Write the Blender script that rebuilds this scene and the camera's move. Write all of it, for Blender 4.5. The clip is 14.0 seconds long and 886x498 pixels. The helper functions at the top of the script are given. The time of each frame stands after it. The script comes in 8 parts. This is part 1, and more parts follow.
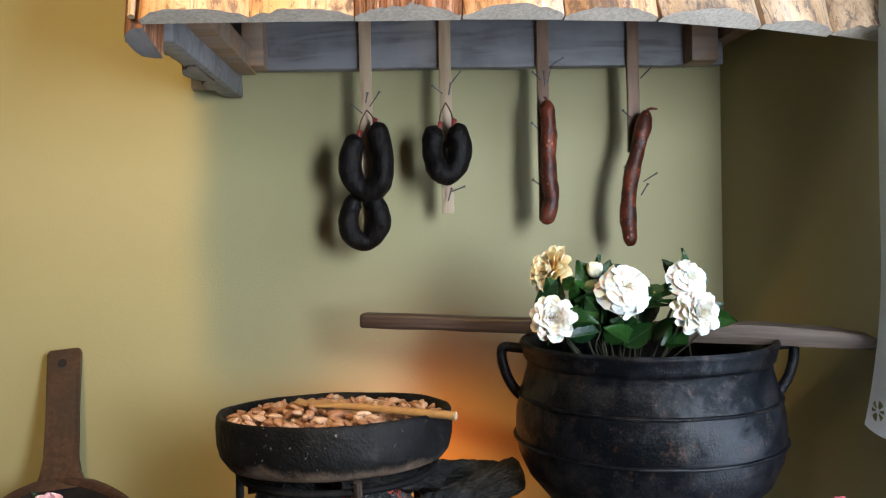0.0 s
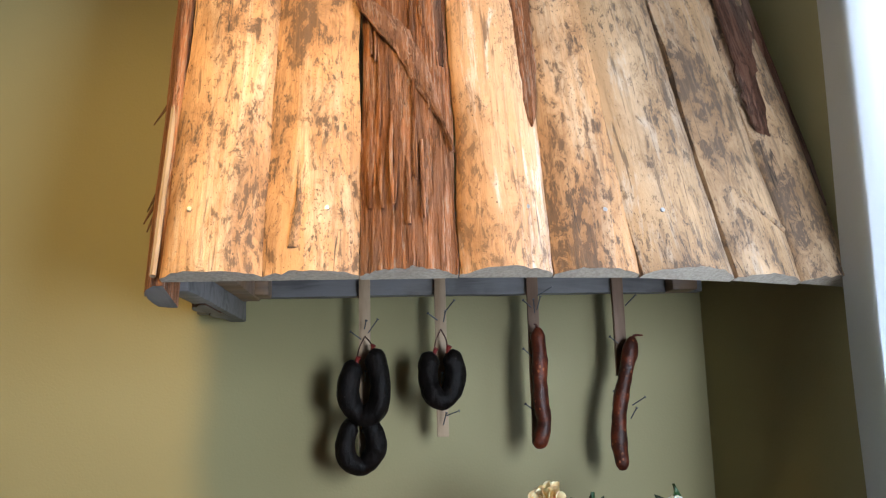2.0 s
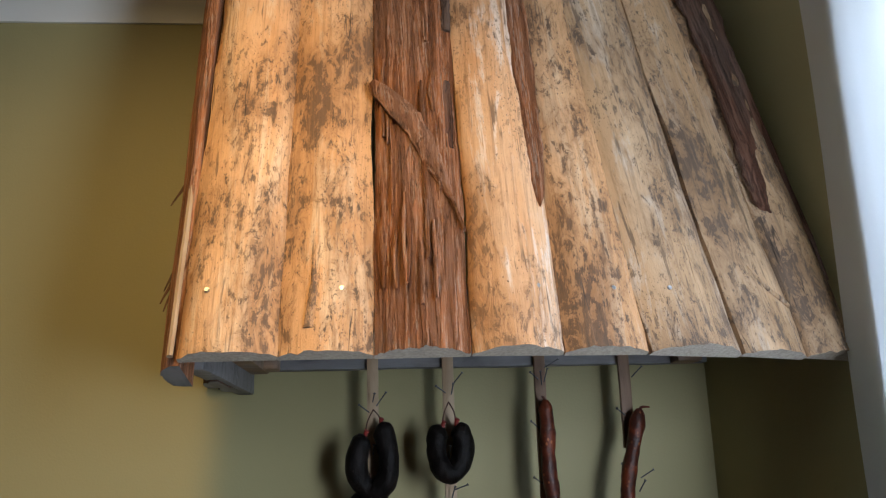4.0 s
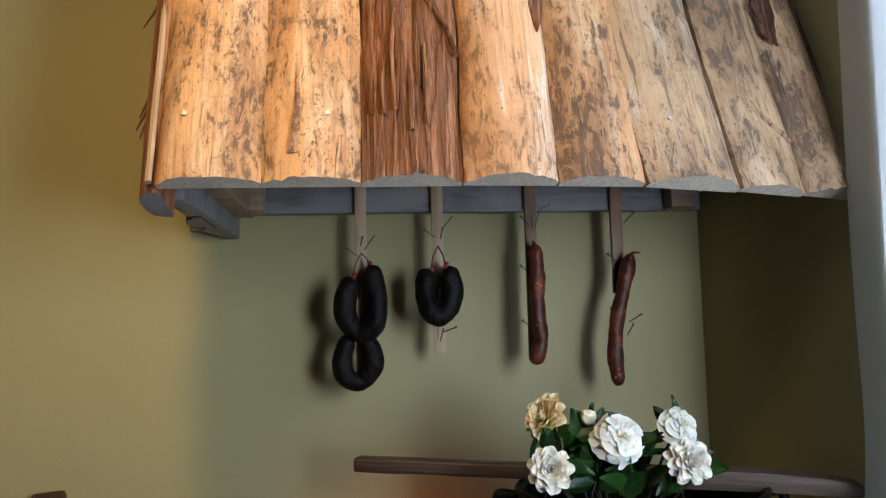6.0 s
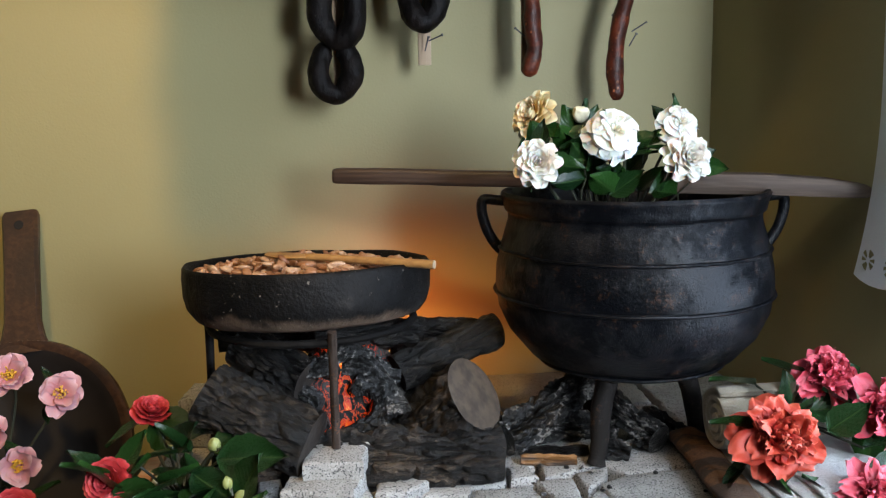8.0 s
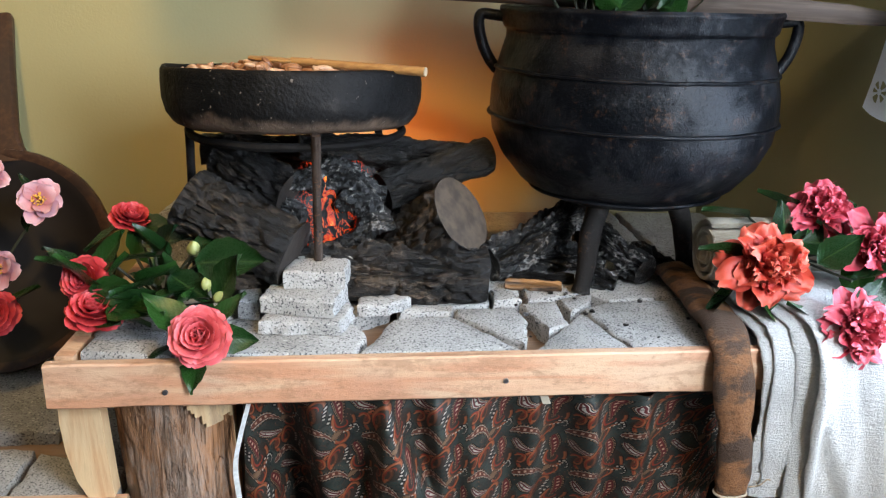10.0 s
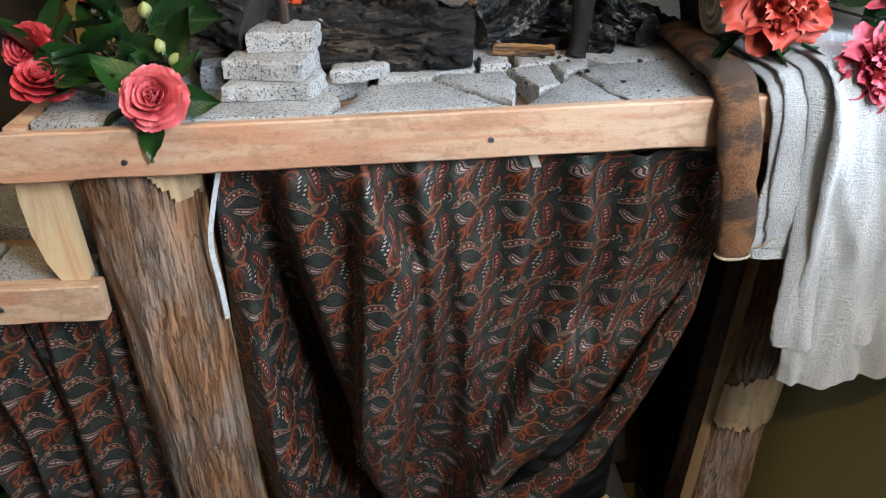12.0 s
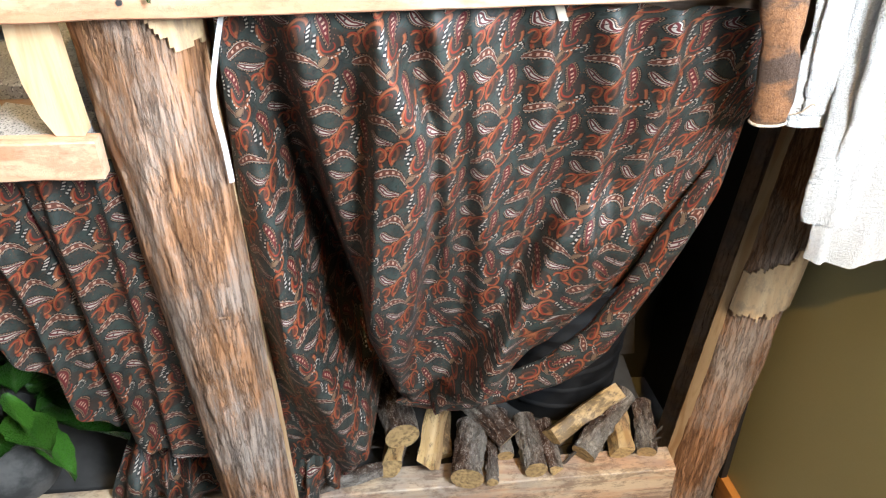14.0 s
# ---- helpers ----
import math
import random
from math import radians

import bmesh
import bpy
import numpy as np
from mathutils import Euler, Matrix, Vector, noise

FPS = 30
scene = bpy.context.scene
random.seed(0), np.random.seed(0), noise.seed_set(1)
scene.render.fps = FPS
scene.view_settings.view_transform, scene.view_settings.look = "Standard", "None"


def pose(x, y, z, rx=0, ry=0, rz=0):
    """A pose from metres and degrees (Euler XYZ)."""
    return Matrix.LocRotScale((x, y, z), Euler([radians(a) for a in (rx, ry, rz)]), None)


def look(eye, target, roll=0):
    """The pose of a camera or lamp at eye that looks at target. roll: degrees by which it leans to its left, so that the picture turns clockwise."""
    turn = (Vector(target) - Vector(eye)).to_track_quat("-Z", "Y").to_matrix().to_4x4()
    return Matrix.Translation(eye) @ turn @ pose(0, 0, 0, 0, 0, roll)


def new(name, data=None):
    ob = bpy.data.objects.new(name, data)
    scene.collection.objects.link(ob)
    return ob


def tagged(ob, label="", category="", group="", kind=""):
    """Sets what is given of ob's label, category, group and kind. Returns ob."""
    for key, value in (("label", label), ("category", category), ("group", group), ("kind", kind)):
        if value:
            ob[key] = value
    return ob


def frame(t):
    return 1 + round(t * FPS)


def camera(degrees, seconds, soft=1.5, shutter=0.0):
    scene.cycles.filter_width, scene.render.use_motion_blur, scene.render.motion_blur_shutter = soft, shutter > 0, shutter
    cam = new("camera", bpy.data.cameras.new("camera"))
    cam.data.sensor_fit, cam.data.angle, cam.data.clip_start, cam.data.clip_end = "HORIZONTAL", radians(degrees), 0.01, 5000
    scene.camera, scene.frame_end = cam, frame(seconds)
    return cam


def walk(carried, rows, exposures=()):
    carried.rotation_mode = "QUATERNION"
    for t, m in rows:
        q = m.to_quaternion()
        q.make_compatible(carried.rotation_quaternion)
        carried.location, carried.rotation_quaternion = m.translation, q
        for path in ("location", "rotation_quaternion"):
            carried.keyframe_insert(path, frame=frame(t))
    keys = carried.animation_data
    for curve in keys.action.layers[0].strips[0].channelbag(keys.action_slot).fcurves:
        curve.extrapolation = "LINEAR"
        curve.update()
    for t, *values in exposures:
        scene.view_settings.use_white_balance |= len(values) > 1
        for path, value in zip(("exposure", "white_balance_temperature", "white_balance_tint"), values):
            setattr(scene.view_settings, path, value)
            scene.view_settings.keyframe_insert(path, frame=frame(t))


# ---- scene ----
cam = camera(56.6, 14.0, soft=1.2)
PATH = [
    (0, (-0.003, -0.041, 1.466), (0.097, 1.955, 1.415), -1.3),
    (0.5, (-0.006, -0.058, 1.487), (0.079, 1.94, 1.521), -1.0),
    (1, (-0.013, -0.07, 1.507), (0.08, 1.923, 1.642), -1.1),
    (1.5, (-0.015, -0.085, 1.532), (0.099, 1.896, 1.781), -1.3),
    (2, (-0.016, -0.099, 1.553), (0.12, 1.864, 1.911), -1.3),
    (2.5, (-0.021, -0.115, 1.571), (0.127, 1.823, 2.046), -1.5),
    (2.7, (-0.023, -0.124, 1.578), (0.121, 1.801, 2.101), -1.6),
    (4.8, (-0.042, -0.117, 1.565), (0.121, 1.835, 1.968), -1.6),
    (5, (-0.04, -0.108, 1.556), (0.131, 1.854, 1.908), -1.6),
    (5.5, (-0.039, -0.093, 1.543), (0.131, 1.879, 1.83), -1.4),
    (6, (-0.038, -0.074, 1.525), (0.136, 1.908, 1.726), -1.3),
    (6.5, (-0.027, -0.049, 1.505), (0.148, 1.941, 1.595), -1.5),
    (7, (-0.012, -0.024, 1.47), (0.16, 1.968, 1.425), -1.5),
    (7.5, (-0.005, -0.004, 1.431), (0.154, 1.983, 1.263), -1.8),
    (8, (-0.006, 0.012, 1.402), (0.15, 1.982, 1.097), -1.2),
    (8.2, (-0.006, 0.016, 1.388), (0.142, 1.982, 1.051), -1.1),
    (10.3, (0.009, 0.029, 1.314), (0.173, 1.91, 0.656), 1.7),
    (10.5, (0.02, 0.03, 1.303), (0.168, 1.898, 0.604), 0.9),
    (11, (0.031, 0.037, 1.275), (0.185, 1.873, 0.498), 1.0),
    (11.5, (0.036, 0.046, 1.245), (0.171, 1.842, 0.377), 0.0),
    (12, (0.038, 0.054, 1.221), (0.162, 1.813, 0.278), -0.8),
    (12.5, (0.037, 0.066, 1.191), (0.153, 1.764, 0.14), -1.0),
    (13, (0.033, 0.068, 1.169), (0.141, 1.734, 0.066), -0.7),
    (13.5, (0.034, 0.067, 1.156), (0.143, 1.711, 0.021), -0.8),
    (14, (0.027, 0.068, 1.157), (0.133, 1.717, 0.032), 0.1),
]
EXPOSURES = [(0, -1.60), (1.0, -1.80), (2.5, -2.26), (2.7, -2.32), (4.8, -2.78), (5.5, -2.62), (6.5, -2.36), (7, -2.1), (7.5, -1.80), (8.2, -1.90), (10.3, -1.50), (11, -1.86), (11.5, -2.0), (12, -1.76), (12.5, -1.22), (13, -0.6), (14, -0.2)]
walk(cam, [(t, look(eye, target, roll)) for t, eye, target, roll in PATH], exposures=EXPOSURES)

# ---- light ----
world = bpy.data.worlds.new("world")
scene.world = world
world.use_nodes = True
wn = world.node_tree
sky = wn.nodes.new("ShaderNodeTexSky")
sky.sky_type = "NISHITA"
sky.sun_disc = False
sky.sun_elevation, sky.sun_rotation = radians(38), radians(100)
wn.nodes["Background"].inputs[1].default_value = 0.08
wn.links.new(sky.outputs[0], wn.nodes["Background"].inputs[0])


def lamp(name, kind, m, energy, color, **settings):
    data = bpy.data.lights.new(name, kind)
    data.energy, data.color = energy, color
    for key, value in settings.items():
        setattr(data, key, value)
    ob = new(name, data)
    ob.matrix_world = m
    return ob


# daylight in the opening of the window in the right wall, bare and behind its lace curtain
RIGHT = pose(0.5665, 1.395, 0, 0, 0, 7.0)  # the right wall stands slightly askew
lamp("window_daylight", "AREA", RIGHT @ pose(-0.125, -1.68, 1.62, 0, 0, -38) @ pose(0, 0, 0, 0, 90, 0), 138, (0.79, 0.885, 1.0), shape="RECTANGLE", size=0.70, size_y=0.34)
lamp("curtained_daylight", "AREA", RIGHT @ pose(0.10, -0.83, 1.60, 0, 90, 0), 84, (0.61, 0.77, 1.0), shape="RECTANGLE", size=1.20, size_y=0.52)
# warm ceiling spotlight to the left of the hood
lamp("ceiling_spot_lamp", "SPOT", look((-0.24, 0.12, 2.38), (-0.36, 1.22, 1.66)), 242, (1.0, 0.64, 0.22), spot_size=radians(84), spot_blend=1.0, shadow_soft_size=0.07)
# a second ceiling spotlight, unseen, added to warm the lower right wall
lamp("ceiling_spot_lamp", "SPOT", look((0.25, -0.75, 2.42), (0.72, 0.42, 0.45)), 290, (1.0, 0.62, 0.18), spot_size=radians(38), spot_blend=1.0, shadow_soft_size=0.03)
# the orange lamp of the fire, behind the logs
lamp("fire_lamp", "SPOT", look((-0.01, 1.20, 1.03), (0.0, 1.395, 1.05)), 10.0, (1.0, 0.23, 0.045), spot_size=radians(140), spot_blend=1.0, shadow_soft_size=0.05)

# ---- materials ----
class Nodes:
    """A short hand for one node material."""

    def __init__(self, name, rough=0.6, metal=0.0):
        self.mat = bpy.data.materials.new(name)
        self.mat.use_nodes = True
        self.t = self.mat.node_tree
        self.b = self.t.nodes["Principled BSDF"]
        self.b.inputs["Roughness"].default_value = rough
        self.b.inputs["Metallic"].default_value = metal
        self.coord = None

    def put(self, socket, value):
        if isinstance(value, bpy.types.NodeSocket):
            self.t.links.new(value, socket)
        elif isinstance(value, tuple) and len(value) == 3 and socket.type == "RGBA":
            socket.default_value = (*value, 1)
        else:
            socket.default_value = value

    def node(self, kind, **inputs):
        n = self.t.nodes.new(kind)
        for key, value in inputs.items():
            self.put(n.inputs[key], value)
        return n

    def at(self, scale=(1, 1, 1), kind="Object", shift=True, rotate=(0, 0, 0)):
        if self.coord is None:
            self.coord = self.t.nodes.new("ShaderNodeTexCoord")
            self.info = self.t.nodes.new("ShaderNodeObjectInfo")
        m = self.node("ShaderNodeMapping", Vector=self.coord.outputs[kind], Scale=scale, Rotation=rotate)
        if shift and kind == "Object":
            s = self.node("ShaderNodeVectorMath")
            s.operation = "SCALE"
            self.put(s.inputs[0], (7.3, 3.1, 5.7))
            self.put(s.inputs["Scale"], self.info.outputs["Random"])
            self.put(m.inputs["Location"], s.outputs[0])
        return m.outputs[0]

    def noise(self, scale=5, detail=4, vec=None, rough=0.55, dist=0.0):
        n = self.node("ShaderNodeTexNoise", Scale=scale, Detail=detail, Roughness=rough, Distortion=dist)
        self.put(n.inputs["Vector"], vec if vec is not None else self.at())
        return n.outputs["Fac"]

    def voronoi(self, scale=5, vec=None, feature="F1", out="Distance", rnd=1.0):
        n = self.node("ShaderNodeTexVoronoi")
        n.feature = feature
        self.put(n.inputs["Scale"], scale)
        self.put(n.inputs["Randomness"], rnd)
        self.put(n.inputs["Vector"], vec if vec is not None else self.at())
        return n.outputs[out]

    def m(self, op, a, b=0.0, c=0.0):
        n = self.t.nodes.new("ShaderNodeMath")
        n.operation = op
        for s, v in zip(n.inputs, (a, b, c)):
            self.put(s, v)
        return n.outputs[0]

    def ramp(self, fac, *stops):
        n = self.t.nodes.new("ShaderNodeValToRGB")
        self.put(n.inputs[0], fac)
        e = n.color_ramp.elements
        while len(e) < len(stops):
            e.new(0.5)
        for el, (p, c) in zip(e, stops):
            el.position = p
            el.color = (*c, 1) if isinstance(c, tuple) else (c, c, c, 1)
        return n.outputs[0]

    def step(self, fac, lo, hi):
        n = self.t.nodes.new("ShaderNodeMapRange")
        n.interpolation_type = "SMOOTHSTEP"
        for s, v in zip(n.inputs, (fac, lo, hi, 0.0, 1.0)):
            self.put(s, v)
        return n.outputs[0]

    def mix(self, fac, a, b, mode="MIX"):
        n = self.t.nodes.new("ShaderNodeMix")
        n.data_type, n.blend_type = "RGBA", mode
        self.put(n.inputs[0], fac)
        self.put(n.inputs[6], a)
        self.put(n.inputs[7], b)
        return n.outputs[2]

    def bump(self, height, strength=0.3, dist=0.002, after=None):
        n = self.node("ShaderNodeBump", Strength=strength, Distance=dist, Height=height)
        if after is not None:
            self.put(n.inputs["Normal"], after)
        return n.outputs[0]

    def done(self, color=None, rough=None, normal=None, **more):
        for key, v in (("Base Color", color), ("Roughness", rough), ("Normal", normal)):
            if v is not None:
                self.put(self.b.inputs[key], v)
        for key, v in more.items():
            self.put(self.b.inputs[key.replace("_", " ")], v)
        return self.mat


def paint(name, color, dark, bump=0.25):
    n = Nodes(name, 0.62)
    big, fine = n.noise(1.7, 3, n.at(shift=False)), n.noise(240, 3, n.at(shift=False))
    c = n.mix(n.step(big, 0.3, 0.75), dark, color)
    return n.done(c, n.m("MULTIPLY_ADD", fine, 0.2, 0.5), n.bump(fine, bump, 0.0012))


def stained_wood(name, base, warm, stain, pale, axis=2, stains=0.5, gloss=0.6, scuffs=0.55, torn=0.55):
    """Barked timber: grain along one axis, warm streaks, mottled grey-brown mould stains, pale scuffs, fine checks."""
    n = Nodes(name, gloss)

    def along(k):
        return n.at(tuple(k if i == axis else 1 for i in range(3)))

    grain = n.noise(210, 5, along(0.035), 0.6)
    mid = n.noise(13, 5, along(0.16), 0.6, 0.5)
    cloud = n.noise(7, 5, along(0.38), 0.6, 0.4)
    mottle = n.noise(54, 9, along(0.42), 0.78, 0.8)
    fleck = n.noise(120, 5, along(0.4), 0.7)
    pepper = n.noise(380, 2, along(0.6), 0.5)
    scuff = n.noise(20, 8, along(0.13), 0.72, 0.5)
    where = n.noise(10, 3, along(0.5), 0.55, 0.3)
    tint = n.mix(n.info.outputs["Random"], base, warm)
    c = n.mix(n.step(mid, 0.34, 0.66), base, warm)
    c = n.mix(0.35, c, tint)
    c = n.mix(n.m("MULTIPLY", n.step(n.m("MULTIPLY_ADD", mottle, 0.25, scuff), torn + 0.08, torn + 0.17), scuffs), c, pale)
    brown = tuple(0.60 * a + 0.30 * b * k for a, b, k in zip(stain, warm, (1.15, 1.0, 0.8)))
    c = n.mix(n.m("MULTIPLY", n.step(n.m("MULTIPLY_ADD", mottle, 0.45, cloud), 0.60, 0.88), stains * 0.9), c, brown)
    edge = n.m("MULTIPLY_ADD", cloud, 0.55, n.m("MULTIPLY", mottle, 0.75))
    c = n.mix(n.m("MULTIPLY", n.step(edge, 0.66, 0.71), stains * 0.45), c, brown)
    c = n.mix(n.m("MULTIPLY", n.step(n.m("MULTIPLY_ADD", fleck, 0.45, edge), 0.93, 0.96), stains * 0.8), c, stain)
    c = n.mix(n.m("MULTIPLY", n.m("MULTIPLY", n.step(fleck, 0.55, 0.62), n.step(where, 0.44, 0.56)), 0.7 * stains), c, stain)
    c = n.mix(n.m("MULTIPLY", n.step(n.m("MULTIPLY_ADD", where, 0.30, pepper), 0.80, 0.86), 0.65), c, (0.06, 0.042, 0.032))
    check = n.m("MULTIPLY", n.step(n.noise(95, 4, along(0.07), 0.6, 0.4), 0.60, 0.66), n.step(n.noise(17, 3, along(0.6)), 0.42, 0.58))
    c = n.mix(n.m("MULTIPLY", check, 0.75), c, stain)
    c = n.mix(n.m("MULTIPLY", n.step(grain, 0.50, 0.68), 0.55), c, tuple(0.6 * a + 0.4 * b for a, b in zip(stain, warm)))
    crack = n.m("MULTIPLY", n.step(n.m("ABSOLUTE", n.m("SUBTRACT", n.noise(30, 3, along(0.04), 0.5, 0.3), 0.47)), 0.006, 0.001), n.step(n.noise(9, 2, along(0.8)), 0.56, 0.64))
    hole = n.m("MAXIMUM", n.step(n.voronoi(48, along(0.7)), 0.06, 0.03), crack)
    c = n.mix(n.m("MULTIPLY", hole, 0.9), c, (0.035, 0.022, 0.016))
    h = n.m("SUBTRACT", n.m("ADD", n.m("MULTIPLY", grain, 0.6), n.m("MULTIPLY_ADD", mottle, 1.0, n.m("MULTIPLY", scuff, 1.2))), n.m("MULTIPLY", hole, 0.8))
    return n.done(c, n.m("MULTIPLY_ADD", mid, 0.25, gloss - 0.12), n.bump(h, 0.6, 0.003))


def bark(name, dark, red, grey, axis=2, scale=1.0, depth=0.006, grey_amount=0.4, stretch=0.07, twist=1.0, crisp=0.3, spec=0.2):
    """Fibrous bark: long torn ridges between dark grooves."""
    n = Nodes(name, 0.8)

    def along(k):
        return n.at(tuple(k if i == axis else 1 for i in range(3)))

    ridge = n.noise(62 * scale, 7, along(stretch), 0.66, 0.9 * twist)
    plate = n.noise(34 * scale, 5, along(stretch * 2.2), 0.6, 1.5 * twist)
    groove = n.m("MULTIPLY", n.step(n.m("ABSOLUTE", n.m("SUBTRACT", plate, 0.5)), 0.035, 0.0), 0.6)
    groove2 = n.m("MULTIPLY", n.step(n.m("ABSOLUTE", n.m("SUBTRACT", ridge, 0.47)), 0.02, 0.0), 0.5)
    fine = n.noise(300 * scale, 5, along(stretch * 2), 0.7)
    big = n.noise(11, 5, along(0.5), 0.6)
    c = n.ramp(ridge, (0.3, dark), (0.48, red), (0.62, tuple(min(1, 1.45 * k + 0.02) for k in red)), (0.8, tuple(min(1, 2.0 * k + 0.04) for k in red)))
    c = n.mix(n.m("MULTIPLY", n.step(n.m("MULTIPLY_ADD", fine, 0.35, big), 0.58, 0.82), grey_amount), c, grey)
    c = n.mix(n.m("MULTIPLY", n.m("MAXIMUM", groove, n.m("MULTIPLY", groove2, 0.8)), 0.85), c, tuple(0.35 * k for k in dark))
    c = n.mix(n.m("MULTIPLY", n.step(fine, 0.52, 0.75), 0.4), c, dark)
    if crisp > 0.5:
        c = n.mix(n.m("MULTIPLY", n.m("MULTIPLY", n.step(fine, 0.50, 0.40), n.step(ridge, 0.46, 0.58)), 0.75), c, tuple(1.3 * k for k in grey))
    h = n.m("SUBTRACT", n.m("MULTIPLY_ADD", fine, crisp, n.m("ADD", ridge, n.m("MULTIPLY", plate, 0.6))), n.m("MULTIPLY", n.m("MAXIMUM", groove, n.m("MULTIPLY", groove2, 0.6)), 0.6))
    return n.done(c, n.m("MULTIPLY_ADD", fine, 0.6, 0.42) if crisp > 0.5 else 0.8, n.bump(h, 0.95, depth), Specular_IOR_Level=spec)


def sawn(name, base, ring, grey=0.0, axis=0, soil=0.0, soiled=(0.30, 0.16, 0.085)):
    """Freshly sawn softwood with broad rings along the axis."""
    n = Nodes(name, 0.58)
    s = tuple(0.12 if i == axis else 1 for i in range(3))
    warp = n.noise(5, 2, n.at(tuple(0.25 if i == axis else 1 for i in range(3))))
    band = n.noise(42, 3, n.at(s), 0.5, 1.2)
    fine = n.noise(330, 3, n.at(s), 0.6)
    c = n.mix(n.step(band, 0.4, 0.68), base, ring)
    c = n.mix(n.m("MULTIPLY", n.step(warp, 0.5, 0.75), 0.5), c, tuple(0.85 * k for k in ring))
    c = n.mix(n.m("MULTIPLY", n.step(fine, 0.5, 0.85), 0.25), c, tuple(0.5 * k for k in ring))
    if grey:
        c = n.mix(n.m("MULTIPLY", n.step(n.noise(16, 5), 0.4, 0.65), grey), c, (0.2, 0.2, 0.21))
    h = fine
    if soil:
        blot = n.noise(26, 8, n.at(tuple(0.4 if i == axis else 1 for i in range(3))), 0.74, 0.6)
        fuzz = n.noise(190, 6, n.at(tuple(0.5 if i == axis else 1 for i in range(3))), 0.75)
        c = n.mix(n.m("MULTIPLY", n.step(n.m("MULTIPLY_ADD", fuzz, 0.35, blot), 0.66, 0.78), soil), c, soiled)
        c = n.mix(n.m("MULTIPLY", n.step(fuzz, 0.55, 0.68), 0.6 * soil), c, tuple(0.55 * k for k in soiled))
        h = n.m("MULTIPLY_ADD", fuzz, 2.0, fine)
    return n.done(c, n.m("MULTIPLY_ADD", band, 0.2, 0.45), n.bump(h, 0.35, 0.0012))


def granite(name, base=(0.43, 0.43, 0.42), dark=(0.035, 0.035, 0.04)):
    n = Nodes(name, 0.75)
    fleck = n.noise(430, 2, n.at(), 0.55)
    fleck2 = n.noise(260, 4, n.at(), 0.7)
    big = n.noise(14, 4, n.at())
    pit = n.step(n.noise(190, 3, n.at(), 0.5), 0.31, 0.27)
    c = n.mix(n.step(big, 0.35, 0.7), base, tuple(0.72 * k for k in base))
    c = n.mix(n.m("MULTIPLY", n.step(fleck, 0.565, 0.61), 0.9), c, dark)
    c = n.mix(n.m("MULTIPLY", n.step(fleck2, 0.58, 0.66), 0.55), c, (0.72, 0.71, 0.68))
    c = n.mix(pit, c, (0.03, 0.03, 0.03))
    h = n.m("SUBTRACT", n.m("ADD", fleck2, n.m("MULTIPLY", fleck, 0.5)), pit)
    return n.done(c, 0.75, n.bump(h, 0.6, 0.003))


def iron(name, base=(0.0105, 0.0115, 0.0135), rust=(0.10, 0.045, 0.02), rough=0.42, rusty=0.5, scale=0.5):
    """Old cast iron: black, with dull mineral bloom, rust specks, pits and a greasy, uneven gloss."""
    n = Nodes(name, rough, 0.0)
    big = n.noise(11, 6, n.at(), 0.68, 0.4)
    mid = n.noise(55, 6, n.at(), 0.72)
    fine = n.noise(330, 4, n.at(), 0.65)
    pit = n.step(n.noise(210, 3, n.at(), 0.5), 0.34, 0.27)
    run = n.noise(60, 4, n.at((1, 1, 0.18)), 0.65)
    c = n.mix(n.m("MULTIPLY", n.step(big, 0.42, 0.68), 0.85), base, tuple(2.2 * k for k in base))
    c = n.mix(n.m("MULTIPLY", n.step(n.m("MULTIPLY_ADD", mid, 0.6, n.m("MULTIPLY", run, 0.5)), 0.60, 0.72), scale), c, (0.030, 0.034, 0.040))
    c = n.mix(n.m("MULTIPLY", n.step(n.m("MULTIPLY_ADD", fine, 0.45, n.m("MULTIPLY", mid, 0.65)), 0.60, 0.69), rusty), c, rust)
    c = n.mix(n.m("MULTIPLY", n.step(fine, 0.68, 0.74), 0.35), c, (0.09, 0.08, 0.07))
    c = n.mix(pit, c, (0.004, 0.004, 0.004))
    r = n.m("ADD", n.m("MULTIPLY", n.m("ADD", big, n.m("MULTIPLY", mid, 0.5)), 0.45), rough - 0.22)
    h = n.m("SUBTRACT", n.m("ADD", n.m("MULTIPLY", mid, 0.8), n.m("MULTIPLY_ADD", fine, 0.5, big)), n.m("MULTIPLY", pit, 0.6))
    return n.done(c, r, n.bump(h, 0.5, 0.0030), Specular_IOR_Level=n.m("MULTIPLY_ADD", n.step(n.m("MULTIPLY_ADD", mid, 0.35, big), 0.62, 0.78), 0.17, 0.07))


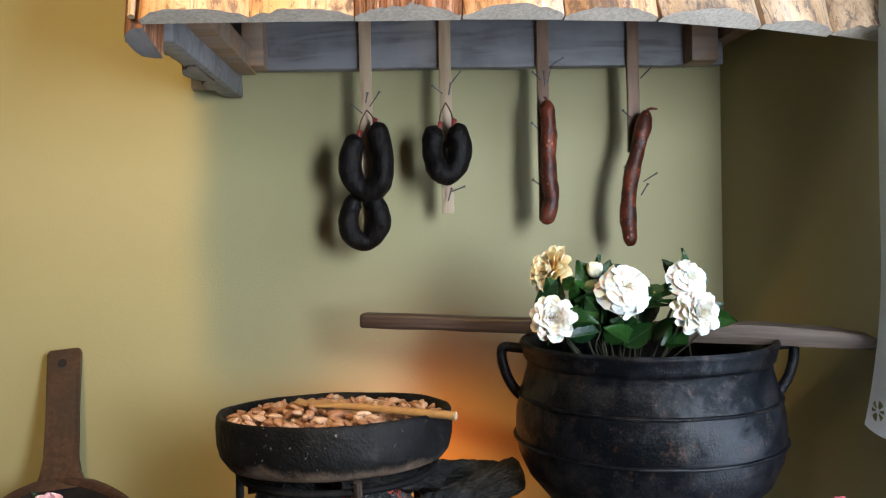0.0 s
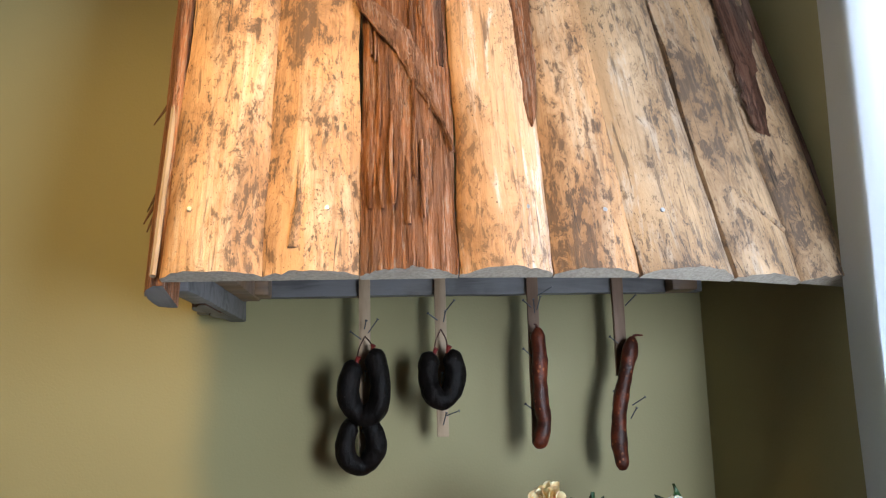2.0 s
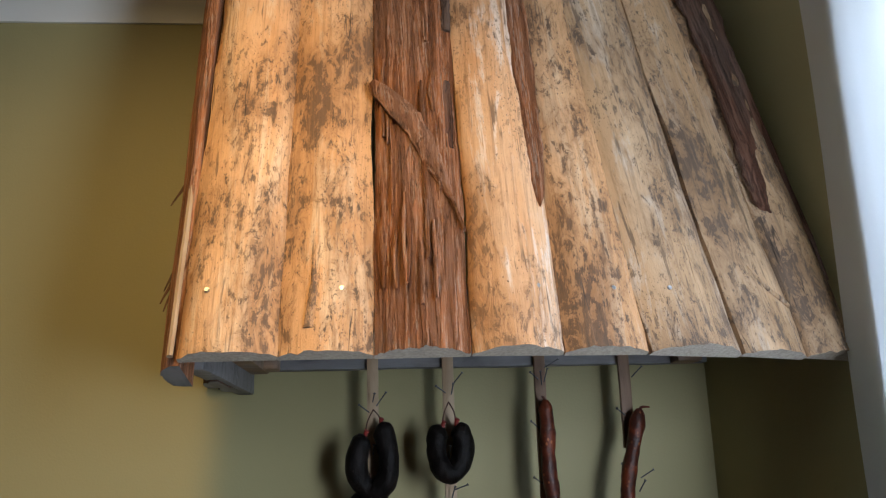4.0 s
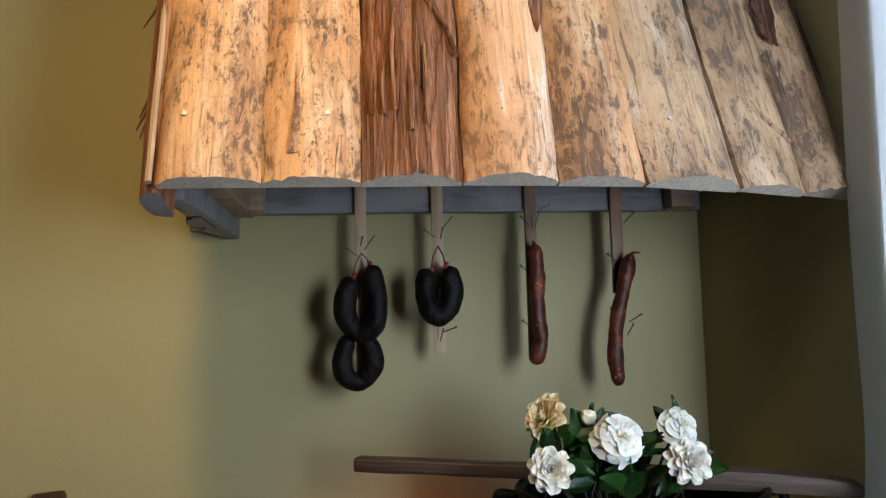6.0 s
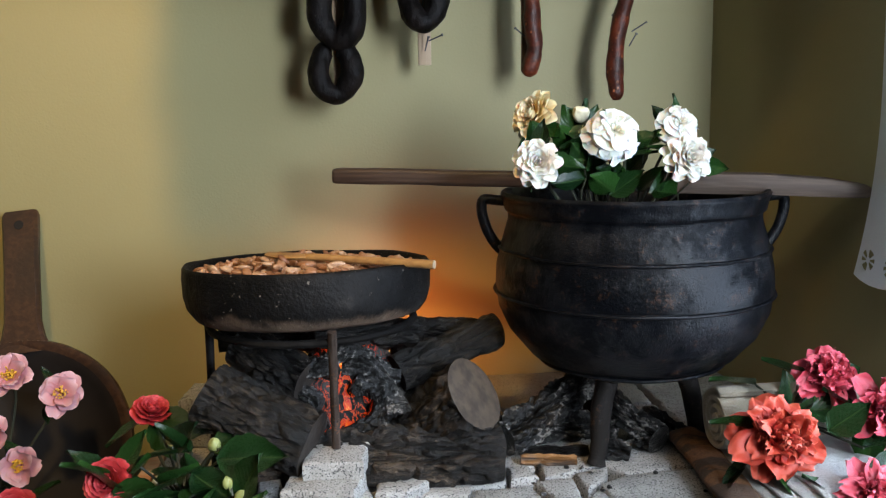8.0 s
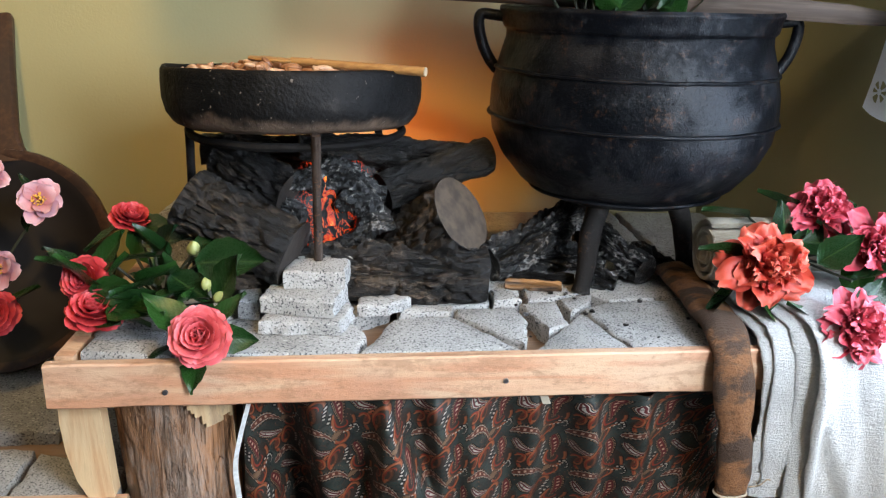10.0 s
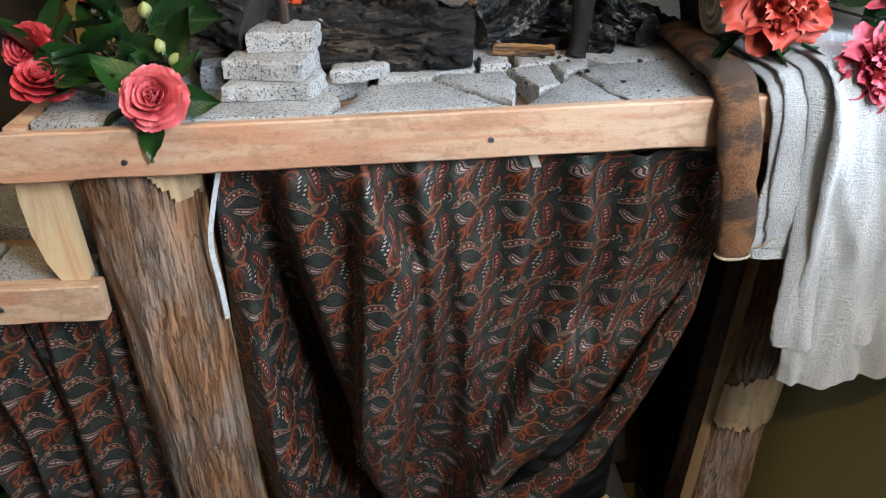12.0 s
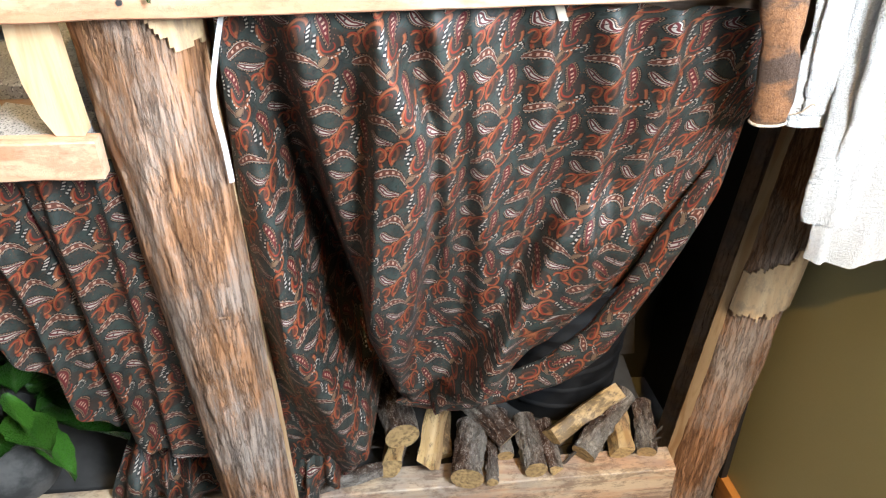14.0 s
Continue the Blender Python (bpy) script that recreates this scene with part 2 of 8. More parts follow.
def petal(name, inner, outer, edge=None, sss=0.25):
    n = Nodes(name, 0.5)
    uv = n.node("ShaderNodeSeparateXYZ", Vector=n.at(kind="UV")).outputs
    streak = n.noise(30, 3, n.at((9, 0.6, 1), "UV"), 0.6)
    # petal tint, with base darkened and rim lightened to paint its shading
    c = n.mix(n.step(uv[1], 0.40, 0.95), inner, outer)
    c = n.mix(n.m("MULTIPLY", n.step(streak, 0.4, 0.75), 0.3), c, tuple(0.72 * k for k in outer))
    c = n.mix(n.m("MULTIPLY", n.step(uv[1], 0.86, 1.0), 0.55), c, tuple(min(0.85, 1.15 * k + 0.06) for k in outer))
    if edge:
        c = n.mix(n.m("MULTIPLY", n.step(n.m("ADD", uv[1], n.m("MULTIPLY", n.noise(60, 4), 0.35)), 1.10, 1.28), 0.55), c, edge)
    n.b.inputs["Subsurface Weight"].default_value = sss
    n.b.inputs["Subsurface Radius"].default_value = (0.01, 0.006, 0.004)
    n.b.inputs["Subsurface Scale"].default_value = 0.4
    return n.done(c, 0.5, n.bump(streak, 0.25, 0.0008))


def plain(name, color, rough=0.5, metal=0.0, vary=0.25, scale=60, bump=0.2, dist=0.001):
    n = Nodes(name, rough, metal)
    f, g = n.noise(scale, 5), n.noise(scale * 0.2, 3)
    c = n.mix(n.step(f, 0.35, 0.7), color, tuple(max(0, k * (1 - vary)) for k in color))
    c = n.mix(n.m("MULTIPLY", n.step(g, 0.4, 0.7), vary), c, tuple(k * 0.6 for k in color))
    return n.done(c, n.m("MULTIPLY_ADD", g, 0.25, rough - 0.12), n.bump(f, bump, dist))


WALL = paint("olive_wall_paint", (0.335, 0.297, 0.145), (0.31, 0.275, 0.133))
CEIL = paint("ceiling_paint", (0.62, 0.60, 0.55), (0.56, 0.54, 0.50))
WHITE = paint("white_gloss_paint", (0.78, 0.77, 0.73), (0.72, 0.71, 0.68), 0.1)
TILE = plain("grey_floor_tile", (0.15, 0.145, 0.135), 0.4, vary=0.2, scale=30)
PALE = stained_wood("debarked_pine", (0.64, 0.41, 0.235), (0.58, 0.295, 0.12), (0.075, 0.043, 0.026), (0.68, 0.54, 0.38), stains=0.9)
SCUFFED = stained_wood("scuffed_pine", (0.66, 0.43, 0.26), (0.60, 0.30, 0.125), (0.070, 0.040, 0.025), (0.80, 0.74, 0.66), stains=0.65, scuffs=0.6, torn=0.54)
GREYPALE = stained_wood("weathered_debarked_pine", (0.54, 0.375, 0.235), (0.47, 0.285, 0.145), (0.085, 0.057, 0.040), (0.60, 0.53, 0.45), stains=1.0)
REDBARK = bark("red_fibrous_bark", (0.10, 0.038, 0.016), (0.27, 0.100, 0.039), (0.30, 0.22, 0.17), scale=1.5, depth=0.008, grey_amount=0.25, stretch=0.035, twist=0.3, crisp=0.55)
DARKBARK = bark("dark_red_bark", (0.035, 0.018, 0.012), (0.10, 0.042, 0.024), (0.16, 0.13, 0.11), stretch=0.05)
POSTBARK = bark("post_bark", (0.13, 0.060, 0.028), (0.31, 0.145, 0.064), (0.40, 0.35, 0.30), scale=2.3, depth=0.007, grey_amount=0.7, stretch=0.045, twist=0.2)
ENDGRAIN = plain("sawn_end_grain", (0.42, 0.36, 0.29), 0.85, vary=0.3, scale=220, bump=0.6, dist=0.002)
GREYBOARD = sawn("grey_weathered_board", (0.17, 0.165, 0.17), (0.095, 0.09, 0.092), 0.5)
BROWNBOARD = sawn("brown_board", (0.30, 0.18, 0.10), (0.20, 0.115, 0.06), 0.35)
LATH = sawn("planed_lath", (0.42, 0.30, 0.19), (0.34, 0.225, 0.13), axis=2)
DARKLATH = sawn("brown_lath", (0.24, 0.14, 0.085), (0.17, 0.095, 0.055), axis=2)
RAIL = sawn("fresh_pine_rail", (0.60, 0.385, 0.24), (0.53, 0.255, 0.14), 0.10, soil=0.45)
DUSTY = sawn("dusty_pine_plank", (0.58, 0.44, 0.29), (0.50, 0.29, 0.17), 0.45, soil=0.6, soiled=(0.13, 0.075, 0.045))
BRACE = sawn("fresh_pine_brace", (0.68, 0.48, 0.27), (0.58, 0.33, 0.17), axis=2)
STEEL = plain("steel_screw", (0.45, 0.45, 0.46), 0.35, 1.0)
NAIL = plain("iron_nail", (0.12, 0.12, 0.13), 0.45, 0.7)
IRON = iron("cast_iron", (0.0024, 0.0028, 0.0038), (0.06, 0.026, 0.011), rough=0.28, scale=0.30)
SOOT = iron("sooty_iron", (0.004, 0.0036, 0.0034), (0.03, 0.016, 0.010), 0.6, 0.3, 0.1)
GRANITE = granite("grey_granite", (0.42, 0.405, 0.38))
GRANITE_DARK = granite("dark_granite", (0.27, 0.27, 0.27))

# ---- mesh helpers ----
def mesh_of(name, bm, *materials):
    me = bpy.data.meshes.new(name)
    bm.normal_update()
    bm.to_mesh(me)
    bm.free()
    for m in materials:
        me.materials.append(m)
    return me


def smooth(me, angle=None):
    for p in me.polygons:
        p.use_smooth = True
    if angle is not None:
        me.set_sharp_from_angle(angle=radians(angle))
    return me


def part(name, bm, material, parent, label="", m=None, angle=40):
    """Links a bmesh (or a mesh) as one object under a thing or part."""
    me = bm if isinstance(bm, bpy.types.Mesh) else smooth(mesh_of(name, bm, *(material if isinstance(material, tuple) else (material,))), angle)
    ob = new(name, me)
    ob.parent = parent
    if m is not None:
        ob.matrix_local = m
    return tagged(ob, label)


def thing(name, label, category, m=None, group="", kind=""):
    ob = new(name)
    ob.empty_display_size = 0.05
    if m is not None:
        ob.matrix_world = m
    return tagged(ob, label, category, group, kind)


def solid(name, bm, material, label, category, m=None, group="", kind="", angle=40):
    ob = part(name, bm, material, None, label, None, angle)
    if m is not None:
        ob.matrix_world = m
    return tagged(ob, label, category, group, kind)


def wob(p, scale, amount, seed=0.0):
    """A smooth random shift of a point."""
    q = Vector(p) * scale + Vector((seed, seed * 1.7, -seed))
    return noise.noise_vector(q) * amount


def box(size, center=(0, 0, 0), bevel=0.0, seg=2, cuts=0, rough=0.0, seed=0.0, bm=None):
    """A box with worn edges; cuts and rough give it an uneven face."""
    own = bm is None
    bm = bmesh.new() if own else bm
    made = bmesh.ops.create_cube(bm, size=1)["verts"]
    bmesh.ops.scale(bm, vec=size, verts=made)
    if bevel:
        edges = list({e for v in made for e in v.link_edges})
        out = bmesh.ops.bevel(bm, geom=edges, offset=bevel, segments=seg, affect="EDGES", profile=0.6)
        made = list({v for f in out["faces"] for v in f.verts} | {v for v in made if v.is_valid})
    if cuts:
        long = max(range(3), key=lambda i: size[i])
        for k in range(1, cuts):
            co, no = Vector(), Vector()
            co[long] = size[long] * (k / cuts - 0.5)
            no[long] = 1
            bmesh.ops.bisect_plane(bm, geom=bm.verts[:] + bm.edges[:] + bm.faces[:], plane_co=co, plane_no=no)
        made = bm.verts[:]
    if rough:
        for v in made:
            v.co += wob(v.co, 14, rough, seed) + wob(v.co, 60, rough * 0.4, seed)
    bmesh.ops.translate(bm, vec=center, verts=made if not cuts else bm.verts[:])
    return bm


def loft(rings, close=True, caps=True, bm=None, uv=False):
    """Skin rows of points into a tube or sheet."""
    bm = bmesh.new() if bm is None else bm
    rows = [[bm.verts.new(p) for p in r] for r in rings]
    n = len(rows[0])
    lay = bm.loops.layers.uv.verify() if uv else None
    for i, (a, b) in enumerate(zip(rows, rows[1:])):
        for k in range(n if close else n - 1):
            j = (k + 1) % n
            f = bm.faces.new((a[k], a[j], b[j], b[k]))
            if uv:
                for lp, (u, w) in zip(f.loops, ((k, i), (k + 1, i), (k + 1, i + 1), (k, i + 1))):
                    lp[lay].uv = (u / (n - 1 if not close else n), w / (len(rows) - 1))
    if close and caps:
        bm.faces.new(rows[0][::-1])
        bm.faces.new(rows[-1])
    return bm


def frames_along(path):
    """For each point of a path: the point and two directions square to it."""
    pts = [Vector(p) for p in path]
    out, up = [], Vector((0.13, 0.21, 1))
    for i, p in enumerate(pts):
        d = (pts[min(i + 1, len(pts) - 1)] - pts[max(i - 1, 0)]).normalized()
        if abs(d.dot(up.normalized())) > 0.97:
            up = Vector((1, 0.2, 0.1))
        a = d.cross(up).normalized()
        up = a.cross(d).normalized()
        out.append((p, a, up.copy()))
    return out


def tube(path, radius, sides=10, bm=None, rough=0.0, seed=0.0, caps=True, squash=1.0):
    rings = []
    n = len(path)
    for i, (p, a, b) in enumerate(frames_along(path)):
        r = radius(i / max(1, n - 1)) if callable(radius) else radius
        ring = []
        for k in range(sides):
            t = 2 * math.pi * k / sides
            q = p + (a * math.cos(t) + b * math.sin(t) * squash) * r
            ring.append(q + wob(q, 22, rough, seed) + wob(q, 80, rough * 0.5, seed) if rough else q)
        rings.append(ring)
    return loft(rings, bm=bm, caps=caps)


def spline(points, n=24):
    """A smooth path through a few points."""
    pts = [Vector(p) for p in points]
    pts = [2 * pts[0] - pts[1]] + pts + [2 * pts[-1] - pts[-2]]
    out = []
    spans = len(pts) - 3
    for i in range(n):
        f = i / (n - 1) * spans
        k = min(int(f), spans - 1)
        t = f - k
        a, b, c, d = pts[k:k + 4]
        out.append(0.5 * (2 * b + (c - a) * t + (2 * a - 5 * b + 4 * c - d) * t * t + (3 * b - a - 3 * c + d) * t ** 3))
    return out


def turned(profile, sides=64, bm=None, rough=0.0, seed=0.0):
    """A vessel from (radius, height) pairs, turned round z."""
    rings = []
    for r, z in profile:
        ring = []
        for k in range(sides):
            t = 2 * math.pi * k / sides
            p = Vector((r * math.cos(t), r * math.sin(t), z))
            ring.append(p + wob(p, 12, rough, seed) + wob(p, 45, rough * 0.4, seed) if rough else p)
        rings.append(ring)
    return loft(rings, bm=bm)


def flip(bm):
    bmesh.ops.recalc_face_normals(bm, faces=bm.faces[:])
    return bm


# ---- the room ----
def wall(name, size, center, label, material=WALL):
    return solid(name, box(size, center), material, label, "wall", kind="structure")


BACK = 1.395
FLOOR = -0.09
# the left and front walls are unseen, and made dark to cut bounced light
DARKWALL = paint("dark_brown_bounce_cut", (0.07, 0.05, 0.035), (0.05, 0.035, 0.025))
CEILING = 2.485
wall("wall_back", (3.4, 0.12, CEILING - FLOOR), (-0.85, BACK + 0.06, (CEILING + FLOOR) / 2), "smooth olive-yellow painted plaster wall behind the hearth")
wall("wall_left", (0.12, 4.2, CEILING - FLOOR), (-2.5, -0.54, (CEILING + FLOOR) / 2), "unseen side wall, dark to cut bounced light", DARKWALL)
wall("wall_front", (3.6, 0.12, CEILING - FLOOR), (-0.85, -2.7, (CEILING + FLOOR) / 2), "unseen wall across the room, dark to cut bounced light", DARKWALL)

# a wide window goes through the right wall: (from, to) along it
WINDOWS = ((-2.15, -0.56),)
WZ0, WZ1 = 0.92, 2.24
bm = bmesh.new()
piers = [-4.3] + [y for w in WINDOWS for y in w] + [0.05]
for y0, y1 in zip(piers[::2], piers[1::2]):
    box((0.22, y1 - y0, CEILING - FLOOR), (0.11, (y0 + y1) / 2, (CEILING + FLOOR) / 2), bm=bm)
for y0, y1 in WINDOWS:
    for z0, z1 in ((FLOOR, WZ0), (WZ1, CEILING)):
        box((0.22, y1 - y0, z1 - z0), (0.11, (y0 + y1) / 2, (z0 + z1) / 2), bm=bm)
solid("wall_right", bm, WALL, "olive-yellow painted wall with a wide window opening", "wall", RIGHT, kind="structure")

solid("floor", box((3.6, 4.4, 0.08), (-0.85, -0.55, FLOOR - 0.04)), TILE, "pale grey tiled floor", "floor", kind="structure")
solid("ceiling", box((3.6, 4.4, 0.08), (-0.85, -0.55, CEILING + 0.04)), CEIL, "plain off-white ceiling", "ceiling", kind="structure")

bm = loft([[Vector((x, BACK - d, z)) for d, z in ((0, CEILING - 0.053), (0.006, CEILING - 0.053), (0.008, CEILING - 0.041), (0.022, CEILING - 0.021), (0.03, CEILING - 0.015), (0.034, CEILING - 0.001), (0, CEILING - 0.001))] for x in (-2.44, 0.6)])
solid("cornice", flip(bm), WHITE, "white moulded plaster cornice under the ceiling", "cornice", kind="structure")
bm = box((0.016, 1.85, 0.065), (-0.008, -1.275, FLOOR + 0.0325), 0.003)
SKIRT = sawn("orange_varnished_skirting", (0.62, 0.26, 0.06), (0.48, 0.18, 0.04), axis=1)
ob = solid("baseboard", bm, SKIRT, "orange varnished wooden baseboard on the right wall", "baseboard", kind="structure")
ob.matrix_world = RIGHT

# window in the right wall: white frame with two panes
GLASS = Nodes("window_glass", 0.02)
GLASS = GLASS.done((0.95, 0.97, 0.97), 0.02, Transmission_Weight=1.0, IOR=1.45)
for k, (W0, W1) in enumerate(WINDOWS):
    win = tagged(new("window_%d" % (k + 1)), "white painted casement window behind a lace curtain", "window", kind="structure")
    win.matrix_world = RIGHT
    cy = (W0 + W1) / 2
    for nm, size, c in (("window_frame", (0.05, 0.05, WZ1 - WZ0), (0.14, W0 + 0.025, (WZ0 + WZ1) / 2)), ("window_frame", (0.05, 0.05, WZ1 - WZ0), (0.14, W1 - 0.025, (WZ0 + WZ1) / 2)),
                        ("window_frame", (0.05, W1 - W0 - 0.1, 0.05), (0.14, cy, WZ1 - 0.025)), ("window_frame", (0.05, W1 - W0 - 0.1, 0.05), (0.14, cy, WZ0 + 0.025)),
                        ("mullion", (0.045, 0.05, WZ1 - WZ0 - 0.1), (0.14, cy, (WZ0 + WZ1) / 2)), ("window_sill", (0.19, W1 - W0, 0.03), (0.03, cy, WZ0 + 0.012))):
        part(nm, box(size, c, 0.004), WHITE, win)
    for y0, y1 in ((W0 + 0.05, cy - 0.025), (cy + 0.025, W1 - 0.05)):
        pane = part("pane", box((0.005, y1 - y0, WZ1 - WZ0 - 0.1), (0.14, (y0 + y1) / 2, (WZ0 + WZ1) / 2)), GLASS, win, "clear glass pane")
        pane.visible_shadow = False

# ---- the hood ----
hood = thing("range_hood", "rustic chimney hood clad in vertical half-round pine slabs", "range hood")
SLOPE = Vector((0, 0.29, 1)).normalized()
HOOD_LEN = (CEILING - 1.70) / SLOPE.z - 0.004


def slab_mesh(w, length, bulge, seed, end_mat=1, nx=14, nz=70, bow=0.0, ragged=0.0025, flaky=0.0):
    """A half-round log slab: flat back, rounded front (towards -y), uneven edges and a sawn lower end. Runs up z from 0."""
    rnd = random.Random(seed)
    rows = []
    for j in range(nz + 1):
        z = length * j / nz
        e0 = noise.noise((seed * 3.1, z * 7, 0)) * ragged * 1.6 + noise.noise((seed, z * 45, 9)) * ragged * 0.5
        e1 = noise.noise((seed * 5.7, z * 7, 4)) * ragged * 1.6 + noise.noise((seed, z * 45, 2)) * ragged * 0.5
        fat = 1 + 0.15 * noise.noise((seed, z * 3, 1))
        row = []
        for i in range(nx + 1):
            u = i / nx * 2 - 1
            x = u * w / 2 + (e0 if u < 0 else e1) * abs(u) ** 3 + bow * math.sin(z / length * math.pi)
            d = bulge * fat * (1 - abs(u) ** 2.3) + 0.004
            d += noise.noise((u * 2.5 + seed, z * 9, seed)) * 0.0022 + noise.noise((u * 9 + seed, z * 38, seed)) * 0.0012
            if flaky:
                # overlapping torn flakes: each cell of a stretched pattern has its own height and slope
                q = Vector((u * w * 95 + noise.noise((z * 9, u, seed)) * 1.1, z * 9 + noise.noise((u * 9, z * 5, seed)) * 0.8, seed))
                near, pts = noise.voronoi(q)
                d += flaky * (0.55 * noise.cell(pts[0] * 7.7) + 0.5 * min(1.0, (near[1] - near[0]) * 3.5) + 0.15 * (q.y - pts[0].y))
                d += flaky * 0.35 * noise.noise((u * w * 420, z * 30, seed))
            zz = z + (noise.noise((u * 6, seed, 3)) * 0.0035 + noise.noise((u * 25, seed, 3)) * 0.0015 if j == 0 else 0)
            row.append(Vector((x, -max(d, 0.002), zz)))
        row += [Vector((row[-1].x, 0.006, row[-1].z)), Vector((row[0].x, 0.006, row[0].z))]
        rows.append(row)
    bm = loft(rows)
    bm.normal_update()
    for f in bm.faces:
        if len(f.verts) > 4:
            f.material_index = end_mat
    return flip(bm)


# plan of the lower edge: x from, x to, y at both ends, kind
SLABS = [(-0.280, -0.162, 0.862, 0.860, PALE, 0.022), (-0.160, -0.049, 0.860, 0.858, PALE, 0.017), (-0.047, 0.068, 0.857, 0.858, REDBARK, 0.020),
         (0.071, 0.182, 0.858, 0.862, SCUFFED, 0.023), (0.184, 0.289, 0.864, 0.874, PALE, 0.018), (0.292, 0.423, 0.872, 0.916, GREYPALE, 0.026),
         (0.427, 0.531, 0.914, 0.956, GREYPALE, 0.016), (0.535, 0.628, 0.952, 0.996, GREYPALE, 0.022)]
LEAN_BACK = math.degrees(math.atan2(0.29, 1))
slab_obs = []
for k, (x0, x1, y0, y1, mat, bulge) in enumerate(SLABS):
    w = math.hypot(x1 - x0, y1 - y0)
    bm = slab_mesh(w, HOOD_LEN, bulge, 3.7 + 1.31 * k, nx=72 if mat is REDBARK else 14, nz=330 if mat is REDBARK else 70, flaky=0.0022 if mat is REDBARK else 0, bow=(0.004, -0.003, 0.002, 0.003, -0.004, -0.006, 0.0, -0.004)[k])
    m = pose((x0 + x1) / 2, (y0 + y1) / 2, 1.695, 0, 0, math.degrees(math.atan2(y1 - y0, x1 - x0))) @ pose(0, 0, 0, -LEAN_BACK)
    lab = {REDBARK: "slab still covered in torn reddish bark", DARKBARK: "slab with dark strips of bark left on"}.get(mat, "stripped pine slab with mould stains")
    slab_obs.append(part("slab", bm, (mat, ENDGRAIN), hood, lab, m, 50))


def screw_head(slab, x, z, depth):
    bm = bmesh.new()
    bmesh.ops.create_cone(bm, cap_ends=True, segments=12, radius1=0.0034, radius2=0.0028, depth=0.002)
    box((0.0045, 0.0009, 0.0006), (0, 0, 0.001), bm=bm)
    part("screw", bm, STEEL, slab, "", pose(x, -depth - 0.004, z, 90))


for k, x, z, d in ((0, -0.026, 0.080, 0.021), (1, 0.018, 0.082, 0.0165), (3, 0.028, 0.082, 0.018), (4, 0.016, 0.080, 0.017), (5, -0.032, 0.080, 0.021), (5, 0.040, 0.078, 0.014)):
    screw_head(slab_obs[k], x, z, d)


def strip_of_bark(slab, points, width, thick, seed, mat=REDBARK, label="loose strip of bark"):
    """A torn tongue of bark that lies on a slab."""
    rows = []
    pts = spline(points, 30)
    for i, p in enumerate(pts):
        t = i / 29
        d = (pts[min(i + 1, 29)] - pts[max(i - 1, 0)]).normalized()
        side = Vector((d.z, 0, -d.x))
        w = width(t) * (1 + 0.35 * noise.noise((seed, t * 9, 0)))
        row = []
        for u in (-1, -0.6, -0.2, 0.2, 0.6, 1):
            q = p + side * w * u * 0.5
            q.y -= thick * (1 - u * u) * (0.7 + 0.5 * noise.noise((u * 3, t * 14, seed)))
            q += side * noise.noise((u, t * 22, seed + 4)) * w * 0.12
            row.append(q)
        row += [Vector((row[-1].x, p.y + 0.004, row[-1].z)), Vector((row[0].x, p.y + 0.004, row[0].z))]
        rows.append(row)
    return part("bark_strip", flip(loft(rows)), mat, slab, label)


strip_of_bark(slab_obs[2], [(-0.058, -0.024, 0.405), (-0.03, -0.032, 0.365), (0.0, -0.032, 0.32), (0.022, -0.028, 0.265), (0.04, -0.024, 0.22), (0.058, -0.016, 0.165)], lambda t: 0.005 + 0.036 * math.sin(min(1, t * 1.1 + 0.06) * math.pi) ** 0.7 * (1 - 0.6 * t), 0.010, 2.0, label="thick peeling tongue of bark")
strip_of_bark(slab_obs[3], [(0.038, -0.015, 0.80), (0.04, -0.016, 0.55), (0.042, -0.017, 0.38), (0.046, -0.016, 0.30), (0.047, -0.015, 0.205)], lambda t: 0.052 * (1 - t) ** 0.45 + 0.002, 0.006, 5.0)
strip_of_bark(slab_obs[4], [(0.040, -0.013, 0.80), (0.043, -0.012, 0.55), (0.045, -0.010, 0.40)], lambda t: 0.024 * (1 - t) ** 0.5 + 0.002, 0.003, 7.0, DARKBARK)
strip_of_bark(slab_obs[7], [(0.0, -0.020, 0.80), (-0.002, -0.022, 0.60), (-0.010, -0.023, 0.42), (-0.026, -0.020, 0.30), (-0.034, -0.016, 0.22)], lambda t: 0.100 * (1 - t) ** 0.35 + 0.003, 0.006, 9.0, DARKBARK, "dark strip of bark left on the slab")
strip_of_bark(slab_obs[2], [(-0.012, -0.024, 0.70), (0.0, -0.026, 0.62), (0.008, -0.025, 0.55), (0.016, -0.022, 0.46)], lambda t: 0.006 + 0.012 * math.sin(t * math.pi), 0.006, 12.0)
rnd = random.Random(77)
for k in range(22):
    x, z, L = rnd.uniform(-0.048, 0.048), rnd.uniform(0.03, 0.62), rnd.uniform(0.06, 0.17)
    y = -0.023 * (1 - abs(x / 0.0575) ** 2.3) - 0.007
    lean, w = rnd.gauss(0, 0.003), rnd.uniform(0.0025, 0.006)
    strip_of_bark(slab_obs[2], [(x, y + 0.002, z + L), (x + lean, y - 0.001, z + L * 0.5), (x + lean * 0.4, y - 0.001 - 0.002 * rnd.random(), z)], lambda t, w=w: w * (0.35 + 0.65 * math.sin(math.pi * (0.1 + 0.8 * t)) ** 0.6), 0.0016, 30.0 + k, label="thin flake of bark")
